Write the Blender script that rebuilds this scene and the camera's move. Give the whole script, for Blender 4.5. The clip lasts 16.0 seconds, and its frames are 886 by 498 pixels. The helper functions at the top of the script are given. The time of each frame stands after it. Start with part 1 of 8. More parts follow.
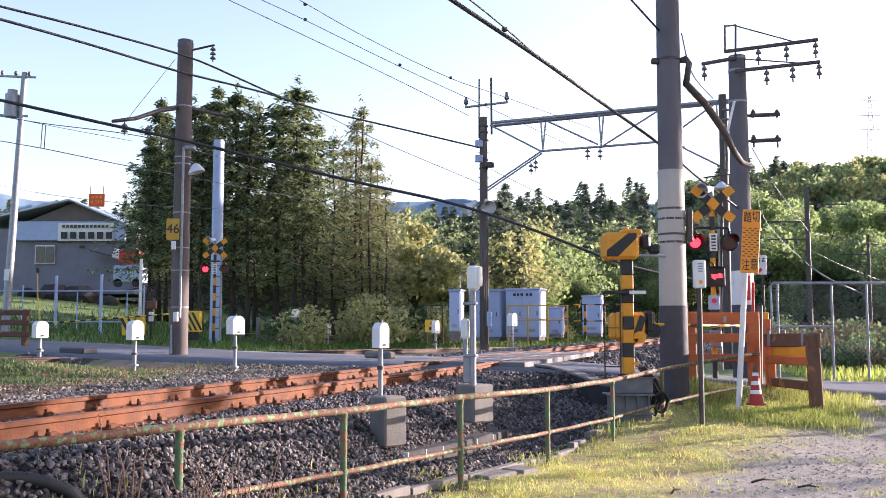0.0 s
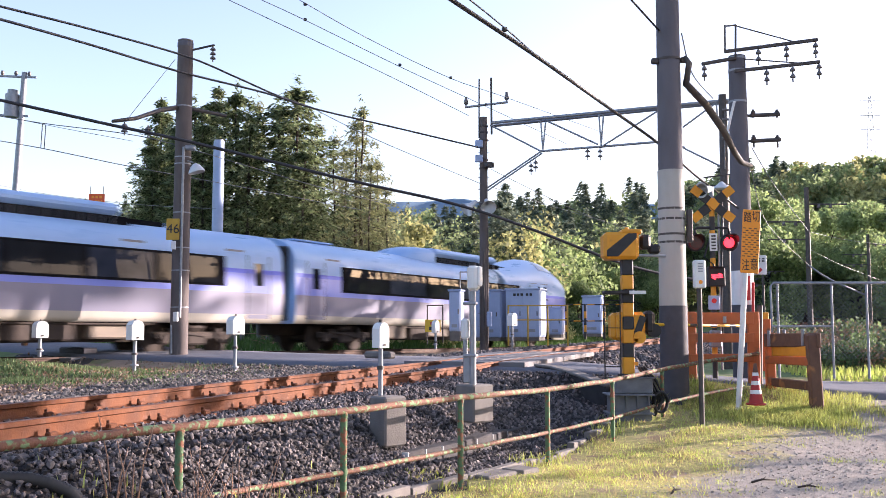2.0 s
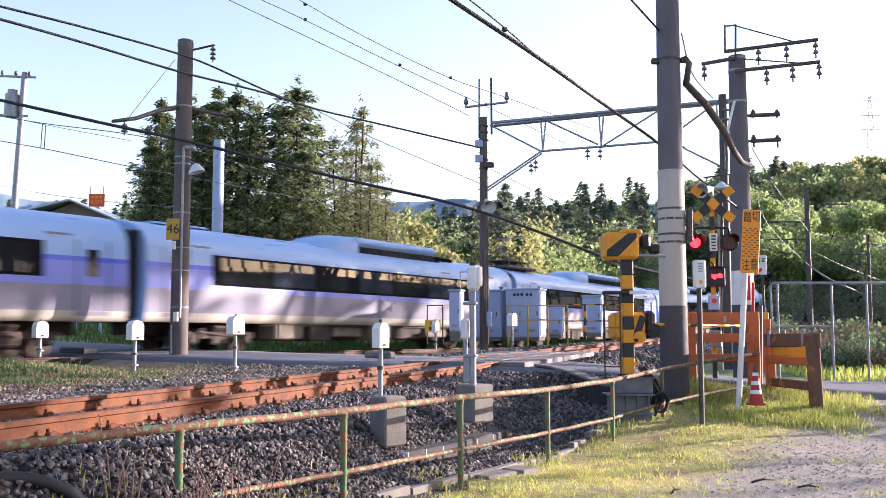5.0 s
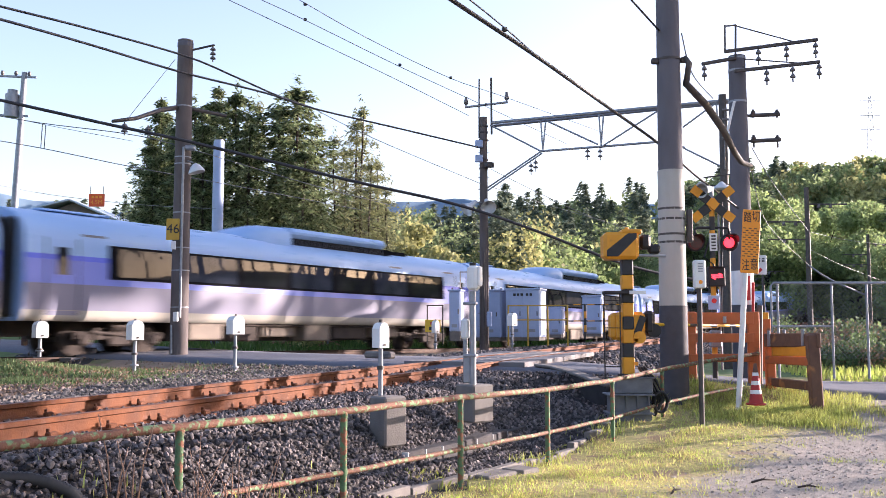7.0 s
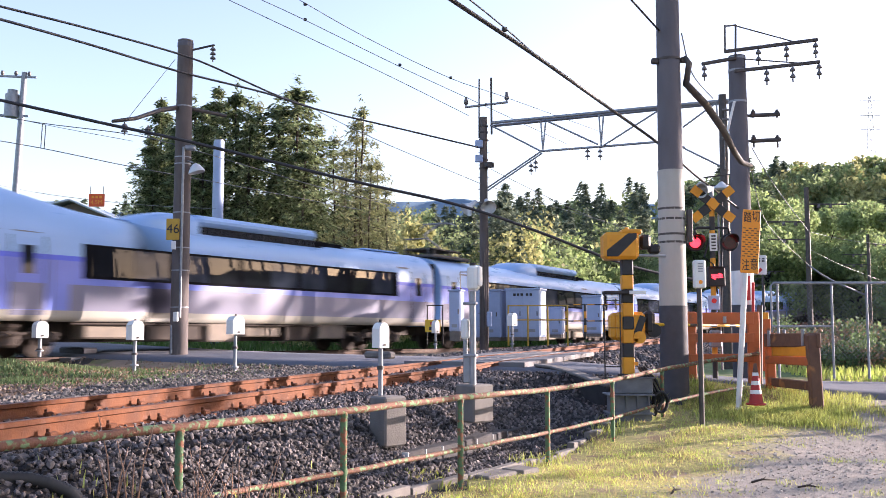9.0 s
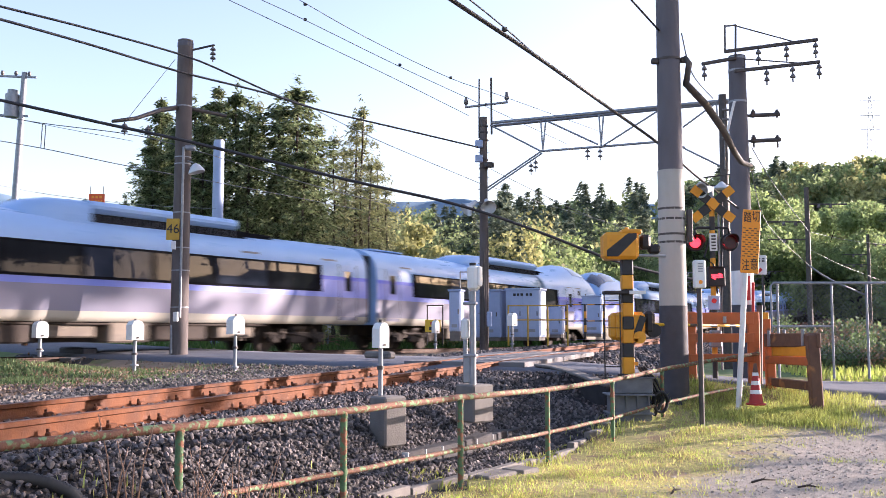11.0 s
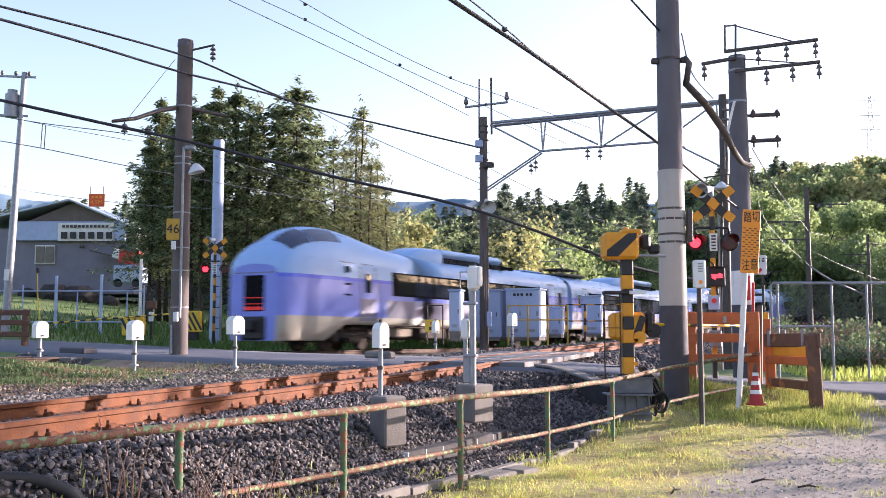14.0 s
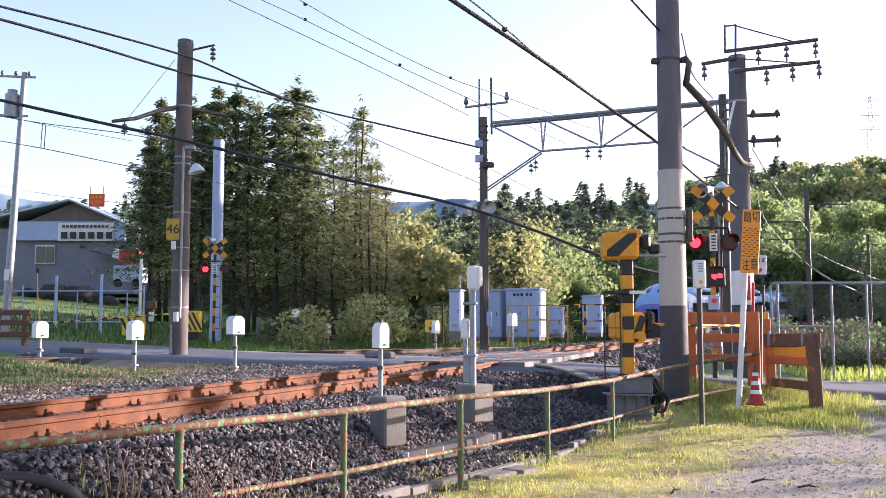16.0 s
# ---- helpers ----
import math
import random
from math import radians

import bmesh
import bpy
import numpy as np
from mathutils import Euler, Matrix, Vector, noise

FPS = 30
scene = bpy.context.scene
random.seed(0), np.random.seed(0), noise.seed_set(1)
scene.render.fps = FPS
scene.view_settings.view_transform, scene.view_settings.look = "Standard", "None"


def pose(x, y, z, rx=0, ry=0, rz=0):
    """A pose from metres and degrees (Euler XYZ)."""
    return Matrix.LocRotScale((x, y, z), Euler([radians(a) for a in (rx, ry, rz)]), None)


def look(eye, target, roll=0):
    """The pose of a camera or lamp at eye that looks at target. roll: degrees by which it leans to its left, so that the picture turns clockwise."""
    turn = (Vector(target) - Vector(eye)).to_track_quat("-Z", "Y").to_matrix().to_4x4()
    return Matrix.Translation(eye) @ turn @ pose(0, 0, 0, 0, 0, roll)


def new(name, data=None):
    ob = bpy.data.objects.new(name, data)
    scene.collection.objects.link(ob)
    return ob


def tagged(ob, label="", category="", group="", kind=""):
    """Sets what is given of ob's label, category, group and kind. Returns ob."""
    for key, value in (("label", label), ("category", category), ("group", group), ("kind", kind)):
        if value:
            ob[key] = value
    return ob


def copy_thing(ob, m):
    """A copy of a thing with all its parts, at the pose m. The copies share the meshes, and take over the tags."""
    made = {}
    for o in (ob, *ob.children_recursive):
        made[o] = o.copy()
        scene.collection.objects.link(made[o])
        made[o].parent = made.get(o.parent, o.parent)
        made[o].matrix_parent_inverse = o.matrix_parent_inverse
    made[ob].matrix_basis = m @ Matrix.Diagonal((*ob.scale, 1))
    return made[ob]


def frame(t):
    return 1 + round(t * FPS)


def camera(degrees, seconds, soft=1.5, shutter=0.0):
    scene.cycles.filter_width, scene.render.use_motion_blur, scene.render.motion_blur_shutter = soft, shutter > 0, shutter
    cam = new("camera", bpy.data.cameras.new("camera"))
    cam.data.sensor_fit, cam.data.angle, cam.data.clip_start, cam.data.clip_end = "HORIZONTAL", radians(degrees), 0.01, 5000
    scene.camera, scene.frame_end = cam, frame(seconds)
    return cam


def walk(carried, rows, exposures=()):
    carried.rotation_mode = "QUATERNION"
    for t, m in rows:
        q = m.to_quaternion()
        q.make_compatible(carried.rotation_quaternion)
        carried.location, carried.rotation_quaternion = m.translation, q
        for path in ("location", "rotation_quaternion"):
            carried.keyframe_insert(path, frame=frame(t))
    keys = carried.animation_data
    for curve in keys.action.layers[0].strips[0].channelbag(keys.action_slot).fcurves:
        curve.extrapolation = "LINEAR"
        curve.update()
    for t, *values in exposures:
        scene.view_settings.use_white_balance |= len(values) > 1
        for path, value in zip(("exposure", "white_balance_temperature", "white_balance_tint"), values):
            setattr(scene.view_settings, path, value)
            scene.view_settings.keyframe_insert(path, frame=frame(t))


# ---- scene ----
cam = camera(50.0, 16.0, 0.8, 0.5)
EYE = pose(0, 0, 0.62, 94.726, 0, 0)
walk(cam, [(0, EYE), (16, EYE)], [(0, 1.7, 6250, 29), (16, 1.7, 6250, 29)])

# ---- light: low evening sun ahead and to one side, clear sky ----
SUN_AZIMUTH, SUN_HEIGHT = radians(68), radians(12)      # azimuth from +y towards +x
world = bpy.data.worlds.new("sky")
scene.world = world
world.use_nodes = True
wn = world.node_tree
sky = wn.nodes.new("ShaderNodeTexSky")
sky.sky_type, sky.sun_disc = "NISHITA", False
sky.sun_elevation, sky.sun_rotation = SUN_HEIGHT, SUN_AZIMUTH
sky.air_density, sky.dust_density, sky.ozone_density = 1.0, 2.0, 1.0
wn.links.new(sky.outputs[0], wn.nodes["Background"].inputs[0])
wn.nodes["Background"].inputs[1].default_value = 0.14
sun = new("sun", bpy.data.lights.new("sun", "SUN"))
sun.data.energy, sun.data.angle, sun.data.color = 5.0, radians(0.55), (1.0, 0.9, 0.75)
to_sun = Vector((math.sin(SUN_AZIMUTH) * math.cos(SUN_HEIGHT), math.cos(SUN_AZIMUTH) * math.cos(SUN_HEIGHT), math.sin(SUN_HEIGHT)))
sun.matrix_world = look(to_sun * 60, (0, 0, 0))


# ---- materials ----
def material(name, c1, c2=None, rough=0.7, metal=0.0, scale=6.0, bump=0.0, fine=40.0, spot=None, spot_scale=3.0, spot_cut=0.6,
             emit=0.0, vary=0.0, island=0.0, world_space=False, stretch=(1, 1, 1), spec=0.4):
    """Two mixed tones by noise, a third tone in stains, fine relief."""
    m = bpy.data.materials.new(name)
    m.use_nodes = True
    n, l = m.node_tree.nodes, m.node_tree.links
    b = n["Principled BSDF"]
    b.inputs["Roughness"].default_value, b.inputs["Metallic"].default_value = rough, metal
    b.inputs["Specular IOR Level"].default_value = spec
    if world_space:
        geo = n.new("ShaderNodeNewGeometry")
        src = geo.outputs["Position"]
    else:
        src = n.new("ShaderNodeTexCoord").outputs["Object"]
    mp = n.new("ShaderNodeMapping")
    mp.inputs["Scale"].default_value = stretch
    l.new(src, mp.inputs[0])

    def noise_node(s, detail=5.0):
        t = n.new("ShaderNodeTexNoise")
        t.inputs["Scale"].default_value, t.inputs["Detail"].default_value = s, detail
        l.new(mp.outputs[0], t.inputs["Vector"])
        return t

    def mixed(fac, a, c):
        x = n.new("ShaderNodeMix")
        x.data_type = "RGBA"
        l.new(fac, x.inputs[0])
        for sock, v in ((x.inputs[6], a), (x.inputs[7], c)):
            if isinstance(v, tuple):
                sock.default_value = (*v, 1)
            else:
                l.new(v, sock)
        return x.outputs[2]

    def ramp(sock, lo, hi):
        r = n.new("ShaderNodeMapRange")
        r.inputs[1].default_value, r.inputs[2].default_value = lo, hi
        l.new(sock, r.inputs[0])
        return r.outputs[0]

    c2 = c2 or tuple(v * 0.8 for v in c1)
    col = mixed(ramp(noise_node(scale).outputs[0], 0.3, 0.7), c1, c2)
    if spot:
        col = mixed(ramp(noise_node(spot_scale, 8.0).outputs[0], spot_cut, spot_cut + 0.08), col, spot)
    if vary or island:
        if island:
            rnd = n.new("ShaderNodeNewGeometry").outputs["Random Per Island"]
        else:
            rnd = n.new("ShaderNodeObjectInfo").outputs["Random"]
        r = n.new("ShaderNodeMapRange")
        a = vary or island
        r.inputs[3].default_value, r.inputs[4].default_value = 1 - a, 1 + a
        l.new(rnd, r.inputs[0])
        hv = n.new("ShaderNodeHueSaturation")
        l.new(r.outputs[0], hv.inputs["Value"])
        l.new(col, hv.inputs["Color"])
        col = hv.outputs[0]
    l.new(col, b.inputs["Base Color"])
    if bump:
        bp = n.new("ShaderNodeBump")
        bp.inputs["Strength"].default_value, bp.inputs["Distance"].default_value = bump, 0.02
        l.new(noise_node(fine, 6.0).outputs[0], bp.inputs["Height"])
        l.new(bp.outputs[0], b.inputs["Normal"])
    rr = n.new("ShaderNodeMapRange")
    rr.inputs[3].default_value, rr.inputs[4].default_value = max(0.02, rough - 0.1), min(1, rough + 0.1)
    l.new(noise_node(scale * 2.3).outputs[0], rr.inputs[0])
    l.new(rr.outputs[0], b.inputs["Roughness"])
    if emit:
        b.inputs["Emission Color"].default_value = (*c1, 1)
        b.inputs["Emission Strength"].default_value = emit
    return m


CAST = material("cast_grey_base", (0.17, 0.175, 0.19), (0.11, 0.115, 0.125), 0.7, 0.2, 6, 0.2, 50, (0.07, 0.06, 0.055), 4, 0.6)
TROUGH = material("dark_trough_concrete", (0.035, 0.032, 0.033), (0.022, 0.02, 0.021), 0.85, 0, 5, 0.25, 60)
CONCRETE = material("concrete", (0.19, 0.172, 0.155), (0.13, 0.12, 0.11), 0.85, 0, 5, 0.25, 60, (0.22, 0.2, 0.19), 2.0, 0.62)
POLE = material("pole_concrete", (0.14, 0.13, 0.145), (0.1, 0.094, 0.105), 0.8, 0, 3, 0.15, 50, (0.13, 0.11, 0.11), 1.5, 0.62, stretch=(1, 1, 0.25))
POLE_LIGHT = material("pole_pale_paint", (0.44, 0.42, 0.38), (0.36, 0.345, 0.31), 0.75, 0, 4, 0.1, 50, (0.3, 0.27, 0.22), 2.5, 0.66, stretch=(1, 1, 0.3))
POLE_BLACK = material("pole_black_band", (0.045, 0.045, 0.055), (0.068, 0.067, 0.078), 0.7, 0, 4, 0.1, 50, (0.2, 0.18, 0.16), 3, 0.68)
POLE_BROWN = material("pole_weathered", (0.14, 0.115, 0.108), (0.085, 0.07, 0.066), 0.85, 0, 4, 0.2, 40, (0.2, 0.17, 0.15), 2, 0.64, stretch=(1, 1, 0.3))
STEEL = material("galvanised_steel", (0.3, 0.315, 0.34), (0.22, 0.235, 0.26), 0.5, 0.5, 8, 0.05, 60, (0.25, 0.2, 0.17), 4, 0.7)
STEEL_DARK = material("dark_steel", (0.06, 0.055, 0.055), (0.1, 0.085, 0.075), 0.6, 0.4, 8, 0.1, 60, (0.16, 0.09, 0.06), 5, 0.68)
IRON = material("black_iron", (0.02, 0.02, 0.022), (0.035, 0.03, 0.03), 0.55, 0.3, 8)
RUST = material("rusty_rail", (0.17, 0.053, 0.014), (0.085, 0.028, 0.011), 0.8, 0.05, 5, 0.3, 70, (0.16, 0.07, 0.045), 9, 0.62)
RUST_DARK = material("dark_rail", (0.11, 0.07, 0.05), (0.08, 0.05, 0.04), 0.8, 0.2, 5, 0.3, 70)
RUST_TOP = material("rail_head", (0.2, 0.09, 0.05), (0.14, 0.065, 0.04), 0.55, 0.4, 6, 0.1, 60)
RAIL_BRIGHT = material("worn_rail_head", (0.6, 0.6, 0.6), (0.45, 0.44, 0.43), 0.3, 0.9, 6)
FENCE = material("fence_flaking_paint", (0.11, 0.2, 0.09), (0.07, 0.14, 0.07), 0.7, 0.1, 12, 0.4, 50, (0.24, 0.1, 0.055), 20, 0.5)
FENCE_TOP = material("fence_rusty_rail", (0.2, 0.085, 0.05), (0.12, 0.06, 0.04), 0.75, 0.15, 14, 0.5, 50, (0.15, 0.25, 0.12), 20, 0.52)
STONE = material("ballast_stone", (0.16, 0.14, 0.135), (0.06, 0.052, 0.052), 0.85, 0, 9, 0.3, 40, island=0.75, world_space=True)
STONE_BROWN = material("ballast_stone_rusty", (0.22, 0.165, 0.13), (0.14, 0.105, 0.085), 0.9, 0, 9, 0.3, 40, island=0.4, world_space=True)
STONE_SHOULDER = material("ballast_stone_pale", (0.2, 0.172, 0.148), (0.09, 0.078, 0.07), 0.95, 0, 9, 0.3, 40, island=0.7, world_space=True)
SLEEPER = material("sleeper", (0.2, 0.17, 0.15), (0.13, 0.11, 0.1), 0.9, 0, 6, 0.3, 40)
ASPHALT = material("asphalt", (0.135, 0.14, 0.165), (0.105, 0.11, 0.13), 0.85, 0, 1.2, 0.3, 150, (0.12, 0.115, 0.12), 0.8, 0.6, world_space=True)
DECK = material("crossing_deck", (0.19, 0.18, 0.18), (0.14, 0.132, 0.13), 0.8, 0, 1.5, 0.25, 120, (0.13, 0.12, 0.115), 1.2, 0.62, world_space=True)
WHITE = material("white_paint", (0.72, 0.72, 0.7), (0.62, 0.62, 0.6), 0.5, 0, 5, 0.03, 60, (0.45, 0.42, 0.37), 5, 0.72)
CABINET = material("cabinet_grey_paint", (0.34, 0.42, 0.6), (0.29, 0.365, 0.53), 0.5, 0, 3, 0.03, 60, (0.35, 0.35, 0.37), 3, 0.72)
YELLOW = material("yellow_paint", (0.72, 0.3, 0.015), (0.62, 0.25, 0.015), 0.5, 0, 6, 0.05, 60, (0.4, 0.17, 0.03), 6, 0.68)
YELLOW_PALE = material("yellow_sign", (0.72, 0.47, 0.03), (0.64, 0.4, 0.03), 0.5, 0, 6)
PLATE = material("number_plate_yellow", (0.5, 0.3, 0.03), (0.42, 0.25, 0.03), 0.5, 0, 6, 0.05, 60, (0.3, 0.18, 0.04), 5, 0.66)
BLACK = material("black_paint", (0.018, 0.018, 0.02), (0.03, 0.028, 0.028), 0.5, 0, 8, 0.05)
ORANGE = material("orange_barrier_paint", (0.5, 0.13, 0.035), (0.4, 0.1, 0.03), 0.6, 0, 5, 0.1, 60, (0.24, 0.1, 0.05), 4, 0.6)
ORANGE_SIGN = material("orange_sign", (0.85, 0.3, 0.02), (0.78, 0.27, 0.02), 0.4, 0, 4)
BROWN = material("brown_rusted_paint", (0.15, 0.075, 0.045), (0.1, 0.05, 0.035), 0.8, 0, 6, 0.3, 50, (0.32, 0.14, 0.05), 3, 0.6)
RED = material("red_paint", (0.6, 0.03, 0.025), (0.5, 0.03, 0.025), 0.5, 0, 6)
RED_DARK = material("unlit_red_lens", (0.06, 0.008, 0.008), (0.04, 0.006, 0.006), 0.2, 0, 20)
GLOW = material("lit_red_lens", (1.0, 0.03, 0.04), (1.0, 0.05, 0.05), 0.3, emit=1.5)
TAIL_GLOW = material("tail_lamp", (0.4, 0.012, 0.01), (0.35, 0.012, 0.01), 0.3, emit=0.22)
RUBBER = material("black_rubber", (0.015, 0.015, 0.016), (0.03, 0.03, 0.03), 0.6, 0, 10)
CABLE = material("cable_black", (0.02, 0.02, 0.023), (0.03, 0.03, 0.035), 0.5, 0, 10)
WIRE = material("grey_wire", (0.2, 0.21, 0.23), (0.14, 0.15, 0.16), 0.5, 0.5, 10)
INSULATOR = material("porcelain", (0.1, 0.09, 0.09), (0.16, 0.15, 0.15), 0.25, 0, 10)
LAMP_WHITE = material("enamelled_shade", (0.6, 0.62, 0.63), (0.5, 0.52, 0.54), 0.4, 0.1, 6)


# ---- mesh building ----
class Shape:
    """Gathers boxes, rods, tubes and shells; made into ONE mesh object by part()."""

    def __init__(self):
        self.v, self.f, self.m, self.smooth = [], [], [], []

    def add(self, verts, faces, mi=0, smooth=False):
        o = len(self.v)
        self.v += [tuple(p) for p in verts]
        self.f += [tuple(i + o for i in f) for f in faces]
        self.m += [mi] * len(faces)
        self.smooth += [smooth] * len(faces)
        return self

    def box(self, c, s, rot=None, bev=0.0, mi=0):
        hx, hy, hz = (v / 2 for v in s)
        rot = rot or Matrix.Identity(3)
        c = Vector(c)
        b = min(bev, 0.45 * min(s))
        if b <= 0:
            vs = [(x, y, z) for x in (-hx, hx) for y in (-hy, hy) for z in (-hz, hz)]
            fs = [(0, 1, 3, 2), (4, 6, 7, 5), (0, 4, 5, 1), (2, 3, 7, 6), (0, 2, 6, 4), (1, 5, 7, 3)]
        else:
            vs, fs, idx = [], [], {}
            for sx in (-1, 1):
                for sy in (-1, 1):
                    for sz in (-1, 1):
                        for ax in range(3):
                            p = [sx * (hx - b), sy * (hy - b), sz * (hz - b)]
                            p[ax] = (sx * hx, sy * hy, sz * hz)[ax]
                            idx[sx, sy, sz, ax] = len(vs)
                            vs.append(tuple(p))
            for ax in range(3):
                u, w = (ax + 1) % 3, (ax + 2) % 3
                for s1 in (-1, 1):
                    def key(a, c2, k, ax=ax, u=u, w=w, s1=s1):
                        q = [0, 0, 0]
                        q[ax], q[u], q[w] = s1, a, c2
                        return idx[q[0], q[1], q[2], k]
                    quad = [key(-1, -1, ax), key(1, -1, ax), key(1, 1, ax), key(-1, 1, ax)]
                    fs.append(tuple(quad if s1 > 0 else quad[::-1]))
                for su in (-1, 1):
                    for sw in (-1, 1):
                        def e(sa, k, ax=ax, u=u, w=w, su=su, sw=sw):
                            q = [0, 0, 0]
                            q[ax], q[u], q[w] = sa, su, sw
                            return idx[q[0], q[1], q[2], k]
                        quad = [e(-1, u), e(1, u), e(1, w), e(-1, w)]
                        fs.append(tuple(quad[::-1] if su * sw > 0 else quad))
            for sx in (-1, 1):
                for sy in (-1, 1):
                    for sz in (-1, 1):
                        t = [idx[sx, sy, sz, k] for k in range(3)]
                        fs.append(tuple(t if sx * sy * sz > 0 else t[::-1]))
        return self.add([c + rot @ Vector(p) for p in vs], fs, mi)

    def rod(self, a, b, r0, r1=None, n=12, mi=0, caps=True):
        a, b = Vector(a), Vector(b)
        r1 = r0 if r1 is None else r1
        q = (b - a).to_track_quat("Z", "Y").to_matrix()
        vs = []
        for p, r in ((a, r0), (b, r1)):
            vs += [p + q @ Vector((r * math.cos(2 * math.pi * i / n), r * math.sin(2 * math.pi * i / n), 0)) for i in range(n)]
        self.add(vs, [(i, (i + 1) % n, n + (i + 1) % n, n + i) for i in range(n)], mi, n > 5)
        if caps:
            self.add(vs[:n], [tuple(range(n))[::-1]], mi)
            self.add(vs[n:], [tuple(range(n))], mi)
        return self

    def tube(self, pts, r, n=8, mi=0):
        pts = [Vector(p) for p in pts]
        rs = r if isinstance(r, (list, tuple)) else [r] * len(pts)
        vs = []
        for i, p in enumerate(pts):
            d = (pts[min(i + 1, len(pts) - 1)] - pts[max(i - 1, 0)])
            q = d.to_track_quat("Z", "Y").to_matrix()
            vs += [p + q @ Vector((rs[i] * math.cos(2 * math.pi * k / n), rs[i] * math.sin(2 * math.pi * k / n), 0)) for k in range(n)]
        fs = [(i * n + k, i * n + (k + 1) % n, (i + 1) * n + (k + 1) % n, (i + 1) * n + k) for i in range(len(pts) - 1) for k in range(n)]
        fs += [tuple(range(n))[::-1], tuple(range((len(pts) - 1) * n, len(pts) * n))]
        return self.add(vs, fs, mi, True)

    def lathe(self, base, axis, prof, n=14, mi=0):
        """prof: (distance along axis, radius)."""
        base, axis = Vector(base), Vector(axis).normalized()
        q = axis.to_track_quat("Z", "Y").to_matrix()
        vs = [base + q @ Vector((r * math.cos(2 * math.pi * k / n), r * math.sin(2 * math.pi * k / n), h)) for h, r in prof for k in range(n)]
        fs = [(i * n + k, i * n + (k + 1) % n, (i + 1) * n + (k + 1) % n, (i + 1) * n + k) for i in range(len(prof) - 1) for k in range(n)]
        return self.add(vs, fs, mi, True)

    def plate(self, outline, y0, y1, mi=0):
        """An outline in (x, z), thick from y0 to y1."""
        k = len(outline)
        vs = [(x, y0, z) for x, z in outline] + [(x, y1, z) for x, z in outline]
        fs = [tuple(range(k)), tuple(range(2 * k - 1, k - 1, -1))] + [(i, i + k, (i + 1) % k + k, (i + 1) % k) for i in range(k)]
        return self.add(vs, fs, mi)

    def mesh(self, name, mats):
        me = bpy.data.meshes.new(name)
        me.from_pydata(self.v, [], self.f)
        for m in mats if isinstance(mats, (list, tuple)) else [mats]:
            me.materials.append(m)
        me.polygons.foreach_set("material_index", self.m)
        me.polygons.foreach_set("use_smooth", self.smooth)
        me.update()
        return me


def part(name, sh, mats, parent=None, label=""):
    ob = new(name, sh.mesh(name, mats) if isinstance(sh, Shape) else sh)
    ob.parent = parent
    return tagged(ob, label)


def thing(name, at, rz=0.0, label="", category="", group="", kind="", rx=0.0, ry=0.0):
    ob = new(name)
    ob.empty_display_size = 0.2
    ob.matrix_basis = pose(at[0], at[1], at[2], rx, ry, rz)
    return tagged(ob, label, category, group, kind)


def turn_z(deg):
    return Matrix.Rotation(radians(deg), 3, "Z")


def letters(text, size, mat, parent, at, rx=90, rz=0, name="lettering"):
    cu = bpy.data.curves.new(name, "FONT")
    cu.body, cu.size, cu.extrude, cu.align_x, cu.align_y = text, size, 0.003, "CENTER", "CENTER"
    ob = new(name, cu)
    me = bpy.data.meshes.new_from_object(ob.evaluated_get(bpy.context.evaluated_depsgraph_get()))
    bpy.data.objects.remove(ob)
    me.materials.clear()
    me.materials.append(mat)
    ob = new(name, me)
    ob.parent = parent
    ob.matrix_basis = pose(at[0], at[1], at[2], rx, 0, rz)
    return ob


# ---- plan of the two tracks: distance along, heading from +y, height ----
def line_of(x, y, at, heading_knots, height_knots):
    s = np.arange(-340.0, 420.0, 0.5)
    th = np.radians(np.interp(s, *zip(*heading_knots)))
    px, py = np.cumsum(np.sin(th)) * 0.5, np.cumsum(np.cos(th)) * 0.5
    i = int(np.argmin(abs(s - at)))
    pz = np.interp(s, *zip(*height_knots))
    k = np.ones(25) / 25
    pz = np.convolve(np.pad(pz, 12, "edge"), k, "valid")
    return s, px - px[i] + x, py - py[i] + y, pz, th


FAR = line_of(-4.68, 31.49, 0, [(-340, 38), (-30, 36.2), (-15, 34.7), (0, 32.3), (15, 30.4), (30, 29.4), (60, 27.5), (110, 26.5), (140, 24), (200, 12), (420, 6)],
              [(-340, -0.05), (-20, -0.06), (0, -0.136), (20, -0.34), (40, -0.5), (120, 1.66), (250, 3.0), (420, 4.0)])
NEAR = line_of(-5.06, 1.77, 0, [(-340, 19.3), (26, 19.3), (60, 29), (105, 26.5), (135, 24), (195, 12), (420, 6)],
               [(-340, 0), (14, 0), (40, 0.1), (60, 0.25), (120, 1.66), (250, 3.0), (420, 4.0)])


def on_line(line, s, side=0.0, up=0.0):
    """The point s metres along, side metres to its left."""
    x, y, z, th = (float(np.interp(s, line[0], a)) for a in line[1:])
    return Vector((x - math.cos(th) * side, y + math.sin(th) * side, z + up))


def heading(line, s):
    return float(np.interp(s, line[0], line[4]))


# ---- lie of the land ----
ROAD = [(-60, 66, 1.2), (-34, 47, 0.35), (-14, 31.5, 0.1), (-7, 25.2, -0.06), (-2.2, 20.9, -0.07), (0.6, 18.9, -0.06), (3.3, 18.5, -0.12), (7, 18.9, -0.55), (14, 20.0, -0.7), (40, 24.5, -0.8), (90, 30, -0.8)]
ROAD_HALF = 2.6


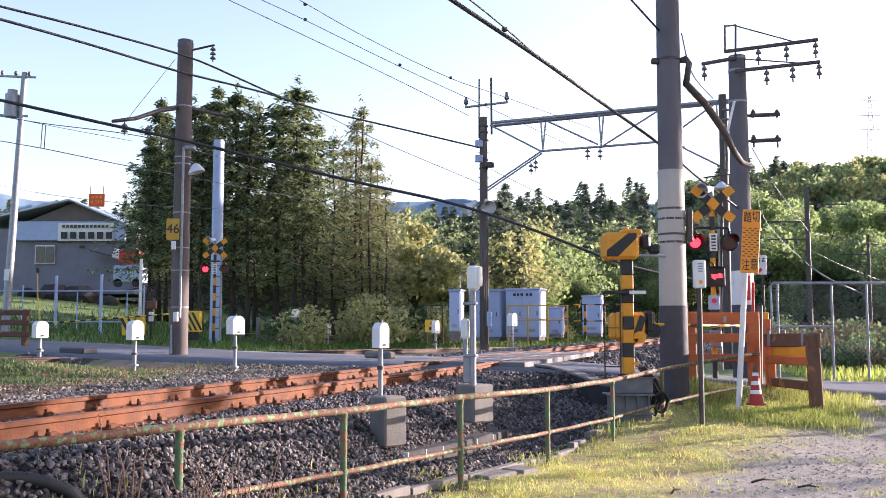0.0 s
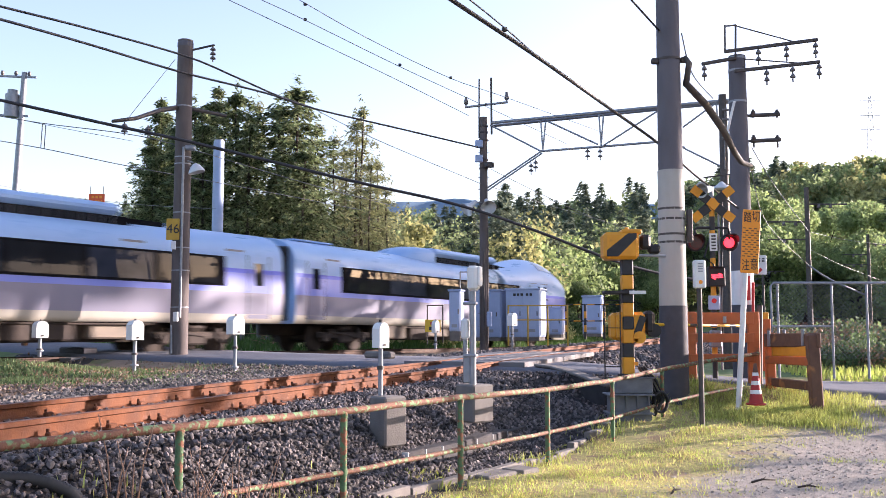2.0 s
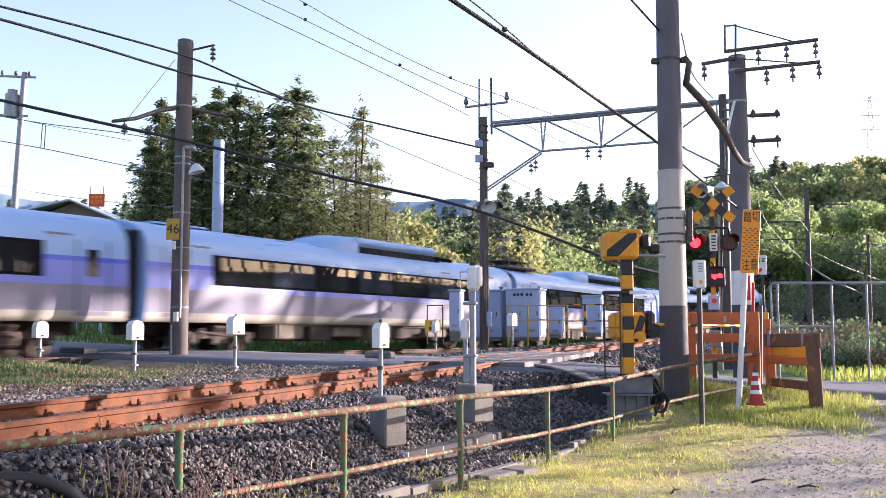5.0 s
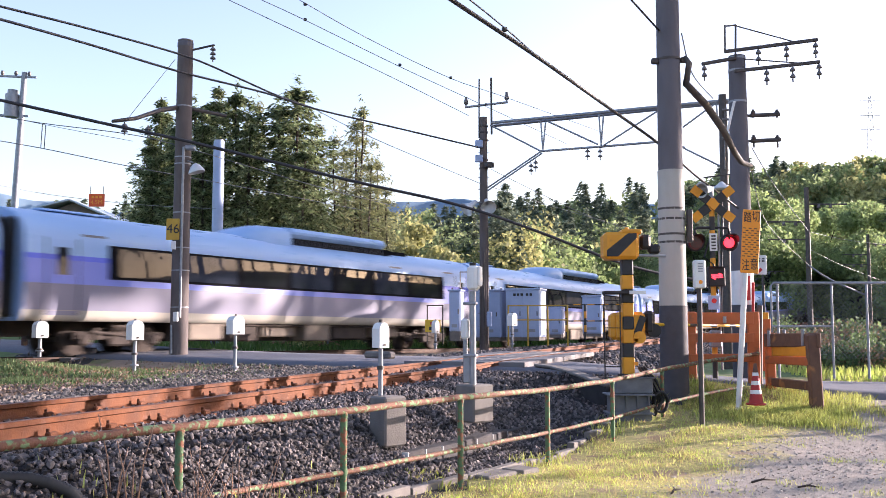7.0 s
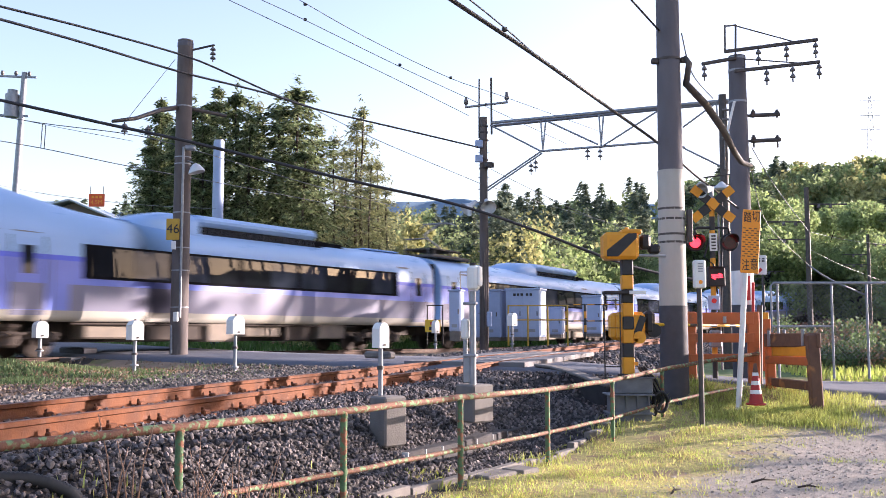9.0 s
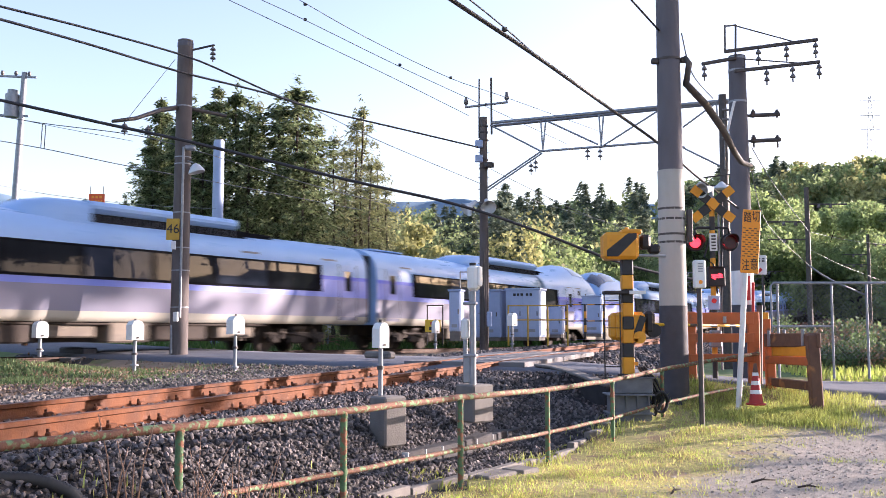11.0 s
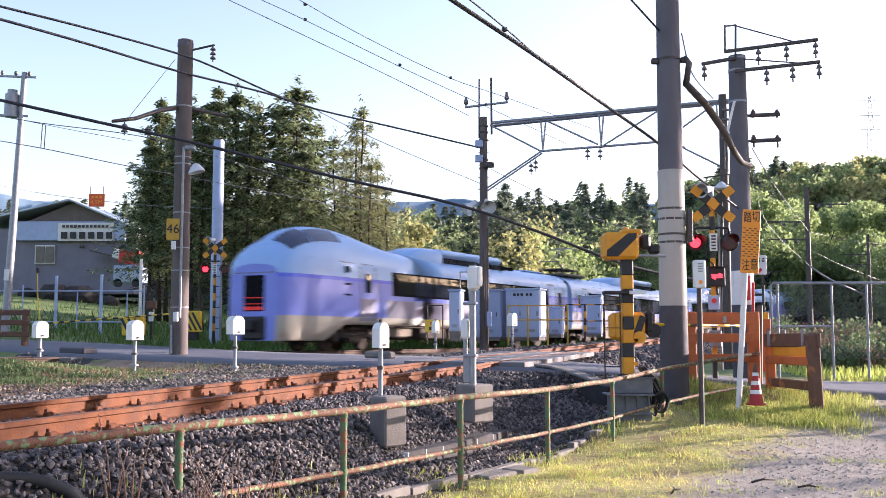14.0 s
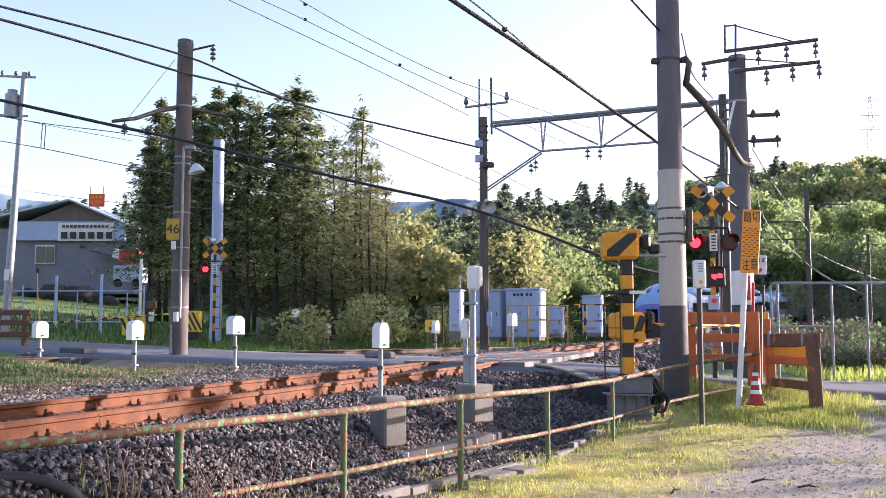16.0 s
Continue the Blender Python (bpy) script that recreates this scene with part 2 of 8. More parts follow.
def smooth_step(a, b, v):
    t = np.clip((v - a) / (b - a), 0, 1)
    return t * t * (3 - 2 * t)


def road_near(x, y):
    """Distance to the road's middle and the road's height there."""
    best, high = np.full_like(x, 1e9), np.zeros_like(x)
    for (ax, ay, az), (bx, by, bz) in zip(ROAD, ROAD[1:]):
        dx, dy = bx - ax, by - ay
        t = np.clip(((x - ax) * dx + (y - ay) * dy) / (dx * dx + dy * dy), 0, 1)
        d = np.hypot(x - ax - t * dx, y - ay - t * dy)
        high = np.where(d < best, az + (bz - az) * t, high)
        best = np.minimum(d, best)
    return best, high


def line_near(line, x, y):
    """Signed distance (left positive), and height of the line there."""
    pts = [(line[1][i], line[2][i], line[3][i], line[4][i]) for i in range(480, 1400, 8)]
    best, side, high = np.full_like(x, 1e9), np.zeros_like(x), np.zeros_like(x)
    for px, py, pz, th in pts:
        d = np.hypot(x - px, y - py)
        sd = -(x - px) * math.cos(th) + (y - py) * math.sin(th)
        m = d < best
        side, high, best = np.where(m, sd, side), np.where(m, pz, high), np.where(m, d, best)
    return side, high


def land(x, y):
    """Height of the ground."""
    x, y = np.asarray(x, float), np.asarray(y, float)
    a1, z1 = line_near(NEAR, x, y)
    a2, z2 = line_near(FAR, x, y)
    right = -0.95 + 0.35 * smooth_step(11.5, 15.5, y) + 0.06 * np.sin(x * 1.3) * np.sin(y * 0.9)
    right = right + np.clip(y - 30, 0, 200) * 0.012
    z = np.where(a1 < 0, right + (z1 - 0.17 - right) * smooth_step(-2.35, -0.9, a1), z1 - 0.17 - 0.01 * smooth_step(1.2, 2.2, a1))
    z = np.where(a1 > 1.5, z1 - 0.18 + (z2 - z1) * smooth_step(2, 9, a1), z)
    mound = np.exp(-((x + 8.3) / 1.7) ** 2 - ((y - 16.6) / 2.2) ** 2)
    z = z + 0.3 * mound * np.where((a1 > 1.5) & (a2 < -2.2), 1, 0) * smooth_step(2, 3.6, a1) * smooth_step(-2.2, -4, a2)
    bank = np.clip(a2 - 2.2, 0, None)
    bank = np.minimum(bank, 44) + np.clip(bank - 44, 0, 400) * 0.03
    hill = 0.075 * bank + 0.00035 * bank * bank
    left = smooth_step(12, -30, x)
    z = np.where(a2 > -2.2, z2 - 0.2 + hill * (0.55 + 0.45 * left), z)
    east = np.clip(-a1 - 6, 0, None)
    z = z + np.where(a1 < 0, 0.0006 * east * east * smooth_step(40, 110, y), 0)
    d, zr = road_near(x, y)
    k = smooth_step(ROAD_HALF + 0.8, ROAD_HALF + 0.05, d)
    return z + (zr - 0.06 - z) * k


def land_at(x, y):
    return float(land(np.array([x]), np.array([y]))[0])


GRASS_SOIL = material("grassy_soil", (0.46, 0.39, 0.15), (0.19, 0.18, 0.065), 0.95, 0, 16, 0.9, 40, (0.24, 0.17, 0.1), 1.9, 0.54, world_space=True)
STONE_PATH = material("path_pebble", (0.44, 0.39, 0.34), (0.28, 0.245, 0.21), 0.9, 0, 9, 0.2, 40, island=0.3, world_space=True)
PATH_SOIL = material("gravel_path", (0.4, 0.335, 0.3), (0.29, 0.24, 0.22), 0.95, 0, 2.5, 0.7, 45, (0.24, 0.22, 0.12), 1.6, 0.62, world_space=True)
# near-black: the shade in the gaps between stones is put into the bed's colour
SHADED_BED = material("ballast_bed_gap_shade", (0.03, 0.026, 0.026), (0.018, 0.016, 0.016), 0.95, 0, 12, 0.8, 30, world_space=True)
LITTER = material("brown_litter", (0.3, 0.21, 0.14), (0.19, 0.14, 0.09), 0.95, 0, 2, 0.6, 30, (0.1, 0.13, 0.04), 1.1, 0.55, world_space=True)
MEADOW = material("meadow", (0.11, 0.17, 0.04), (0.08, 0.12, 0.035), 0.95, 0, 0.8, 0.6, 12, (0.2, 0.18, 0.08), 0.5, 0.6, world_space=True)


FENCE_A, FENCE_B = (-2.44, 5.23), (4.75, 17.4)      # the pipe fence's line


def fence_side(x, y):
    dx, dy = FENCE_B[0] - FENCE_A[0], FENCE_B[1] - FENCE_A[1]
    return ((x - FENCE_A[0]) * dy - (y - FENCE_A[1]) * dx) / math.hypot(dx, dy)     # right of it positive


def sheet_mesh(name, verts, faces, mats, index=None, smooth=True):
    me = bpy.data.meshes.new(name)
    verts, faces = np.asarray(verts, np.float32), np.asarray(faces, np.int32)
    k = faces.shape[1]
    me.vertices.add(len(verts))
    me.vertices.foreach_set("co", verts.ravel())
    me.loops.add(faces.size)
    me.loops.foreach_set("vertex_index", faces.ravel())
    me.polygons.add(len(faces))
    me.polygons.foreach_set("loop_start", np.arange(0, faces.size, k, dtype=np.int32))
    for m in mats if isinstance(mats, (list, tuple)) else [mats]:
        me.materials.append(m)
    if index is not None:
        me.polygons.foreach_set("material_index", np.asarray(index, np.int32))
    me.polygons.foreach_set("use_smooth", np.full(len(faces), smooth))
    me.update(calc_edges=True)
    me.validate()
    return me


def steps(lo, hi, step, far, grow=1.22):
    mid = list(np.arange(lo, hi, step))
    out, d, v = [], step, lo
    while v > -far:
        d *= grow
        v -= d
        out.append(v)
    up, d, v = [], step, mid[-1]
    while v < far:
        d *= grow
        v += d
        up.append(v)
    return np.array(out[::-1] + mid + up)


def build_ground():
    xs, ys = steps(-13, 14, 0.25, 3000), steps(2, 36, 0.25, 3000)
    gx, gy = np.meshgrid(xs, ys)
    gz = np.concatenate([land(gx[i:i + 20], gy[i:i + 20]) for i in range(0, len(ys), 20)])
    gz = np.minimum(gz, 60)
    w = len(xs)
    v = np.stack([gx, gy, gz], -1).reshape(-1, 3)
    i, j = np.meshgrid(np.arange(len(ys) - 1), np.arange(w - 1), indexing="ij")
    q = (i * w + j).ravel()
    f = np.stack([q, q + 1, q + w + 1, q + w], -1)
    c = v[f].mean(1)
    a1, _ = line_near(NEAR, c[:, 0], c[:, 1])
    a2, _ = line_near(FAR, c[:, 0], c[:, 1])
    wob = 0.25 * np.sin(c[:, 0] * 2.1) + 0.2 * np.sin(c[:, 1] * 2.7 + 1)
    idx = np.full(len(f), 0)
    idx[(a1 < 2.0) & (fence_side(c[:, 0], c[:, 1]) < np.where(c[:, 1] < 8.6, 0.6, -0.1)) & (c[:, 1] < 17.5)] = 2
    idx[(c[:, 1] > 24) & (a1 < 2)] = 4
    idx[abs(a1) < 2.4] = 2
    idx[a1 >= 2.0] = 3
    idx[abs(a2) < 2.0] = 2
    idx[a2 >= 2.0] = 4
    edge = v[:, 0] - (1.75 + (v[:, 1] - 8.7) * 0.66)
    me = sheet_mesh("ground", v, f, [GRASS_SOIL, PATH_SOIL, SHADED_BED, LITTER, MEADOW], idx)
    mask = me.attributes.new("worn", "FLOAT", "POINT")
    mask.data.foreach_set("value", np.where(v[:, 1] < 17, np.clip(edge, -3, 3), -3).astype(np.float32))
    tagged(new("ground", me), "uneven ground of grass, soil, gravel and track bed", "ground", kind="structure")


def blend_path():
    """Worn dirt shows through the verge's grass where the path runs, with a ragged edge."""
    n, l = GRASS_SOIL.node_tree.nodes, GRASS_SOIL.node_tree.links
    base = n["Principled BSDF"].inputs["Base Color"]
    grass = base.links[0].from_socket
    att = n.new("ShaderNodeAttribute")
    att.attribute_name = "worn"
    pos = n.new("ShaderNodeNewGeometry").outputs["Position"]
    tex = n.new("ShaderNodeTexNoise")
    tex.inputs["Scale"].default_value, tex.inputs["Detail"].default_value = 1.8, 6
    l.new(pos, tex.inputs["Vector"])
    add = n.new("ShaderNodeMath")
    add.operation = "MULTIPLY_ADD"
    l.new(tex.outputs[0], add.inputs[0])
    add.inputs[1].default_value = 2.2
    l.new(att.outputs["Fac"], add.inputs[2])
    step = n.new("ShaderNodeMapRange")
    step.inputs[1].default_value, step.inputs[2].default_value = 0.95, 1.5
    l.new(add.outputs[0], step.inputs[0])
    tone = n.new("ShaderNodeTexNoise")
    tone.inputs["Scale"].default_value, tone.inputs["Detail"].default_value = 5.0, 12
    l.new(pos, tone.inputs["Vector"])
    two = n.new("ShaderNodeMix")
    two.data_type = "RGBA"
    two.inputs[6].default_value, two.inputs[7].default_value = (0.15, 0.132, 0.11, 1), (0.4, 0.35, 0.295, 1)
    l.new(tone.outputs[0], two.inputs[0])
    mix = n.new("ShaderNodeMix")
    mix.data_type = "RGBA"
    l.new(step.outputs[0], mix.inputs[0])
    l.new(grass, mix.inputs[6])
    l.new(two.outputs[2], mix.inputs[7])
    l.new(mix.outputs[2], base)


blend_path()
build_ground()


def build_road():
    pts = []
    for (ax, ay, az), (bx, by, bz) in zip(ROAD, ROAD[1:]):
        n = max(2, int(math.hypot(bx - ax, by - ay) / 0.8))
        pts += [(ax + (bx - ax) * i / n, ay + (by - ay) * i / n, az + (bz - az) * i / n) for i in range(n)]
    pts = np.array(pts)
    k = np.ones(5) / 5
    pts = np.stack([np.convolve(np.pad(pts[:, i], 2, "edge"), k, "valid") for i in range(3)], -1)
    d = np.gradient(pts[:, :2], axis=0)
    d /= np.linalg.norm(d, axis=1)[:, None]
    nrm = np.stack([-d[:, 1], d[:, 0]], -1)
    cross = [(-ROAD_HALF - 0.12, -0.5), (-ROAD_HALF, 0), (-ROAD_HALF / 2, 0.02), (0, 0.03), (ROAD_HALF / 2, 0.02), (ROAD_HALF, 0), (ROAD_HALF + 0.12, -0.5)]
    v = np.array([[(*(p[:2] + nn * o), p[2] + h) for o, h in cross] for p, nn in zip(pts, nrm)])
    m = len(cross)
    rows = len(pts)
    q = (np.arange(rows - 1)[:, None] * m + np.arange(m - 1)[None]).ravel()
    f = np.stack([q, q + 1, q + m + 1, q + m], -1)
    me = sheet_mesh("road", v.reshape(-1, 3), f[:, ::-1], ASPHALT)
    tagged(new("road", me), "narrow grey asphalt road over the railway crossing", "road", kind="structure")


build_road()


# ---- tracks ----
GAUGE = 1.132


def rail_shape(line, s0, s1, side, step):
    prof = [(-0.062, -0.15), (-0.062, -0.138), (-0.012, -0.12), (-0.01, -0.045), (-0.033, -0.035), (-0.033, -0.004), (-0.027, 0), (0.027, 0), (0.033, -0.004), (0.033, -0.035), (0.01, -0.045), (0.012, -0.12), (0.062, -0.138), (0.062, -0.15)]
    sh = Shape()
    n, rows = len(prof), int((s1 - s0) / step) + 1
    vs = [on_line(line, s0 + i * step, side + p, h) for i in range(rows) for p, h in prof]
    for k in range(n - 1):
        sh.add([], [])
        fs = [(i * n + k, (i + 1) * n + k, (i + 1) * n + k + 1, i * n + k + 1) for i in range(rows - 1)]
        sh.f += fs
        sh.m += [1 if k == 6 else 0] * len(fs)
        sh.smooth += [False] * len(fs)
    sh.v = vs
    return sh


def build_track(name, line, s0, s1, label, head, skip, near, web=None):
    t = thing(name, (0, 0, 0), label=label, category="railway track", kind="structure")
    for side in (GAUGE / 2, -GAUGE / 2):
        part("rail", rail_shape(line, s0, s1, side, 1.0), [web or RUST, head], t)
    beam = Shape().box((0, 0, -0.235), (2.0, 0.22, 0.16), bev=0.02).mesh("sleeper", [SLEEPER])
    clip = Shape().box((0, 0, -0.135), (0.16, 0.12, 0.025), bev=0.006).box((0.0, 0, -0.11), (0.05, 0.09, 0.04), bev=0.01).rod((-0.03, 0, -0.12), (-0.03, 0, -0.07), 0.014, n=6).mesh("rail_clip", [RUST])
    s = s0 + 0.3
    while s < min(s1, near):
        if not skip[0] < s < skip[1]:
            p, h = on_line(line, s), heading(line, s)
            ob = part("sleeper", beam, None, t)
            ob.matrix_basis = Matrix.Translation(p) @ Matrix.Rotation(-h, 4, "Z")
            if s < 22 and near > 40:
                for o in (-GAUGE / 2 - 0.1, -GAUGE / 2 + 0.1, GAUGE / 2 - 0.1, GAUGE / 2 + 0.1):
                    c = part("rail_clip", clip, None, t)
                    c.matrix_basis = Matrix.Translation(on_line(line, s, o)) @ Matrix.Rotation(-h, 4, "Z")
        s += 0.62
    return t


build_track("railway_track", NEAR, -8, 230, "unused near railway track with rusty brown rails on grey ballast", RUST_TOP, (16.3, 23.5), 60)
build_track("railway_track", FAR, -60, 230, "busy far railway track with worn rails", RUST_DARK, (-9.5, -2.6), 40, RUST_DARK)


# ---- loose stones, grass and leaves, scattered as joined meshes ----
rng = np.random.default_rng(5)


def random_turns(n):
    q = rng.normal(size=(n, 4))
    q /= np.linalg.norm(q, axis=1)[:, None]
    w, x, y, z = q.T
    return np.stack([np.stack([1 - 2 * (y * y + z * z), 2 * (x * y - z * w), 2 * (x * z + y * w)], -1),
                     np.stack([2 * (x * y + z * w), 1 - 2 * (x * x + z * z), 2 * (y * z - x * w)], -1),
                     np.stack([2 * (x * z - y * w), 2 * (y * z + x * w), 1 - 2 * (x * x + y * y)], -1)], 1)


def stones(name, pos, size, mat, label):
    n = len(pos)
    bm = bmesh.new()
    bmesh.ops.create_icosphere(bm, subdivisions=1, radius=1)
    base = np.array([v.co[:] for v in bm.verts])
    tri = np.array([[v.index for v in f.verts] for f in bm.faces])
    bm.free()
    var = base[None] * rng.uniform(0.55, 1.15, (8, len(base), 1))
    v = var[rng.integers(0, 8, n)] * (size[:, None, None] * rng.uniform(0.6, 1.2, (n, 1, 3)))
    v = np.einsum("nij,nkj->nki", random_turns(n), v) + pos[:, None]
    f = tri[None] + (np.arange(n) * len(base))[:, None, None]
    tagged(new(name, sheet_mesh(name, v.reshape(-1, 3), f.reshape(-1, 3), mat, smooth=False)), label, "gravel", kind="stuff")


def along(line, s, side):
    x = np.interp(s, line[0], line[1])
    y = np.interp(s, line[0], line[2])
    th = np.interp(s, line[0], line[4])
    return x - np.cos(th) * side, y + np.sin(th) * side


def off_road(x, y, extra=0.0):
    return road_near(x, y)[0] > ROAD_HALF + extra


def scatter_ballast():
    n = 118000
    s, side = rng.uniform(1.5, 22, n), rng.uniform(-4.0, 2.1, n)
    keep = rng.random(n) < np.clip(1.25 - s / 26, 0.35, 1)
    s, side = s[keep], side[keep]
    x, y = along(NEAR, s, side)
    ok = off_road(x, y, 0.05) & (fence_side(x, y) < np.where(y < 8.6, 0.7, -0.1)) & ((side > -2.4) | (rng.random(len(x)) < 0.45))
    x, y, s = x[ok], y[ok], s[ok]
    z = land(x, y)
    pos = np.stack([x, y, z + rng.uniform(-0.005, 0.035, len(x))], -1)
    stones("ballast", pos, rng.uniform(0.014, 0.031, len(x)) * (1 + s * 0.012), STONE, "dark grey crushed stone ballast banked under the rails")
    n = 16000
    s, side = rng.uniform(21, 70, n), rng.uniform(-2.3, 3.4, n)
    x, y = along(NEAR, s, side)
    ok = off_road(x, y, 0.1)
    x, y = x[ok], y[ok]
    pos = np.stack([x, y, land(x, y) + 0.02], -1)
    stones("ballast", pos, rng.uniform(0.04, 0.08, len(x)), STONE, "grey crushed stone ballast beyond the crossing")
    n = 8000
    s, side = rng.uniform(4, 22, n), rng.uniform(2.0, 6.5, n) 
    side = 2.0 + (side - 2.0) * rng.random(n)
    x, y = along(NEAR, s, side)
    ok = off_road(x, y, 0.05)
    x, y = x[ok], y[ok]
    pos = np.stack([x, y, land(x, y) + 0.012], -1)
    stones("gravel", pos, rng.uniform(0.018, 0.045, len(x)), STONE_BROWN, "brown weathered gravel between the tracks")
    n = 6000
    s, side = rng.uniform(-25, 60, n), rng.uniform(-2.0, 1.8, n)
    x, y = along(FAR, s, side)
    ok = off_road(x, y, 0.1)
    pos = np.stack([x[ok], y[ok], land(x[ok], y[ok]) + 0.015], -1)
    stones("ballast", pos, rng.uniform(0.035, 0.06, len(pos)), STONE_BROWN, "brown grey ballast of the far track")
    n = 11000
    s = rng.uniform(4.5, 17.5, n)
    side = 1.3 + rng.random(n) ** 1.5 * np.clip(0.9 + (s - 7) * 0.3, 0.9, 3.4)
    x, y = along(NEAR, s, side)
    ok = off_road(x, y, 0.02)
    x, y = x[ok], y[ok]
    pos = np.stack([x, y, land(x, y) + rng.uniform(0, 0.03, len(x))], -1)
    stones("ballast", pos, rng.uniform(0.026, 0.05, len(x)), STONE_SHOULDER, "pale grey-brown stones spilling over the ballast shoulder")
    n = 34000
    x, y = rng.uniform(1.0, 9, n), rng.uniform(7, 17, n)
    ok = (x > 1.75 + (y - 8.7) * 0.66 + rng.normal(0, 0.35, n)) & off_road(x, y, 0.2) & (fence_side(x, y) > 0.2)
    x, y = x[ok], y[ok]
    pos = np.stack([x, y, land(x, y)], -1)
    stones("gravel", pos, 0.004 + 0.021 * rng.random(len(x)) ** 4, STONE_PATH, "loose pebbles on the dirt path")


scatter_ballast()


def blades(name, pos, height, width, mat, label, category="grass", lean=0.5):
    n = len(pos)
    th = rng.uniform(0, 2 * np.pi, n)
    w = np.stack([np.cos(th), np.sin(th), np.zeros(n)], -1) * width[:, None]
    ph = rng.uniform(0, 2 * np.pi, n)
    ln = rng.uniform(0, lean, n) * height
    tip = np.stack([np.cos(ph) * ln, np.sin(ph) * ln, height], -1)
    mid = tip * np.array([0.35, 0.35, 0.6])
    v = np.stack([pos - w, pos + w, pos + mid + w * 0.7, pos + tip, pos + mid - w * 0.7], 1)
    f = np.arange(n)[:, None] * 5 + np.array([[0, 1, 2, 3, 4]])
    tagged(new(name, sheet_mesh(name, v.reshape(-1, 3), f, mat, smooth=False)), label, category, kind="stuff")


def leafy(name, c1, c2, through_light=0.35, island=0.35):
    m = material(name, c1, c2, 0.6, 0, 2.0, island=island, world_space=False, spec=0.25)
    n, l = m.node_tree.nodes, m.node_tree.links
    b, out = n["Principled BSDF"], n["Material Output"]
    t = n.new("ShaderNodeBsdfTranslucent")
    l.new(b.inputs["Base Color"].links[0].from_socket, t.inputs[0])
    mix = n.new("ShaderNodeMixShader")
    mix.inputs[0].default_value = through_light
    l.new(b.outputs[0], mix.inputs[1])
    l.new(t.outputs[0], mix.inputs[2])
    l.new(mix.outputs[0], out.inputs[0])
    return m


BLADE = leafy("grass_blade", (0.42, 0.54, 0.11), (0.58, 0.57, 0.18), 0.5)
MEADOW_BLADE = leafy("meadow_blade", (0.07, 0.15, 0.03), (0.1, 0.16, 0.045))
BLADE_DRY = leafy("dry_grass_blade", (0.58, 0.48, 0.24), (0.45, 0.34, 0.16))
BLADE_GREEN = leafy("lush_blade", (0.34, 0.4, 0.1), (0.48, 0.48, 0.15), 0.4, 0.5)
NEEDLES = leafy("conifer_foliage", (0.05, 0.075, 0.034), (0.115, 0.13, 0.06), 0.3, 0.6)
GROVE = leafy("grove_foliage", (0.1, 0.15, 0.07), (0.2, 0.22, 0.11), 0.5, 0.85)
NEEDLES_BROWN = leafy("conifer_foliage_sparse", (0.25, 0.25, 0.13), (0.18, 0.21, 0.1), 0.5, 0.5)
LEAF_FRESH = leafy("fresh_spring_leaf", (0.3, 0.37, 0.15), (0.22, 0.3, 0.13), 0.5)
LEAF_DEEP = leafy("deep_green_leaf", (0.1, 0.155, 0.065), (0.14, 0.19, 0.08), 0.45, 0.5)
LEAF_PALE = leafy("pale_yellow_leaf", (0.42, 0.4, 0.17), (0.32, 0.33, 0.14), 0.45)
LEAF_MID = leafy("hillside_leaf", (0.2, 0.27, 0.12), (0.31, 0.35, 0.17), 0.5, 0.45)
NEEDLES_FAR = leafy("hillside_conifer_foliage", (0.12, 0.16, 0.12), (0.16, 0.19, 0.13), 0.45, 0.5)
LITTER_LEAF = leafy("dead_leaf", (0.34, 0.22, 0.13), (0.24, 0.15, 0.09), 0.2, 0.5)
BARK = material("bark", (0.06, 0.045, 0.035), (0.035, 0.028, 0.022), 0.95, 0, 6, 0.6, 20, stretch=(1, 1, 0.2))

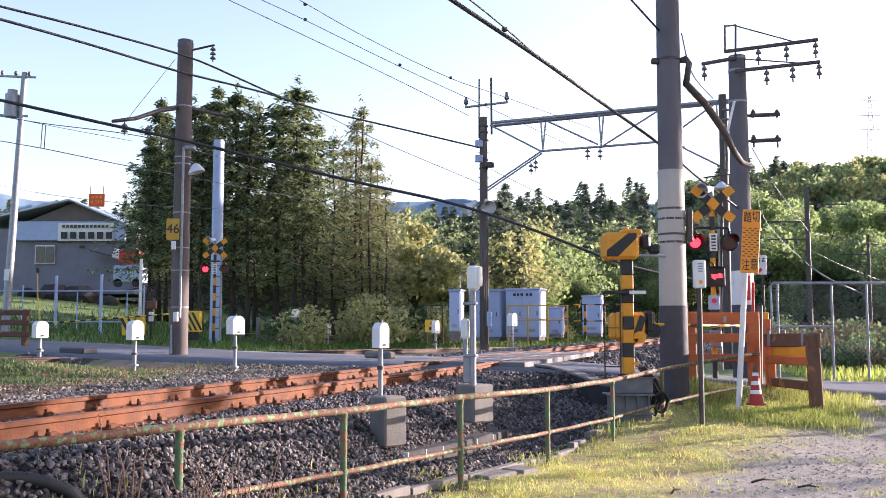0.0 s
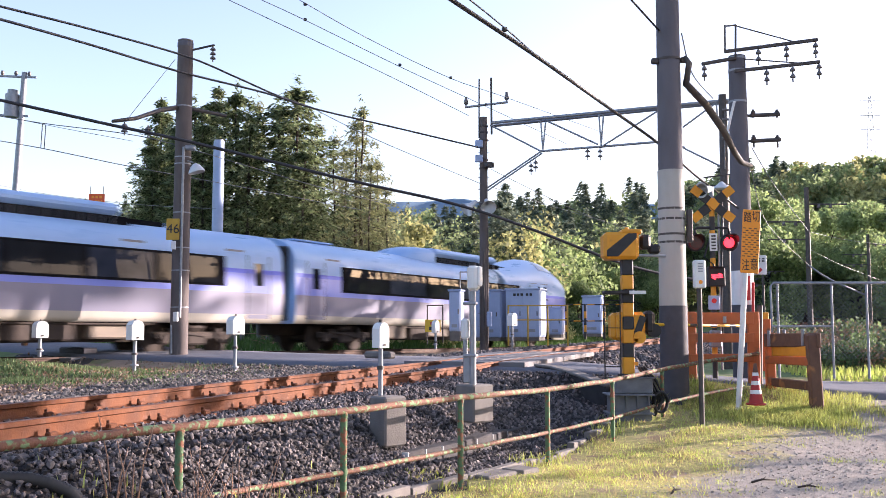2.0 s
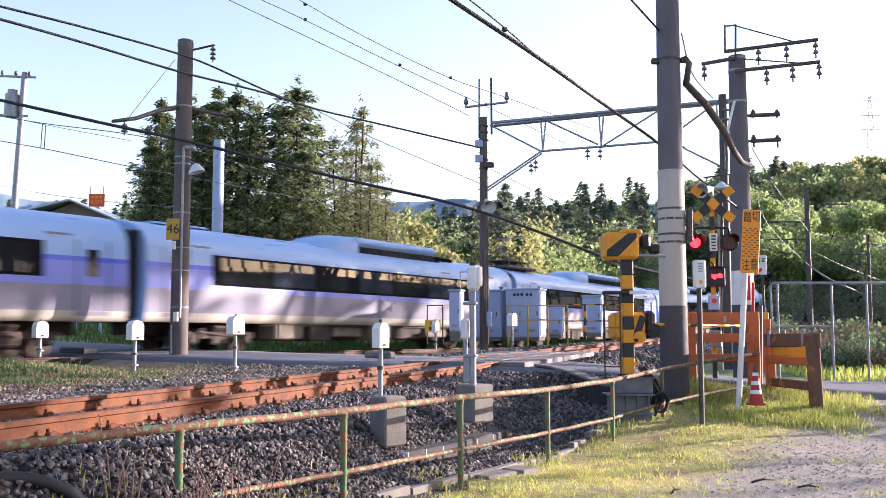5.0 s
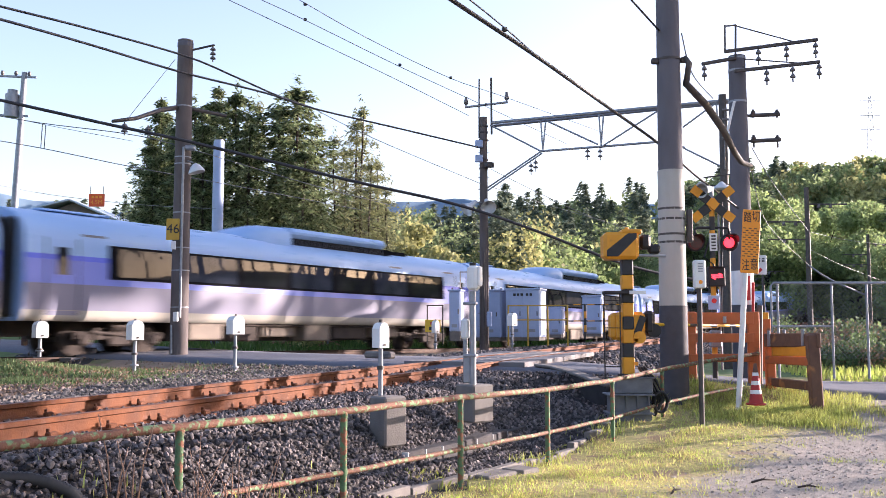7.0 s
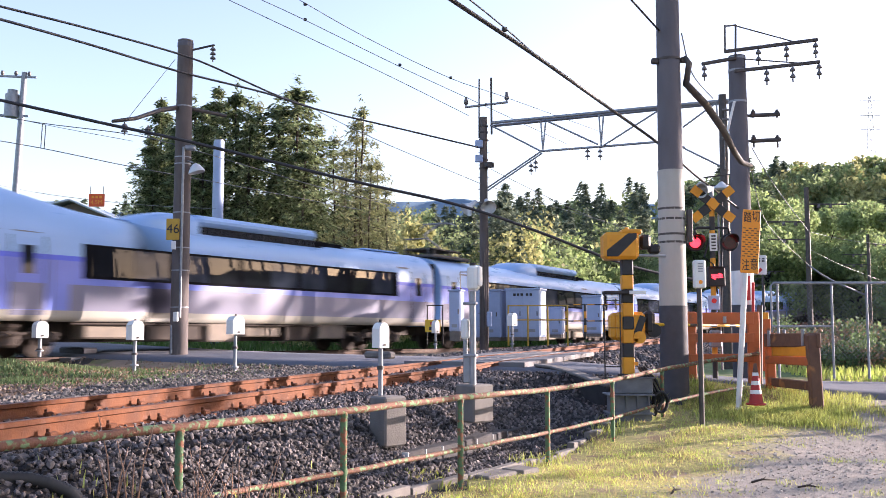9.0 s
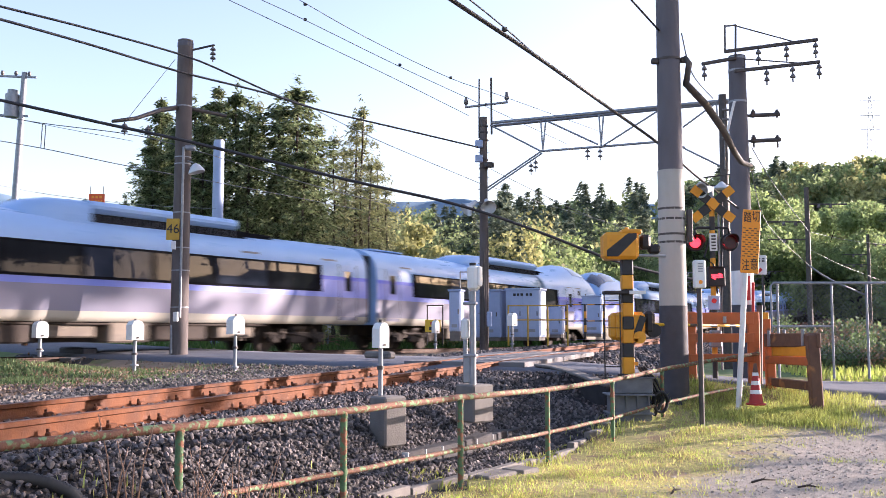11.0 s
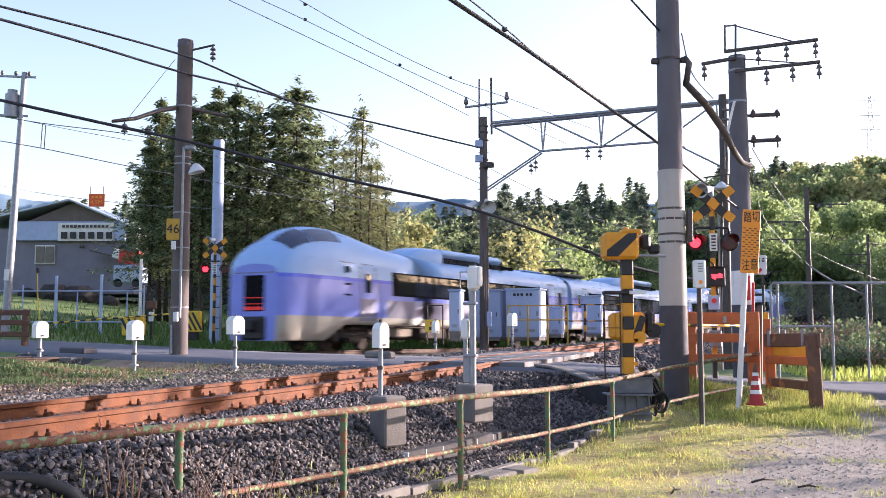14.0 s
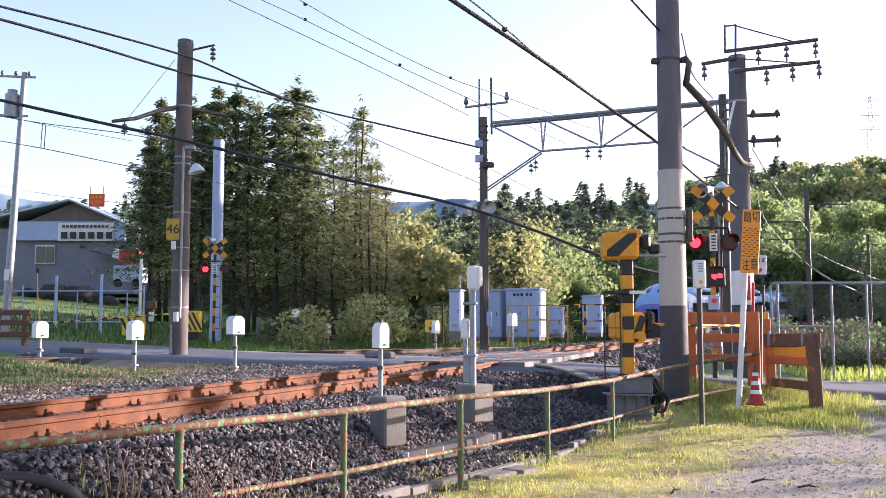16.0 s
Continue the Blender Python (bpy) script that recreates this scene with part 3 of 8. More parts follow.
def scatter_grass():
    n = 260000
    x, y = rng.uniform(-1.5, 8.2, n), rng.uniform(6.5, 17.6, n)
    edge = x - (1.75 + (y - 8.7) * 0.66) + 0.25 * np.sin(x * 2.1) + 0.2 * np.sin(y * 2.7 + 1)
    ok = (fence_side(x, y) > -0.1 - 0.25 * (np.sin(y * 2.2) > 0.3)) & off_road(x, y, 0.0) & (rng.random(n) < np.clip(0.75 - edge * 1.3, 0.02, 1) * (0.55 + 0.45 * (np.sin(x * 5.1 + 2 * np.sin(y * 1.7)) * np.sin(y * 4.3) > -0.35))) & (rng.random(n) < 0.55 + 0.4 * np.sin(x * 3) * np.sin(y * 2.3))
    x, y, edge = x[ok], y[ok], edge[ok]
    pos = np.stack([x, y, land(x, y) - 0.01], -1)
    h = rng.uniform(0.015, 0.06, len(x)) * np.clip(1.0 - edge * 0.5, 0.35, 1.3) * (0.6 + 0.5 * (np.sin(x * 7 + 3 * np.sin(y * 2.1)) * np.sin(y * 5.3 + 1) > 0))
    half = rng.random(len(x)) < 0.55
    blades("grass", pos[half], h[half], rng.uniform(0.002, 0.0045, half.sum()), BLADE, "sunlit yellow-green grass on the verge by the path", lean=0.9)
    blades("grass", pos[~half], h[~half] * 0.8, rng.uniform(0.003, 0.006, (~half).sum()), BLADE_DRY, "dry straw-coloured grass among the green", lean=1.1)
    # tall tufts round the barriers and along the fence
    n = 15000
    cx, cy = np.concatenate([rng.uniform(4.3, 5.8, 26), rng.uniform(3.6, 7.0, 34)]), np.concatenate([rng.uniform(13.6, 14.5, 26), rng.uniform(13.8, 16.6, 34)])
    k = rng.integers(0, 60, n)
    x, y = cx[k] + rng.normal(0, 0.16, n), cy[k] + rng.normal(0, 0.16, n)
    ok = off_road(x, y, 0.1) & (fence_side(x, y) > -0.3)
    x, y = x[ok], y[ok]
    blades("weeds", np.stack([x, y, land(x, y)], -1), rng.uniform(0.04, 0.14, len(x)), rng.uniform(0.003, 0.006, len(x)), BLADE_GREEN, "lush green weeds round the barriers and posts", "weeds", 0.7)
    n = 2500
    t = rng.uniform(0.0, 1, n)
    x = FENCE_A[0] + (FENCE_B[0] - FENCE_A[0]) * t + rng.normal(-0.1, 0.15, n)
    y = FENCE_A[1] + (FENCE_B[1] - FENCE_A[1]) * t + rng.normal(0.0, 0.15, n)
    ok = (np.sin(t * 40) > 0.3) & ((t > 0.42) | (rng.random(n) < 0.12))
    x, y = x[ok], y[ok]
    blades("weeds", np.stack([x, y, land(x, y)], -1), rng.uniform(0.04, 0.15, len(x)), rng.uniform(0.004, 0.008, len(x)), BLADE_GREEN, "green weeds at the foot of the pipe fence", "weeds", 0.8)
    # stray tufts on the path
    n = 2600
    cx, cy = rng.uniform(1.2, 7.5, 70), rng.uniform(7.5, 13.5, 70)
    k = rng.integers(0, 70, n)
    x, y = cx[k] + rng.normal(0, 0.09, n), cy[k] + rng.normal(0, 0.09, n)
    ok = x > 1.9 + (y - 8.7) * 0.66
    x, y = x[ok], y[ok]
    blades("grass", np.stack([x, y, land(x, y)], -1), rng.uniform(0.015, 0.05, len(x)), rng.uniform(0.002, 0.004, len(x)), BLADE, "stray grass tufts on the dirt path", lean=1.0)
    # dead leaves and twigs trodden into the path
    n = 450
    x, y = rng.uniform(1.0, 8, n), rng.uniform(7.2, 15, n)
    ok = (x > 1.4 + (y - 8.7) * 0.66) & off_road(x, y, 0.1)
    x, y = x[ok], y[ok]
    blades("leaf_litter", np.stack([x, y, land(x, y) + 0.004], -1), rng.uniform(0.004, 0.016, len(x)), rng.uniform(0.003, 0.014, len(x)), LITTER_LEAF, "dead leaves and twigs lying on the dirt path", "litter", 5.0)
    # between the tracks
    n = 4200
    s, side = rng.uniform(6, 18, n), rng.uniform(2.3, 8, n)
    x, y = along(NEAR, s, side)
    ok = off_road(x, y, 0.1) & (np.sin(x * 1.7) * np.sin(y * 1.1 + 2) > -0.1) & (x < -3.0)
    x, y = x[ok], y[ok]
    blades("weeds", np.stack([x, y, land(x, y)], -1), rng.uniform(0.03, 0.1, len(x)), rng.uniform(0.005, 0.01, len(x)), LEAF_DEEP, "low dull green weeds between the tracks", "weeds", 1.0)
    # the mound of brown litter beside the far road
    n = 14000
    x, y = rng.normal(-7.0, 2.4, n), rng.normal(15.3, 2.6, n)
    a1, _ = line_near(NEAR, x, y)
    ok = off_road(x, y, 0.1) & (a1 > 2.4)
    x, y = x[ok], y[ok]
    blades("leaf_litter", np.stack([x, y, land(x, y)], -1), rng.uniform(0.01, 0.05, len(x)), rng.uniform(0.008, 0.02, len(x)), LITTER_LEAF, "brown dead leaves and twigs on the mound between the tracks", "litter", 2.5)
    n = 1300
    k = rng.integers(0, 16, n)
    cx, cy = rng.uniform(-10.5, -6.2, 16), rng.uniform(13.2, 18.6, 16)
    x, y = cx[k] + rng.normal(0, 0.28, n), cy[k] + rng.normal(0, 0.28, n)
    a1, _ = line_near(NEAR, x, y)
    ok = off_road(x, y, 0.1) & (a1 > 2.4)
    x, y = x[ok], y[ok]
    blades("weeds", np.stack([x, y, land(x, y)], -1), rng.uniform(0.04, 0.12, len(x)), rng.uniform(0.006, 0.014, len(x)), LEAF_MID, "green weeds on the mound between the tracks", "weeds", 0.8)
    n = 6500
    cx, cy = rng.normal(-7.6, 1.5, 44), rng.normal(16.2, 1.9, 44)
    k = rng.integers(0, 44, n)
    x, y = cx[k] + rng.normal(0, 0.26, n), cy[k] + rng.normal(0, 0.2, n)
    a1, _ = line_near(NEAR, x, y)
    ok = off_road(x, y, 0.1) & (a1 > 2.6)
    x, y = x[ok], y[ok]
    blades("weeds", np.stack([x, y, land(x, y)], -1), rng.uniform(0.03, 0.1, len(x)), rng.uniform(0.008, 0.018, len(x)), LEAF_DEEP, "low dark green weeds on the mound between the tracks", "weeds", 1.0)
    # meadow and scrub past the far track
    n = 30000
    s, side = rng.uniform(-25, 60, n), 2.2 + rng.gamma(1.6, 6, n)
    x, y = along(FAR, s, side)
    ok = off_road(x, y, 0.2)
    x, y, side = x[ok], y[ok], side[ok]
    blades("meadow_grass", np.stack([x, y, land(x, y)], -1), rng.uniform(0.12, 0.4, len(x)), rng.uniform(0.015, 0.035, len(x)), MEADOW_BLADE, "green meadow grass on the slope past the far track", lean=0.8)
    n = 5000
    x, y = rng.uniform(9, 20, n), rng.uniform(20.5, 27, n)
    a1, _ = line_near(NEAR, x, y)
    ok = off_road(x, y, 0.1) & (a1 < -3)
    x, y = x[ok], y[ok]
    blades("meadow_grass", np.stack([x, y, land(x, y)], -1), rng.uniform(0.08, 0.3, len(x)), rng.uniform(0.012, 0.03, len(x)), BLADE, "sunlit grass behind the wire mesh fence", lean=0.9)


scatter_grass()


def cards(pos, size, flat=0.0):
    """Small four-cornered leaf clumps, turned every way."""
    n = len(pos)
    r = random_turns(n)
    q = np.array([[-1, -0.35, 0], [0.2, -0.6, 0.25], [1, 0.2, 0], [-0.1, 0.7, -0.2]])
    q = q[None] * size[:, None, None] * rng.uniform(0.7, 1.2, (n, 1, 3))
    v = np.einsum("nij,nkj->nki", r, q)
    v[:, :, 2] *= 1 - flat
    return (v + pos[:, None]).reshape(-1, 3)


def card_mesh(name, verts, mat):
    f = np.arange(len(verts)).reshape(-1, 4)
    return sheet_mesh(name, verts, f, mat, smooth=False)


def conifer_crown(h, low, width, n, size):
    """Whorls of drooping branches from the height low to the tip."""
    t = rng.random(n) ** 0.8
    z = low + (h - low) * t
    ring = np.floor(z / 0.78)
    limb = rng.integers(0, 6, n)
    ang = (ring * 2.4 + limb * 1.05 + rng.normal(0, 0.17, n)) % (2 * np.pi)
    uneven = (np.sin(ring * 12.9898 + limb * 78.233) * 437.585) % 1.0
    reach = width * (1 - t) ** 0.68 * (0.28 + 1.0 * uneven) + 0.1
    r = reach * rng.random(n) ** 0.6
    drop = -0.22 * r + 0.12 * r * r / max(width, 0.1)
    p = np.stack([np.cos(ang) * r, np.sin(ang) * r, ring * 0.78 + 0.3 + drop + rng.normal(0, 0.16, n)], -1)
    # flat sprays that point outwards and droop
    a = ang + rng.normal(0, 0.7, n)
    sz = rng.uniform(0.6, 1.3, n) * size
    out = np.stack([np.cos(a), np.sin(a), rng.normal(-0.2, 0.4, n)], -1) * sz[:, None]
    tilt = rng.normal(0, 0.6, n)
    across = np.stack([-np.sin(a) * np.cos(tilt), np.cos(a) * np.cos(tilt), np.sin(tilt)], -1) * (sz * 0.42)[:, None]
    return np.stack([p - out * 0.6, p + across, p + out * 1.5, p - across], 1).reshape(-1, 3)


def round_crown(h, low, width, n, size, lumps=14):
    c = rng.normal(size=(lumps, 3))
    c /= np.linalg.norm(c, axis=1)[:, None]
    c = c * np.array([width, width, (h - low) / 2]) * rng.uniform(0.35, 0.8, (lumps, 1)) + np.array([0, 0, (h + low) / 2])
    rad = rng.uniform(0.28, 0.5, lumps) * width
    k = rng.integers(0, lumps, n)
    d = rng.normal(size=(n, 3))
    d /= np.linalg.norm(d, axis=1)[:, None]
    p = c[k] + d * (rad[k] * rng.random(n) ** 0.35)[:, None] * np.array([1, 1, 0.8])
    return cards(p, rng.uniform(0.6, 1.2, n) * size), c


def trunk_shape(h, r, lean=0.0, limbs=(), whorls=0, low=3.0):
    sh = Shape()
    pts = [(lean * math.sin(i * 1.3) * 0.3, lean * math.cos(i * 1.7) * 0.3, h * i / 6) for i in range(7)]
    sh.tube(pts, [r * (1.25 if i == 0 else 1 - i / 7) + 0.015 for i in range(7)], 8)
    for c in limbs:
        z = max(h * 0.25, c[2] * 0.55)
        sh.tube([(0, 0, z), (c[0] * 0.5, c[1] * 0.5, (z + c[2]) / 2 + 0.2), tuple(c)], [r * 0.45, r * 0.28, r * 0.1], 5)
    for i in range(whorls):
        z, a = low + (h - low) * i / whorls * 0.9, i * 2.4
        ln = 1.6 * (1 - i / whorls) + 0.3
        sh.tube([(0, 0, z), (math.cos(a) * ln, math.sin(a) * ln, z - 0.25 * ln)], [r * 0.22, 0.015], 4)
    return sh


def tree_model(name, kind, h, low, width, n, size, mat, r, label, bare=0.4):
    t = thing(name, (0, 0, 0), label=label, category="tree")
    if kind == "conifer":
        part("trunk", trunk_shape(h * 0.97, r, 0.2, (), 26, max(1.0, low * bare)), BARK, t)
        part("crown", card_mesh("crown", conifer_crown(h, low, width, n, size), mat), None, t)
    else:
        v, c = round_crown(h, low, width, n, size)
        part("trunk", trunk_shape(h * 0.7, r, 0.5, c[:9]), BARK, t)
        part("crown", card_mesh("crown", v, mat), None, t)
    return t


def plant(models, spots, group):
    for i, (x, y, s, k) in enumerate(spots):
        m = models[k]
        m_pose = pose(x, y, land_at(x, y) - 0.1, 0, 0, (i * 77) % 360) @ Matrix.Diagonal((s, s, s * (0.94 + 0.03 * (i % 5)), 1))
        t = copy_thing(m, m_pose)
        t.matrix_basis = m_pose
        tagged(t, group=group)
    for m in set(models):
        for o in (*m.children_recursive, m):
            bpy.data.objects.remove(o)


def build_grove():
    """The dense stand of tall conifers past the far track."""
    lab = "tall dark conifer with a bare lower trunk in a dense stand"
    models = [tree_model("conifer_tree", "conifer", 13.5, 4.0, 3.7, 7600, 0.135, GROVE, 0.17, lab),
              tree_model("conifer_tree", "conifer", 12.5, 4.2, 3.8, 6600, 0.135, GROVE, 0.16, lab),
              tree_model("conifer_tree", "conifer", 12.5, 2.4, 2.6, 3400, 0.1, NEEDLES_BROWN, 0.13, "slender conifer with thin brownish foliage at the edge of the stand")]
    spots = []
    for px, yy, s, k in [(-14.5, 52, 0.9, 0), (-13.3, 50, 1.0, 1), (-12.8, 53, 0.99, 0), (-11.0, 50, 1.01, 1), (-10.5, 53, 1.0, 2), (-8.8, 50, 1.06, 1), (-7.5, 48, 1.08, 1), (-6.8, 51, 0.95, 2), (-5.8, 50, 0.86, 2), (-4.8, 52, 0.94, 2), (-3.8, 49, 0.82, 2), (-3.4, 53, 0.63, 2), (-16.0, 55, 0.77, 0), (-12.0, 47, 0.78, 0), (-9.7, 47, 0.82, 1), (-6.8, 46, 0.81, 1), (-16.4, 53, 0.79, 0), (-15.7, 51, 0.65, 0), (-16.5, 55, 0.92, 0), (-4.4, 51, 0.98, 2), (-5.7, 55, 0.96, 2), (-3.6, 52, 0.84, 2), (-3.0, 50, 0.67, 2)]:
        spots.append((px, yy, s, k))
    plant(models, spots, "conifers beyond the far track")


build_grove()


def build_near_broadleaf():
    models = [tree_model("broadleaf_tree", "round", 7.0, 1.2, 2.6, 3400, 0.2, LEAF_PALE, 0.14, "small broadleaf tree with pale yellow-green spring leaves")]
    plant(models, [(-1.7, 60, 1.2, 0), (0.6, 66, 1.0, 0), (-4.2, 68, 0.95, 0)], "pale trees beside the conifers")
    models = [tree_model("broadleaf_tree", "round", 9.0, 0.8, 3.6, 13000, 0.135, LEAF_FRESH, 0.16, "rounded broadleaf tree in bright spring green"),
              tree_model("broadleaf_tree", "round", 9.0, 0.8, 3.6, 13000, 0.135, LEAF_DEEP, 0.16, "rounded broadleaf tree in deep green")]
    plant(models, [(10.6, 96, 1.15, 0), (14.5, 100, 0.9, 1), (17.0, 101, 1.05, 0), (7.0, 92, 0.9, 1), (20.5, 108, 1.1, 1), (12.5, 88, 0.6, 1), (3.5, 88, 1.0, 1), (23.5, 104, 0.8, 0), (8.5, 84, 0.55, 0),
                   (38.5, 112, 1.75, 0), (43, 122, 1.75, 0), (33, 122, 1.5, 1), (51, 116, 1.8, 0), (56, 118, 1.75, 0), (48, 126, 1.75, 0), (62, 128, 1.9, 0), (53, 132, 1.9, 0)], "broadleaf trees past the cabinets")
    models = [tree_model("bush", "round", 2.4, 0.1, 1.5, 1500, 0.13, LEAF_DEEP, 0.04, "leafy dark green bush on the bank past the far track"),
              tree_model("bush", "round", 2.0, 0.1, 1.5, 900, 0.11, LEAF_PALE, 0.04, "thin brownish bush on the bank past the far track")]
    spots = []
    for i in range(26):
        s = 6 + i * 1.75
        p = on_line(FAR, s, 4.2 + 2.6 * rng.random() + (i % 3) * 1.3)
        spots.append((p.x, p.y, 0.6 + 0.6 * rng.random(), int(rng.random() < 0.45)))
    plant(models, spots, "bushes past the far track")


    # scrub behind the wire mesh fence
    models = [tree_model("bush", "round", 1.5, 0.05, 1.2, 1300, 0.07, LEAF_DEEP, 0.03, "low dark green scrub behind the wire mesh fence"),
              tree_model("bush", "round", 1.3, 0.05, 1.2, 800, 0.06, LITTER_LEAF, 0.03, "dry brown scrub behind the wire mesh fence")]
    spots = []
    for i in range(34):
        y = 25.5 + (i % 4) * 4.6 + 2.5 * rng.random()
        spots.append((y * (0.335 + 0.16 * rng.random()), y, (0.7 + 0.5 * rng.random()) * (0.8 + 0.012 * (y - 25)), int(rng.random() < 0.45)))
    spots = [s for s in spots if line_near(NEAR, np.array([s[0]]), np.array([s[1]]))[0][0] < -3.2 and off_road(np.array([s[0]]), np.array([s[1]]), 0.6)[0]]
    plant(models, spots, "scrub behind the wire mesh fence")


build_near_broadleaf()


def hill_surface(x, y):
    """The wooded slopes: rising land on both sides of the railway, seen over the tracks."""
    x, y = np.asarray(x, float), np.asarray(y, float)
    ratio = x / np.maximum(y, 1)
    crest = np.interp(ratio, [-0.8, -0.47, -0.32, -0.05, 0.0, 0.06, 0.16, 0.22, 0.28, 0.37, 0.47, 0.55, 0.8],
                      [0.11, 0.115, 0.12, 0.118, 0.112, 0.12, 0.132, 0.136, 0.152, 0.158, 0.166, 0.17, 0.15])
    g = np.minimum(land(x, y), 60)
    a1, _ = line_near(NEAR, x, y)
    a2, _ = line_near(FAR, x, y)
    k = np.clip((y - 82) / 140, 0, 1.15) * np.maximum(np.maximum(smooth_step(9, 26, a2), smooth_step(-8, -30, a1)), smooth_step(175, 225, y))
    return g + np.maximum(0, crest * y - 9.5 - g) * k, a1, a2


def build_woods():
    """Distant wooded hills: joined crowns on the slopes."""
    def wood(name, spots, mat, label, kind):
        out = []
        for x, y, z, h, w in spots:
            n, size = (2300, 0.21) if y < 125 else (1000, 0.35) if y < 170 else (480, 0.56)
            if kind == "conifer":
                v = conifer_crown(h, h * 0.1, w, n, size)
            else:
                v, _ = round_crown(h, h * 0.1, w, n, size, 16)
            out.append(v + np.array([x, y, z]))
        tagged(new(name, card_mesh(name, np.concatenate(out), mat)), label, "woods", kind="stuff")
    n = 1400
    y = 76 + 190 * rng.random(n) ** 1.15
    x = rng.uniform(-0.56, 0.58, n) * y
    x[:330], y[:330] = rng.uniform(0.24, 0.52, 330) * y[:330], 105 + 150 * rng.random(330)
    x[:330] = rng.uniform(0.24, 0.52, 330) * y[:330]
    z, a1, a2 = hill_surface(x, y)
    dark, green, fresh, pale = [], [], [], []
    for i in range(n):
        px = x[i] / y[i]
        if not (a2[i] > 13 or (a1[i] < -7 and y[i] > 88) or y[i] > 190):
            continue
        if px < -0.28 and y[i] < 120:
            continue
        h = 8.0 + 4.5 * rng.random()
        r, r2 = rng.random(), rng.random()
        # brighter kinds towards the right put the hill's sunlit haze into the leaves
        bright = np.interp(px, [-0.1, 0.08, 0.2, 0.3, 0.5], [0.3, 0.55, 0.55, 0.82, 0.88]) if y[i] < 150 else np.interp(px, [0.0, 0.2, 0.32, 0.5], [0.15, 0.25, 0.75, 0.85])
        if r < np.interp(px, [-0.5, 0.05, 0.25, 0.47], [0.6, 0.4, 0.24, 0.04]) + (0.25 if y[i] > 170 and px < 0.24 else 0):
            dark.append((x[i], y[i], z[i] - 0.5, h * 1.1, h * 0.25))
        elif r2 < bright:
            (fresh if rng.random() < (0.75 if px < 0.28 else 0.55) else pale).append((x[i], y[i], z[i] - 0.5, h * 0.95, h * 0.42))
        else:
            green.append((x[i], y[i], z[i] - 0.5, h * 0.95, h * 0.42))
    # woods that close the view behind and beside the camera
    for i in range(150):
        a = radians(44 + 250 * i / 150)
        d = 150 + 40 * rng.random()
        xx, yy = math.sin(a) * d, math.cos(a) * d
        h = 9 + 4 * rng.random()
        (dark if i % 2 else green).append((xx, yy, min(10, land_at(xx, yy)) - 1.0, h, h * 0.45))
    # taller unseen woods towards the low sun, added to keep its glare off the windows
    for i in range(70):
        a = radians(42 + 62 * rng.random())
        d = 105 + 60 * rng.random()
        xx, yy = math.sin(a) * d, math.cos(a) * d
        h = 13 + 0.045 * d + 3 * rng.random()
        (dark if i % 3 == 0 else green).append((xx, yy, min(10, land_at(xx, yy)) - 1.0, h * (0.8 if d < 120 else 1.0), h * 0.3))
    wood("woods", dark, NEEDLES_FAR, "dark conifer woods covering the far hillside", "conifer")
    wood("woods", green, LEAF_MID, "deep green broadleaf woods on the far hillside", "round")
    wood("woods", fresh, LEAF_FRESH, "bright spring-green broadleaf woods on the far hillside", "round")
    wood("woods", pale, LEAF_PALE, "pale yellow-green trees among the far woods", "round")


build_woods()


def build_hills():
    """The wooded slopes' floor."""
    xs, ys = np.linspace(-190, 240, 110), np.linspace(78, 300, 60)
    gx, gy = np.meshgrid(xs, ys)
    z, a1, a2 = hill_surface(gx, gy)
    z = z - 0.5
    w = len(xs)
    i, j = np.meshgrid(np.arange(len(ys) - 1), np.arange(w - 1), indexing="ij")
    q = (i * w + j).ravel()
    f = np.stack([q, q + 1, q + w + 1, q + w], -1)
    tagged(new("hillside", sheet_mesh("hillside", np.stack([gx, gy, z], -1).reshape(-1, 3), f, HILL_FLOOR)), "wooded hillside behind the railway", "hill", kind="structure")


HILL_FLOOR = material("forest_floor", (0.05, 0.07, 0.025), (0.035, 0.05, 0.02), 0.95, 0, 0.5, 0.5, 3, world_space=True)
build_hills()


def build_ridge():
    """The mountain ridge far behind the house, with haze put into its blue colour."""
    xs = np.linspace(-1500, 600, 120)
    top = 1500 * (0.118 + 0.012 * np.sin(xs * 0.006) + 0.009 * np.sin(xs * 0.017 + 1) + 0.003 * np.sin(xs * 0.05))
    top = top + 1500 * 0.02 * np.exp(-((xs + 70) / 90) ** 2) + 1500 * 0.014 * np.exp(-((xs + 500) / 160) ** 2)
    rows = [(1380, 0.0), (1440, 0.45), (1480, 0.8), (1500, 1.0), (1560, 0.7), (1700, 0.0)]
    v = np.array([[(x, y + 12 * math.sin(x * 0.03 + k), -20 + (t + 20) * k) for x, t in zip(xs, top)] for y, k in rows])
    i, j = np.meshgrid(np.arange(len(rows) - 1), np.arange(len(xs) - 1), indexing="ij")
    q = (i * len(xs) + j).ravel()
    f = np.stack([q, q + 1, q + len(xs) + 1, q + len(xs)], -1)
    tagged(new("mountain_ridge", sheet_mesh("mountain_ridge", v.reshape(-1, 3), f, RIDGE)), "distant wooded mountain ridge, haze put into its blue colour", "mountain", kind="structure")


# bluish base colour carries the haze of the air
RIDGE = material("ridge_haze_blue", (0.2, 0.3, 0.4), (0.15, 0.24, 0.33), 0.95, 0, 0.02, 0.0, 3, world_space=True)
build_ridge()


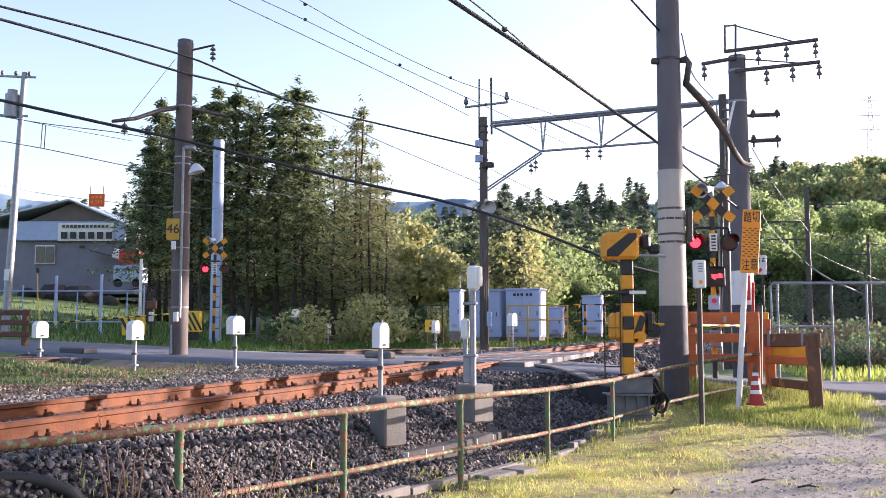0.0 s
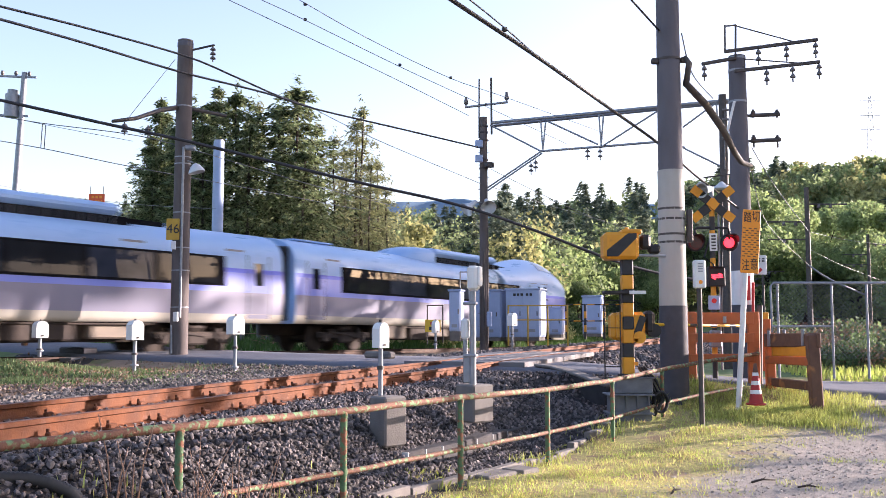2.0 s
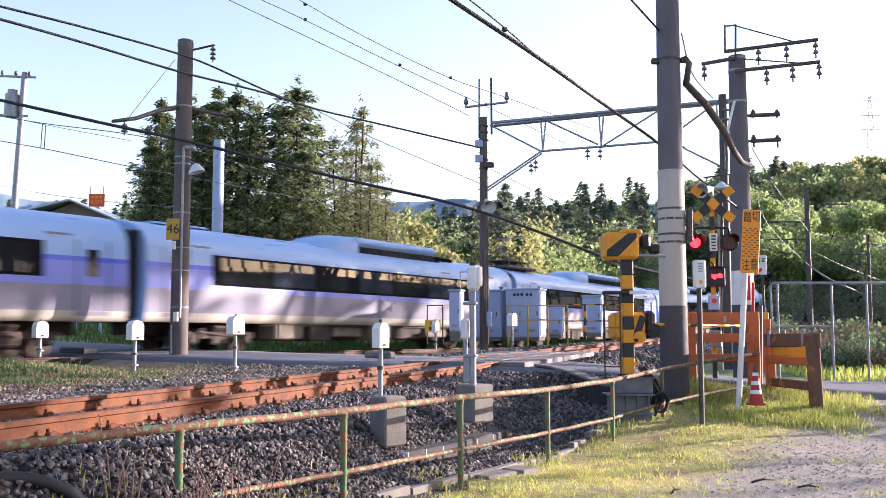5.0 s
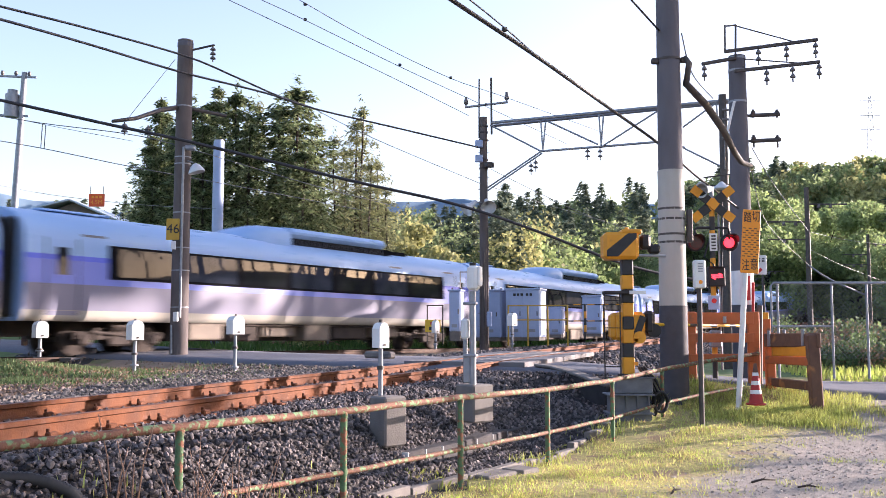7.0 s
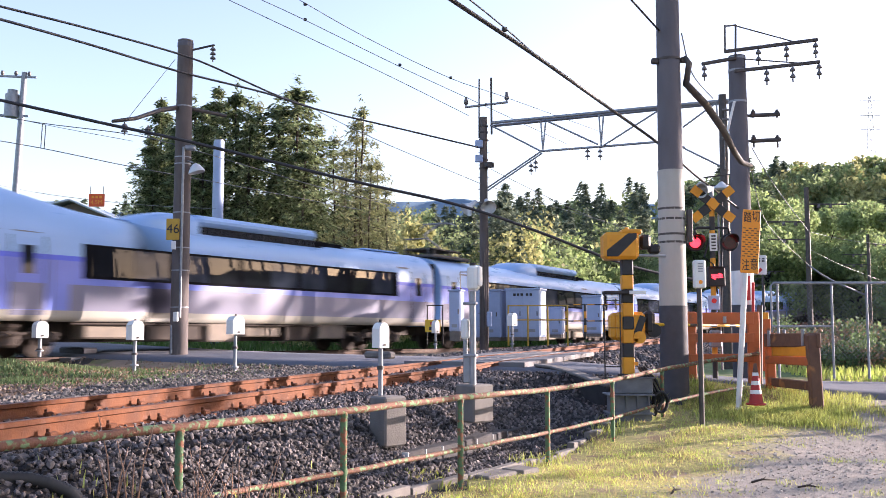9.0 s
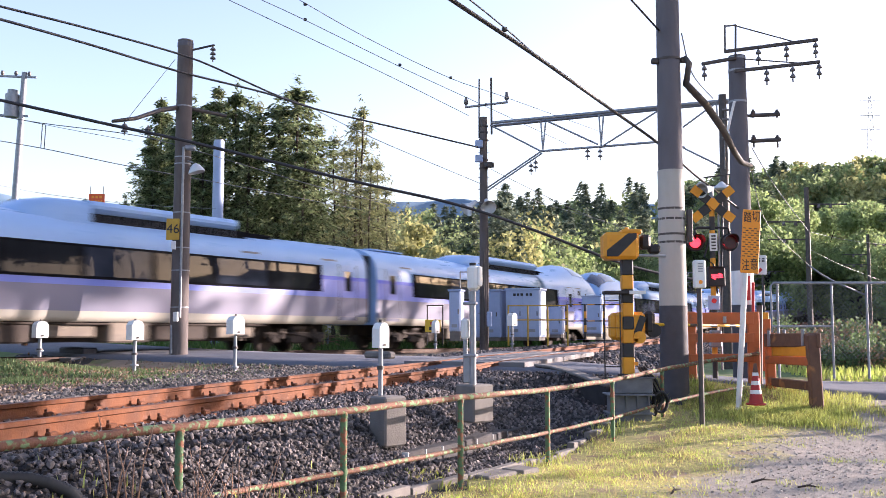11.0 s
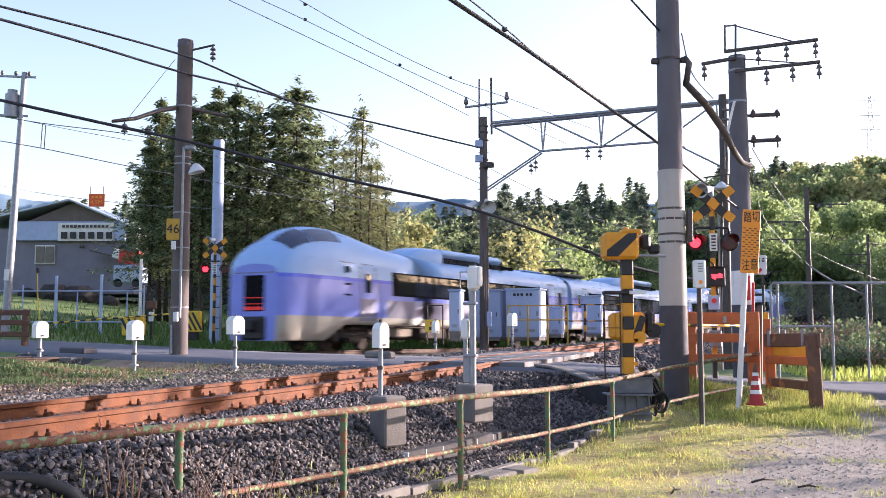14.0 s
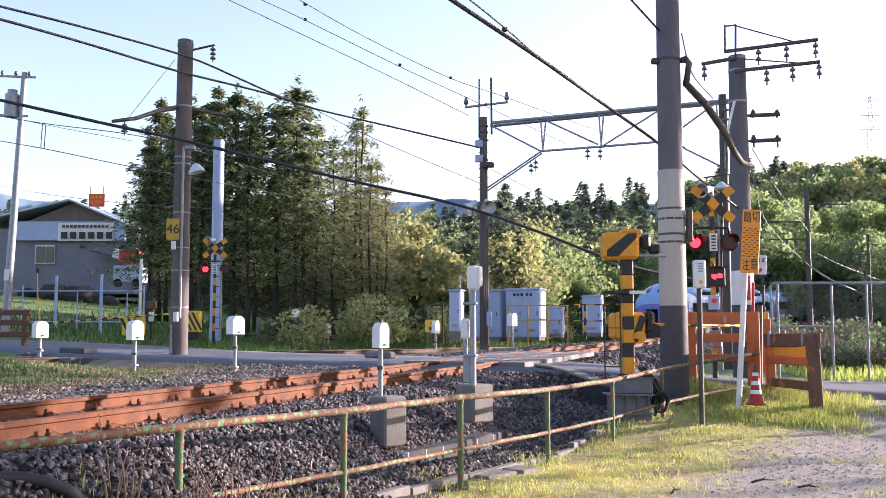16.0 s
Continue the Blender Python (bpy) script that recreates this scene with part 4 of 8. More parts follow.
def build_shade_trees():
    """Tall bare-stemmed trees beside the road, added out of sight for shade; the low sun comes in under their crowns.
    """
    models = [tree_model("tall_tree", "conifer", 21.0, 13.0, 4.3, 8600, 0.42, NEEDLES, 0.13, "unseen tall conifer with a long bare stem, added for shade", 0.95),
              tree_model("tall_tree", "conifer", 20.5, 13.9, 4.2, 7600, 0.42, NEEDLES, 0.13, "unseen tall conifer with a long bare stem, added for shade", 0.95)]
    spots = []
    for i in range(16):
        k = -56 + i * 2.95 + 1.2 * math.sin(i * 2.7)
        back = 3.5 * (i % 2) + 1.5 * math.sin(i * 1.9)
        spots.append((39 - 0.36 * k + 0.93 * back, 45 + 0.93 * k + 0.36 * back, (1.08 if k > -24 else 0.98) + 0.05 * math.sin(i * 3.1), 1))
    for i in range(19):
        k = -11 + i * 1.65 + 0.4 * math.sin(i * 2.7)
        back = 5.0 * (i % 3) + 1.0 * math.sin(i * 1.9)
        spots.append((39 - 0.36 * k + 0.93 * back, 45 + 0.93 * k + 0.36 * back, (4.25 - 0.05 * max(0, k) + 0.2126 * (48.8 - 1.4 * k + back)) / 13.45 + 0.02 * math.sin(i * 3.1), i % 2))
    for i in range(8):
        spots.append((31.6 + i * 1.72 + 0.6 * (i % 2), 60 + i * 3.4, 0.67 + 0.03 * math.sin(i * 2.0), 0))
    # unseen leaning stems, added so that slanting shade falls on the passing cars
    slant = tree_model("leaning_tree", "conifer", 21.0, 17.5, 2.0, 1300, 0.42, NEEDLES, 0.5, "unseen leaning conifer with a thick bare stem, added for shade", 0.97)
    for k in (-1.75, 0.9, 1.45, 2.0, 4.2, 5.6):
        base = Vector((39 - 0.375 * (k - 5.1), 45 + 0.927 * (k - 5.1), 0))
        base.z = land_at(base.x, base.y) - 0.2
        m_pose = Matrix.Translation(base) @ Matrix.Rotation(radians(-25), 4, Vector((0.927, 0.375, 0)))
        t = copy_thing(slant, m_pose)
        t.matrix_basis = m_pose
        tagged(t, group="leaning trees beside the road")
    for o in (*slant.children_recursive, slant):
        bpy.data.objects.remove(o)
    plant(models, spots, "tall trees beside the road")
    # small crowns out of view, added to darken stretches of the near rails
    models = [tree_model("roadside_tree", "round", 5.7, 4.1, 0.46, 1500, 0.1, LEAF_DEEP, 0.05, "unseen slim tree with a small round crown, added for shade")]
    plant(models, [(12.53, 14.35, 1.0, 0), (11.9, 15.9, 1.0, 0), (11.6, 8.6, 1.0, 0)], "young trees beside the path")
    # bushes out of view, added to cast a shadow on the path's right edge
    models = [tree_model("bush", "round", 1.0, 0.05, 0.6, 700, 0.06, LEAF_DEEP, 0.02, "unseen low dark green bush, added to shade the dirt path")]
    plant(models, [(8.85, 15.3, 1.0, 0), (9.3, 14.4, 0.8, 0)], "low bushes beside the path")


build_shade_trees()


# ---- the express train ----
# near-white paint; the blue of the skylight is put into this colour
CAR_ROOF = material("car_white_skylight_tint", (0.29, 0.46, 0.74), (0.26, 0.42, 0.68), 0.3, 0.0, 1.5, 0.02, 30, (0.33, 0.48, 0.7), 0.9, 0.64, stretch=(0.3, 1, 1), spec=0.22)
CAR_STRIPE = material("car_blue_stripe", (0.12, 0.17, 0.72), (0.11, 0.15, 0.64), 0.35, spec=0.22)
CAR_LAVENDER = material("car_lavender", (0.2, 0.25, 0.66), (0.18, 0.225, 0.6), 0.32, 0, 1.5, 0.0, 30, (0.23, 0.265, 0.6), 0.8, 0.66, spec=0.22)
# beige paint; the violet cast of shade is mixed into it
CAR_BEIGE = material("car_beige_shade_tint", (0.23, 0.22, 0.29), (0.205, 0.2, 0.265), 0.4, 0, 1.5, 0.0, 30, (0.27, 0.24, 0.26), 0.8, 0.66, spec=0.22)
CAR_CREAM = material("car_cream", (0.42, 0.39, 0.33), (0.38, 0.35, 0.3), 0.45, 0, 2, 0.0, 30, (0.34, 0.3, 0.25), 1.5, 0.66, spec=0.22)
CAR_GLASS = material("car_window_glass", (0.012, 0.013, 0.016), (0.02, 0.022, 0.026), -0.07, 0, 1, spec=0.15)
CAR_CURTAIN = material("car_window_with_curtain", (0.04, 0.048, 0.068), (0.022, 0.027, 0.04), -0.07, 0, 2.0, spec=0.1)
CAB_GLASS = material("cab_windscreen_glass", (0.02, 0.03, 0.06), (0.03, 0.04, 0.075), 0.07, 0, 1, spec=0.7)
CAR_BAND = material("car_window_surround", (0.008, 0.008, 0.01), (0.014, 0.014, 0.016), 0.6, spec=0.0)
CAR_UNDER = material("car_underfloor_grime", (0.07, 0.053, 0.043), (0.04, 0.03, 0.025), 0.85, 0.1, 4, 0.2, 30, (0.05, 0.04, 0.035), 2, 0.6)
CAR_BOX = material("car_equipment_box", (0.24, 0.195, 0.15), (0.16, 0.13, 0.105), 0.8, 0, 3, 0.1, 30, (0.12, 0.095, 0.08), 2, 0.6)
CAR_GRILLE = material("car_roof_grille", (0.17, 0.18, 0.21), (0.12, 0.13, 0.15), 0.5, 0.4, 6)

# half section of the body: (half width, height), from the skirt to the roof's middle
SECTION = [(1.28, 0.86), (1.36, 0.9), (1.39, 1.0), (1.405, 1.12), (1.42, 1.4), (1.42, 1.74), (1.418, 1.86), (1.41, 2.05), (1.397, 2.3), (1.39, 2.42), (1.376, 2.62), (1.36, 2.82), (1.3, 3.02), (1.17, 3.2), (0.95, 3.36), (0.6, 3.49), (0.3, 3.55), (0.0, 3.57)]
SECTION_MAT = [4, 4, 4, 3, 3, 2, 2, 2, 1, 0, 0, 0, 0, 0, 0, 0, 0]
BODY_MATS = [CAR_ROOF, CAR_STRIPE, CAR_LAVENDER, CAR_BEIGE, CAR_CREAM]


def side_at(z):
    return float(np.interp(z, [p[1] for p in SECTION], [p[0] for p in SECTION]))


def nose_top(d):
    return float(np.interp(d, [0, 0.06, 0.12, 0.2, 0.35, 0.5, 0.8, 1.15, 1.5, 1.9, 2.6, 3.4, 4.0, 5.0, 6.2, 7.6], [2.72, 2.95, 3.08, 3.2, 3.37, 3.5, 3.7, 3.87, 3.98, 4.07, 4.14, 4.12, 4.05, 3.86, 3.66, 3.57]))


def nose_half(d):
    return float(np.interp(d, [0, 0.06, 0.12, 0.2, 0.35, 0.5, 1.0, 1.8, 2.8], [0.92, 1.06, 1.13, 1.19, 1.26, 1.3, 1.37, 1.405, 1.42]))


def section_at(x, tip):
    """The half section at x; tip: where the rounded nose ends, or None."""
    if tip is None or tip - x > 7.6:
        return SECTION
    d = max(0, tip - x)
    top, w = nose_top(d), nose_half(d) / 1.42
    skirt = float(np.interp(d, [0, 1.9, 2.4, 2.8], [0.34, 0.34, 0.6, 0.86]))
    out = []
    for i, (y, z) in enumerate(SECTION):
        zz = 2.42 + (z - 2.42) * (top - 2.42) / 1.15 if z > 2.42 else z
        dome = 1.0 - 0.12 * smooth_step(2.6, 3.9, zz) * smooth_step(7, 4, d)
        if i < 2:
            zz = skirt + (z - 0.86)
        out.append((y * w * float(dome), zz))
    return out


def loft(xs, tip, i0=0, i1=None, out=0.0, mats=None, both=True):
    sh = Shape()
    i1 = len(SECTION) - 1 if i1 is None else i1
    for sgn in (1, -1) if both else (1,):
        vs = []
        for x in xs:
            sec = section_at(x, tip)
            vs += [(x + (out if tip and tip - x < 3 else 0), sgn * (sec[i][0] + (out if sec[i][0] > 0.05 else 0)), sec[i][1] + out * 0.6) for i in range(i0, i1 + 1)]
        n = i1 - i0 + 1
        for k in range(n - 1):
            fs = [(r * n + k, (r + 1) * n + k, (r + 1) * n + k + 1, r * n + k + 1) for r in range(len(xs) - 1)]
            sh.add(vs if k == 0 else [], [f[::-1] if sgn > 0 else f for f in fs] if k == 0 else [], mats[i0 + k] if mats else 0, True)
            if k:
                o = len(sh.v) - len(vs)
                sh.f += [tuple(i + o for i in (f[::-1] if sgn > 0 else f)) for f in fs]
                sh.m += [mats[i0 + k] if mats else 0] * len(fs)
                sh.smooth += [True] * len(fs)
    return sh


def side_panel(sh, x0, x1, z0, z1, sgn, out, mi=0, tip=None, rows=3):
    """A patch that follows the body's side, standing a little proud."""
    zs = [z0 + (z1 - z0) * i / rows for i in range(rows + 1)]
    vs = [(x, sgn * (side_at(z) + out), z) for z in zs for x in (x0, x1)]
    vs += [(x, sgn * (side_at(z) - 0.02), z) for z in (z0, z1) for x in (x0, x1)]
    fs = [(2 * i, 2 * i + 1, 2 * i + 3, 2 * i + 2) for i in range(rows)]
    b = 2 * (rows + 1)
    fs += [(0, 1, b + 1, b), (2 * rows, 2 * rows + 1, b + 3, b + 2), (0, 2 * rows, b + 2, b), (1, 2 * rows + 1, b + 3, b + 1)]
    sh.add(vs, [f if sgn < 0 else f[::-1] for f in fs], mi)
    return sh


def build_bogie(x, parent):
    b = Shape()
    for sy in (1, -1):
        b.box((x, sy * 0.98, 0.52), (2.7, 0.12, 0.2), bev=0.03)
        b.box((x, sy * 0.98, 0.42), (0.7, 0.2, 0.32), bev=0.05)
        for dx in (-1.05, 1.05):
            b.box((x + dx, sy * 1.0, 0.43), (0.34, 0.2, 0.3), bev=0.05)
            b.rod((x + dx * 0.72, sy * 1.02, 0.42), (x + dx * 0.72, sy * 1.02, 0.72), 0.1, n=8)
        b.rod((x - 0.9, sy * 1.08, 0.62), (x + 0.3, sy * 1.08, 0.5), 0.04, n=6)
        b.box((x, sy * 0.9, 0.76), (0.6, 0.4, 0.22), bev=0.08)
    b.box((x, 0, 0.6), (0.6, 1.9, 0.24), bev=0.03)
    bogie = part("bogie", b, CAR_UNDER, parent, "grimy brown bogie frame")
    for dx in (-1.05, 1.05):
        w = Shape().rod((x + dx, -0.6, 0.43), (x + dx, 0.6, 0.43), 0.07, n=8)
        for sy in (1, -1):
            w.lathe((x + dx, sy * 0.6, 0.43), (0, -sy, 0), [(-0.06, 0.05), (-0.06, 0.4), (-0.05, 0.43), (0.05, 0.43), (0.06, 0.46), (0.09, 0.46), (0.09, 0.05)], 20)
        part("wheelset", w, CAR_UNDER, bogie, "steel wheels on their axle")


def build_car(kind, pantograph, lit, label, rear=False):
    """kind: 'mid' or 'nose'. The car's space: +x to its front, z from the rail."""
    car = thing("train_car", (0, 0, 0), label=label, category="train", group="cars of the express train")
    tip = 10.85 if kind == "nose" else None
    x0, x1 = -10.0, (10.85 if tip else 10.0)
    xs = [x0, x0 + 0.06] + list(np.linspace(x0 + 1, 3.4, 8)) + ([tip - d for d in (7.6, 6.8, 6.0, 5.2, 4.6, 4.0, 3.5, 3.0, 2.4, 1.9, 1.5, 1.15, 0.8, 0.5, 0.35, 0.2, 0.12, 0.06, 0.0)] if tip else list(np.linspace(4.5, x1 - 0.06, 4)) + [x1])
    body = loft(xs, tip, mats=SECTION_MAT)
    if tip:         # the cab is lavender down to the cream skirt
        body.m = [2 if m == 3 and min(body.v[i][0] for i in f) > tip - 5.3 else m for m, f in zip(body.m, body.f)]
    for x in (x0, x1):
        sec = section_at(x, tip)
        ring = [(x, y, z) for y, z in sec] + [(x, -y, z) for y, z in sec[-2::-1]]
        body.add(ring, [tuple(range(len(ring))) if x > 0 else tuple(range(len(ring)))[::-1]], 2 if x > 0 and tip else 0)
    shell = part("body", body, BODY_MATS, car, "body in near-white tinted by skylight blue, lavender, beige and cream")
    floor = Shape().box((0.0 if not tip else 0.2, 0, 0.98), (19.6, 2.4, 0.16)).box((0, 0, 0.66), (10.2, 1.3, 0.6)).box((0, 0.3, 0.72), (19.0, 0.5, 0.4))
    part("underframe", floor, CAR_UNDER, car)
    # windows
    w0, w1 = -7.7, (5.3 if tip else 7.7)
    for sgn in (-1, 1):
        part("window_band", side_panel(Shape(), w0, w1, 1.9, 2.74, sgn, 0.006, rows=4), CAR_BAND, car, "black band round the windows")
        n = 7 if not tip else 5
        wd = (w1 - w0 - 0.5) / n
        for i in range(n):
            a = w0 + 0.25 + i * wd
            for j in range(2):
                aa = a + 0.08 + j * (wd - 0.16) / 2
                part("window_pane", side_panel(Shape(), aa, aa + (wd - 0.2) / 2, 1.97, 2.68, sgn, 0.012, rows=3),
                     CAR_CURTAIN if (i * 2 + j * 3 + (sgn > 0)) % 4 in (1, 2) else CAR_GLASS, car)
        for dx in ((-9.0, 9.0) if not tip else (-9.0, 6.75)):
            d = Shape()
            side_panel(d, dx - 0.42, dx + 0.42, 1.74, 2.3, sgn, 0.004, 1)
            side_panel(d, dx - 0.42, dx + 0.42, 1.0, 1.74, sgn, 0.004, 2)
            side_panel(d, dx - 0.42, dx + 0.42, 2.44, 2.78, sgn, 0.004, 0)
            door = part("door", d, [CAR_ROOF, CAR_LAVENDER, CAR_BEIGE], car, "sliding passenger door")
            g = Shape()
            side_panel(g, dx - 0.46, dx - 0.425, 1.0, 2.82, sgn, 0.007, rows=5)
            side_panel(g, dx + 0.425, dx + 0.46, 1.0, 2.82, sgn, 0.007, rows=5)
            part("door_seal", g, CAR_BAND, door)
            part("door_window", side_panel(Shape(), dx - 0.17, dx + 0.17, 1.95, 2.6, sgn, 0.012), CAR_GLASS, door)
        for dx in (-8.1, 8.1 if not tip else 6.75, 4.6 if not tip else 7.85):
            part("side_vent", side_panel(Shape(), dx - 0.35, dx + 0.35, 2.9, 2.96, sgn, 0.008, rows=1), CAR_GRILLE, car)
    # roof unit: a rounded fairing at the end that trails, a pale cover over a dark recess
    way, at = (-1 if rear else 1), (0.0 if tip else 0.7)
    ring = [(1.06, 3.2), (1.04, 3.62), (0.9, 3.82), (0.5, 3.92), (0, 3.94)]
    stations = [(-3.5, 0.1, 0.45), (-3.2, 0.5, 0.66), (-2.8, 0.8, 0.84), (-2.2, 0.97, 0.96), (-1.3, 1.0, 1.0)]
    f = Shape()
    vs = [(at + way * x, sg * y * wv, 3.2 + (z - 3.2) * hv) for x, hv, wv in stations for y, z, sg in [(y, z, 1) for y, z in ring] + [(y, z, -1) for y, z in ring[-2::-1]]]
    n = 9
    f.add(vs, [(r * n + k, (r + 1) * n + k, (r + 1) * n + k + 1, r * n + k + 1)[::-way] for r in range(4) for k in range(n - 1)], 0, True)
    part("roof_unit_fairing", f, CAR_ROOF, car, "pale rounded fairing of the roof air conditioner")
    g = Shape().box((at + way * 1.4, 0, 3.44), (5.4, 1.92, 0.26), bev=0.03).box((at + way * 2.2, 0, 3.5), (6.4, 1.5, 0.14), bev=0.02)
    unit = part("roof_unit", g, CAR_BAND, car, "dark recess of the roof air conditioner")
    c = Shape().box((at + way * 1.25, 0, 3.73), (5.1, 2.04, 0.32), bev=0.12).box((at + way * 1.25, 0, 3.9), (4.9, 1.3, 0.06), bev=0.025)
    part("roof_unit_cover", c, CAR_ROOF, unit, "pale flat cover of the roof unit")
    for i in range(16):
        for sgn in (-1, 1):
            part("louvre", Shape().box((at + way * (-1.1 + i * 0.31), sgn * 0.965, 3.45), (0.03, 0.03, 0.2)), CAR_GRILLE, unit)
    part("roof_walkway", Shape().box((5.2 if not tip else 2.4, 0, 3.585), (2.6, 0.7, 0.05), bev=0.02), CAR_ROOF, car)
    part("roof_walkway", Shape().box((-8.0, 0, 3.585), (2.0, 0.9, 0.06), bev=0.02), CAR_ROOF, car)
    # running gear and boxes
    for bx in (-7.0, 7.0):
        build_bogie(bx, car)
    for i, (bx, ln, hh) in enumerate([(-4.3, 1.3, 0.5), (-2.7, 1.1, 0.55), (-1.2, 1.5, 0.42), (0.5, 1.2, 0.55), (2.2, 1.8, 0.5), (4.3, 1.4, 0.45)]):
        part("equipment_box", Shape().box((bx, 0, 0.9 - hh / 2), (ln, 2.5 - 0.12 * (i % 3), hh), bev=0.04), CAR_BOX if i % 3 != 1 else CAR_UNDER, car)
    part("pipe", Shape().rod((-5.5, -1.2, 0.82), (5.4, -1.2, 0.82), 0.04, n=6).rod((-5.5, 1.2, 0.82), (5.4, 1.2, 0.82), 0.04, n=6), CAR_UNDER, car)
    # gangway bellows
    part("gangway_bellows", Shape().box((x0 - 0.12, 0, 2.0), (0.3, 1.5, 2.2), bev=0.08).box((x0 - 0.08, 0, 2.1), (0.12, 2.3, 2.3), bev=0.1), RUBBER, car)
    if not tip:
        part("gangway_bellows", Shape().box((x1 + 0.12, 0, 2.0), (0.3, 1.5, 2.2), bev=0.08).box((x1 + 0.08, 0, 2.1), (0.12, 2.3, 2.3), bev=0.1), RUBBER, car)
    else:
        part("windscreen", loft([tip - d for d in (1.5, 1.15, 0.8, 0.5)], tip, 13, 16, 0.012), CAB_GLASS, car, "wide curved dark windscreen")
        for sgn in (-1, 1):
            side = loft([tip - d for d in (3.0, 2.4, 1.9, 1.56)], tip, 13, 15, 0.012, both=False)
            side.v = [(x, sgn * y, z) for x, y, z in side.v]
            part("cab_side_window", side, CAB_GLASS, car, "curved side pane behind the windscreen")
            part("cab_window", Shape().box((tip - 2.95, sgn * 1.365, 2.62), (0.3, 0.03, 0.34), bev=0.01), CAR_GLASS, car)
            for k in range(2):
                part("cab_step", Shape().box((tip - 2.95, sgn * 1.42, 2.2 - 0.35 * k), (0.34, 0.02, 0.06), bev=0.008), CAR_BAND, car)
            part("skirt_seam", side_panel(Shape(), tip - 4.75, tip - 4.72, 1.0, 2.3, sgn, 0.006), CAR_GRILLE, car)
        panel = part("front_door_panel", Shape().box((tip - 0.005, 0, 1.8), (0.05, 0.84, 1.12), bev=0.02), CAR_BAND, car, "black glazed front gangway door")
        for k, (z, hh) in enumerate(((1.33, 0.11), (1.47, 0.025), (1.66, 0.03))):
            for sgn in (-1, 1):
                part("tail_lamp" if lit else "head_lamp", Shape().box((tip + 0.025, sgn * 0.2, z), (0.02, 0.34, hh), bev=0.005), TAIL_GLOW if lit else CAR_GLASS, panel, "glowing red tail lamp" if lit else "dark lamp")
        part("front_seam", Shape().box((tip + 0.002, 0, 2.44), (0.02, 1.75, 0.03)), CAR_GRILLE, car)
        part("coupler", Shape().box((tip + 0.1, 0, 0.8), (0.5, 0.4, 0.36), bev=0.06).box((tip - 0.05, 0, 0.72), (0.3, 1.0, 0.72), bev=0.06).rod((tip + 0.02, -0.42, 0.62), (tip + 0.02, 0.42, 0.62), 0.09, n=8), IRON, car, "black coupler in its opening")
    if pantograph:
        p = Shape()
        p.box((-8.2, 0, 3.62), (3.0, 1.7, 0.12), bev=0.03)
        for dx in (-9.2, -8.0, -7.2):
            for sy in (-0.6, 0.6):
                p.rod((dx, sy, 3.62), (dx, sy, 3.9), 0.07, 0.05, 8)
        p.box((-8.3, 0, 3.92), (2.2, 1.3, 0.06), bev=0.01)
        base = part("pantograph_base", p, STEEL_DARK, car, "dark pantograph frame on insulators")
        arm = Shape().tube([(-7.4, 0, 3.95), (-9.0, 0, 4.5)], [0.05, 0.04], 6).tube([(-9.0, 0, 4.5), (-7.9, 0, 5.05)], [0.035, 0.03], 6)
        arm.tube([(-7.9, -0.85, 4.95), (-7.9, -0.55, 5.07), (-7.9, 0.55, 5.07), (-7.9, 0.85, 4.95)], 0.03, 6).tube([(-8.15, -0.6, 5.05), (-8.15, 0.6, 5.05)], 0.03, 6)
        arm.tube([(-9.6, 0.5, 3.65), (-9.6, 0.5, 4.3), (-9.5, -0.5, 4.3), (-9.5, -0.5, 3.65)], 0.04, 6)
        part("pantograph_arm", arm, STEEL, base)
    return car


MID_LABEL = "express train car in lavender, pale blue and beige"
NOSE_LABEL = "express train end car with a high rounded lavender cab"
MID = build_car("mid", False, False, MID_LABEL)
MID_PANTO = build_car("mid", True, False, "lavender express train car with a roof pantograph")
NOSE = build_car("nose", False, False, NOSE_LABEL)
REAR = build_car("nose", False, False, NOSE_LABEL, True)
TAIL = build_car("nose", False, True, "last express train car with red tail lamps", True)
TRAIN = []          # (car, distance of its middle behind the tip, reversed)
SPEED, GAIN, TIP_AT_1 = 18.434, 0.037, 0.461       # the train gathers a little speed


def build_train():
    back = 0.0
    for i in range(12):
        nose = i in (0, 7, 8, 11)
        rev = i in (7, 11)
        if i == 0:
            car = NOSE
        elif i == 1:
            car = MID
        elif i == 2:
            car = MID_PANTO
        elif i == 7:
            car = REAR
        elif i == 11:
            car = TAIL
        else:
            car = copy_thing(NOSE if nose else MID_PANTO if i in (6, 10) else MID, Matrix.Identity(4))
        front = 10.95 if (nose and not rev) else 10.25
        rear = 10.95 if rev else 10.25
        TRAIN.append((car, back + front, rev))
        back += front + rear


build_train()


def car_pose(t, behind, rev):
    mid = TIP_AT_1 + SPEED * (t - 1.0) + GAIN * (t - 1.0) ** 2 - behind
    a, b = on_line(FAR, mid - 7), on_line(FAR, mid + 7)
    d = b - a
    turn = math.degrees(math.atan2(d.y, d.x)) + (180 if rev else 0)
    tilt = -math.degrees(math.atan2(d.z, math.hypot(d.x, d.y)))
    p = (a + b) / 2
    return pose(p.x, p.y, p.z, 0, -tilt if rev else tilt, turn)


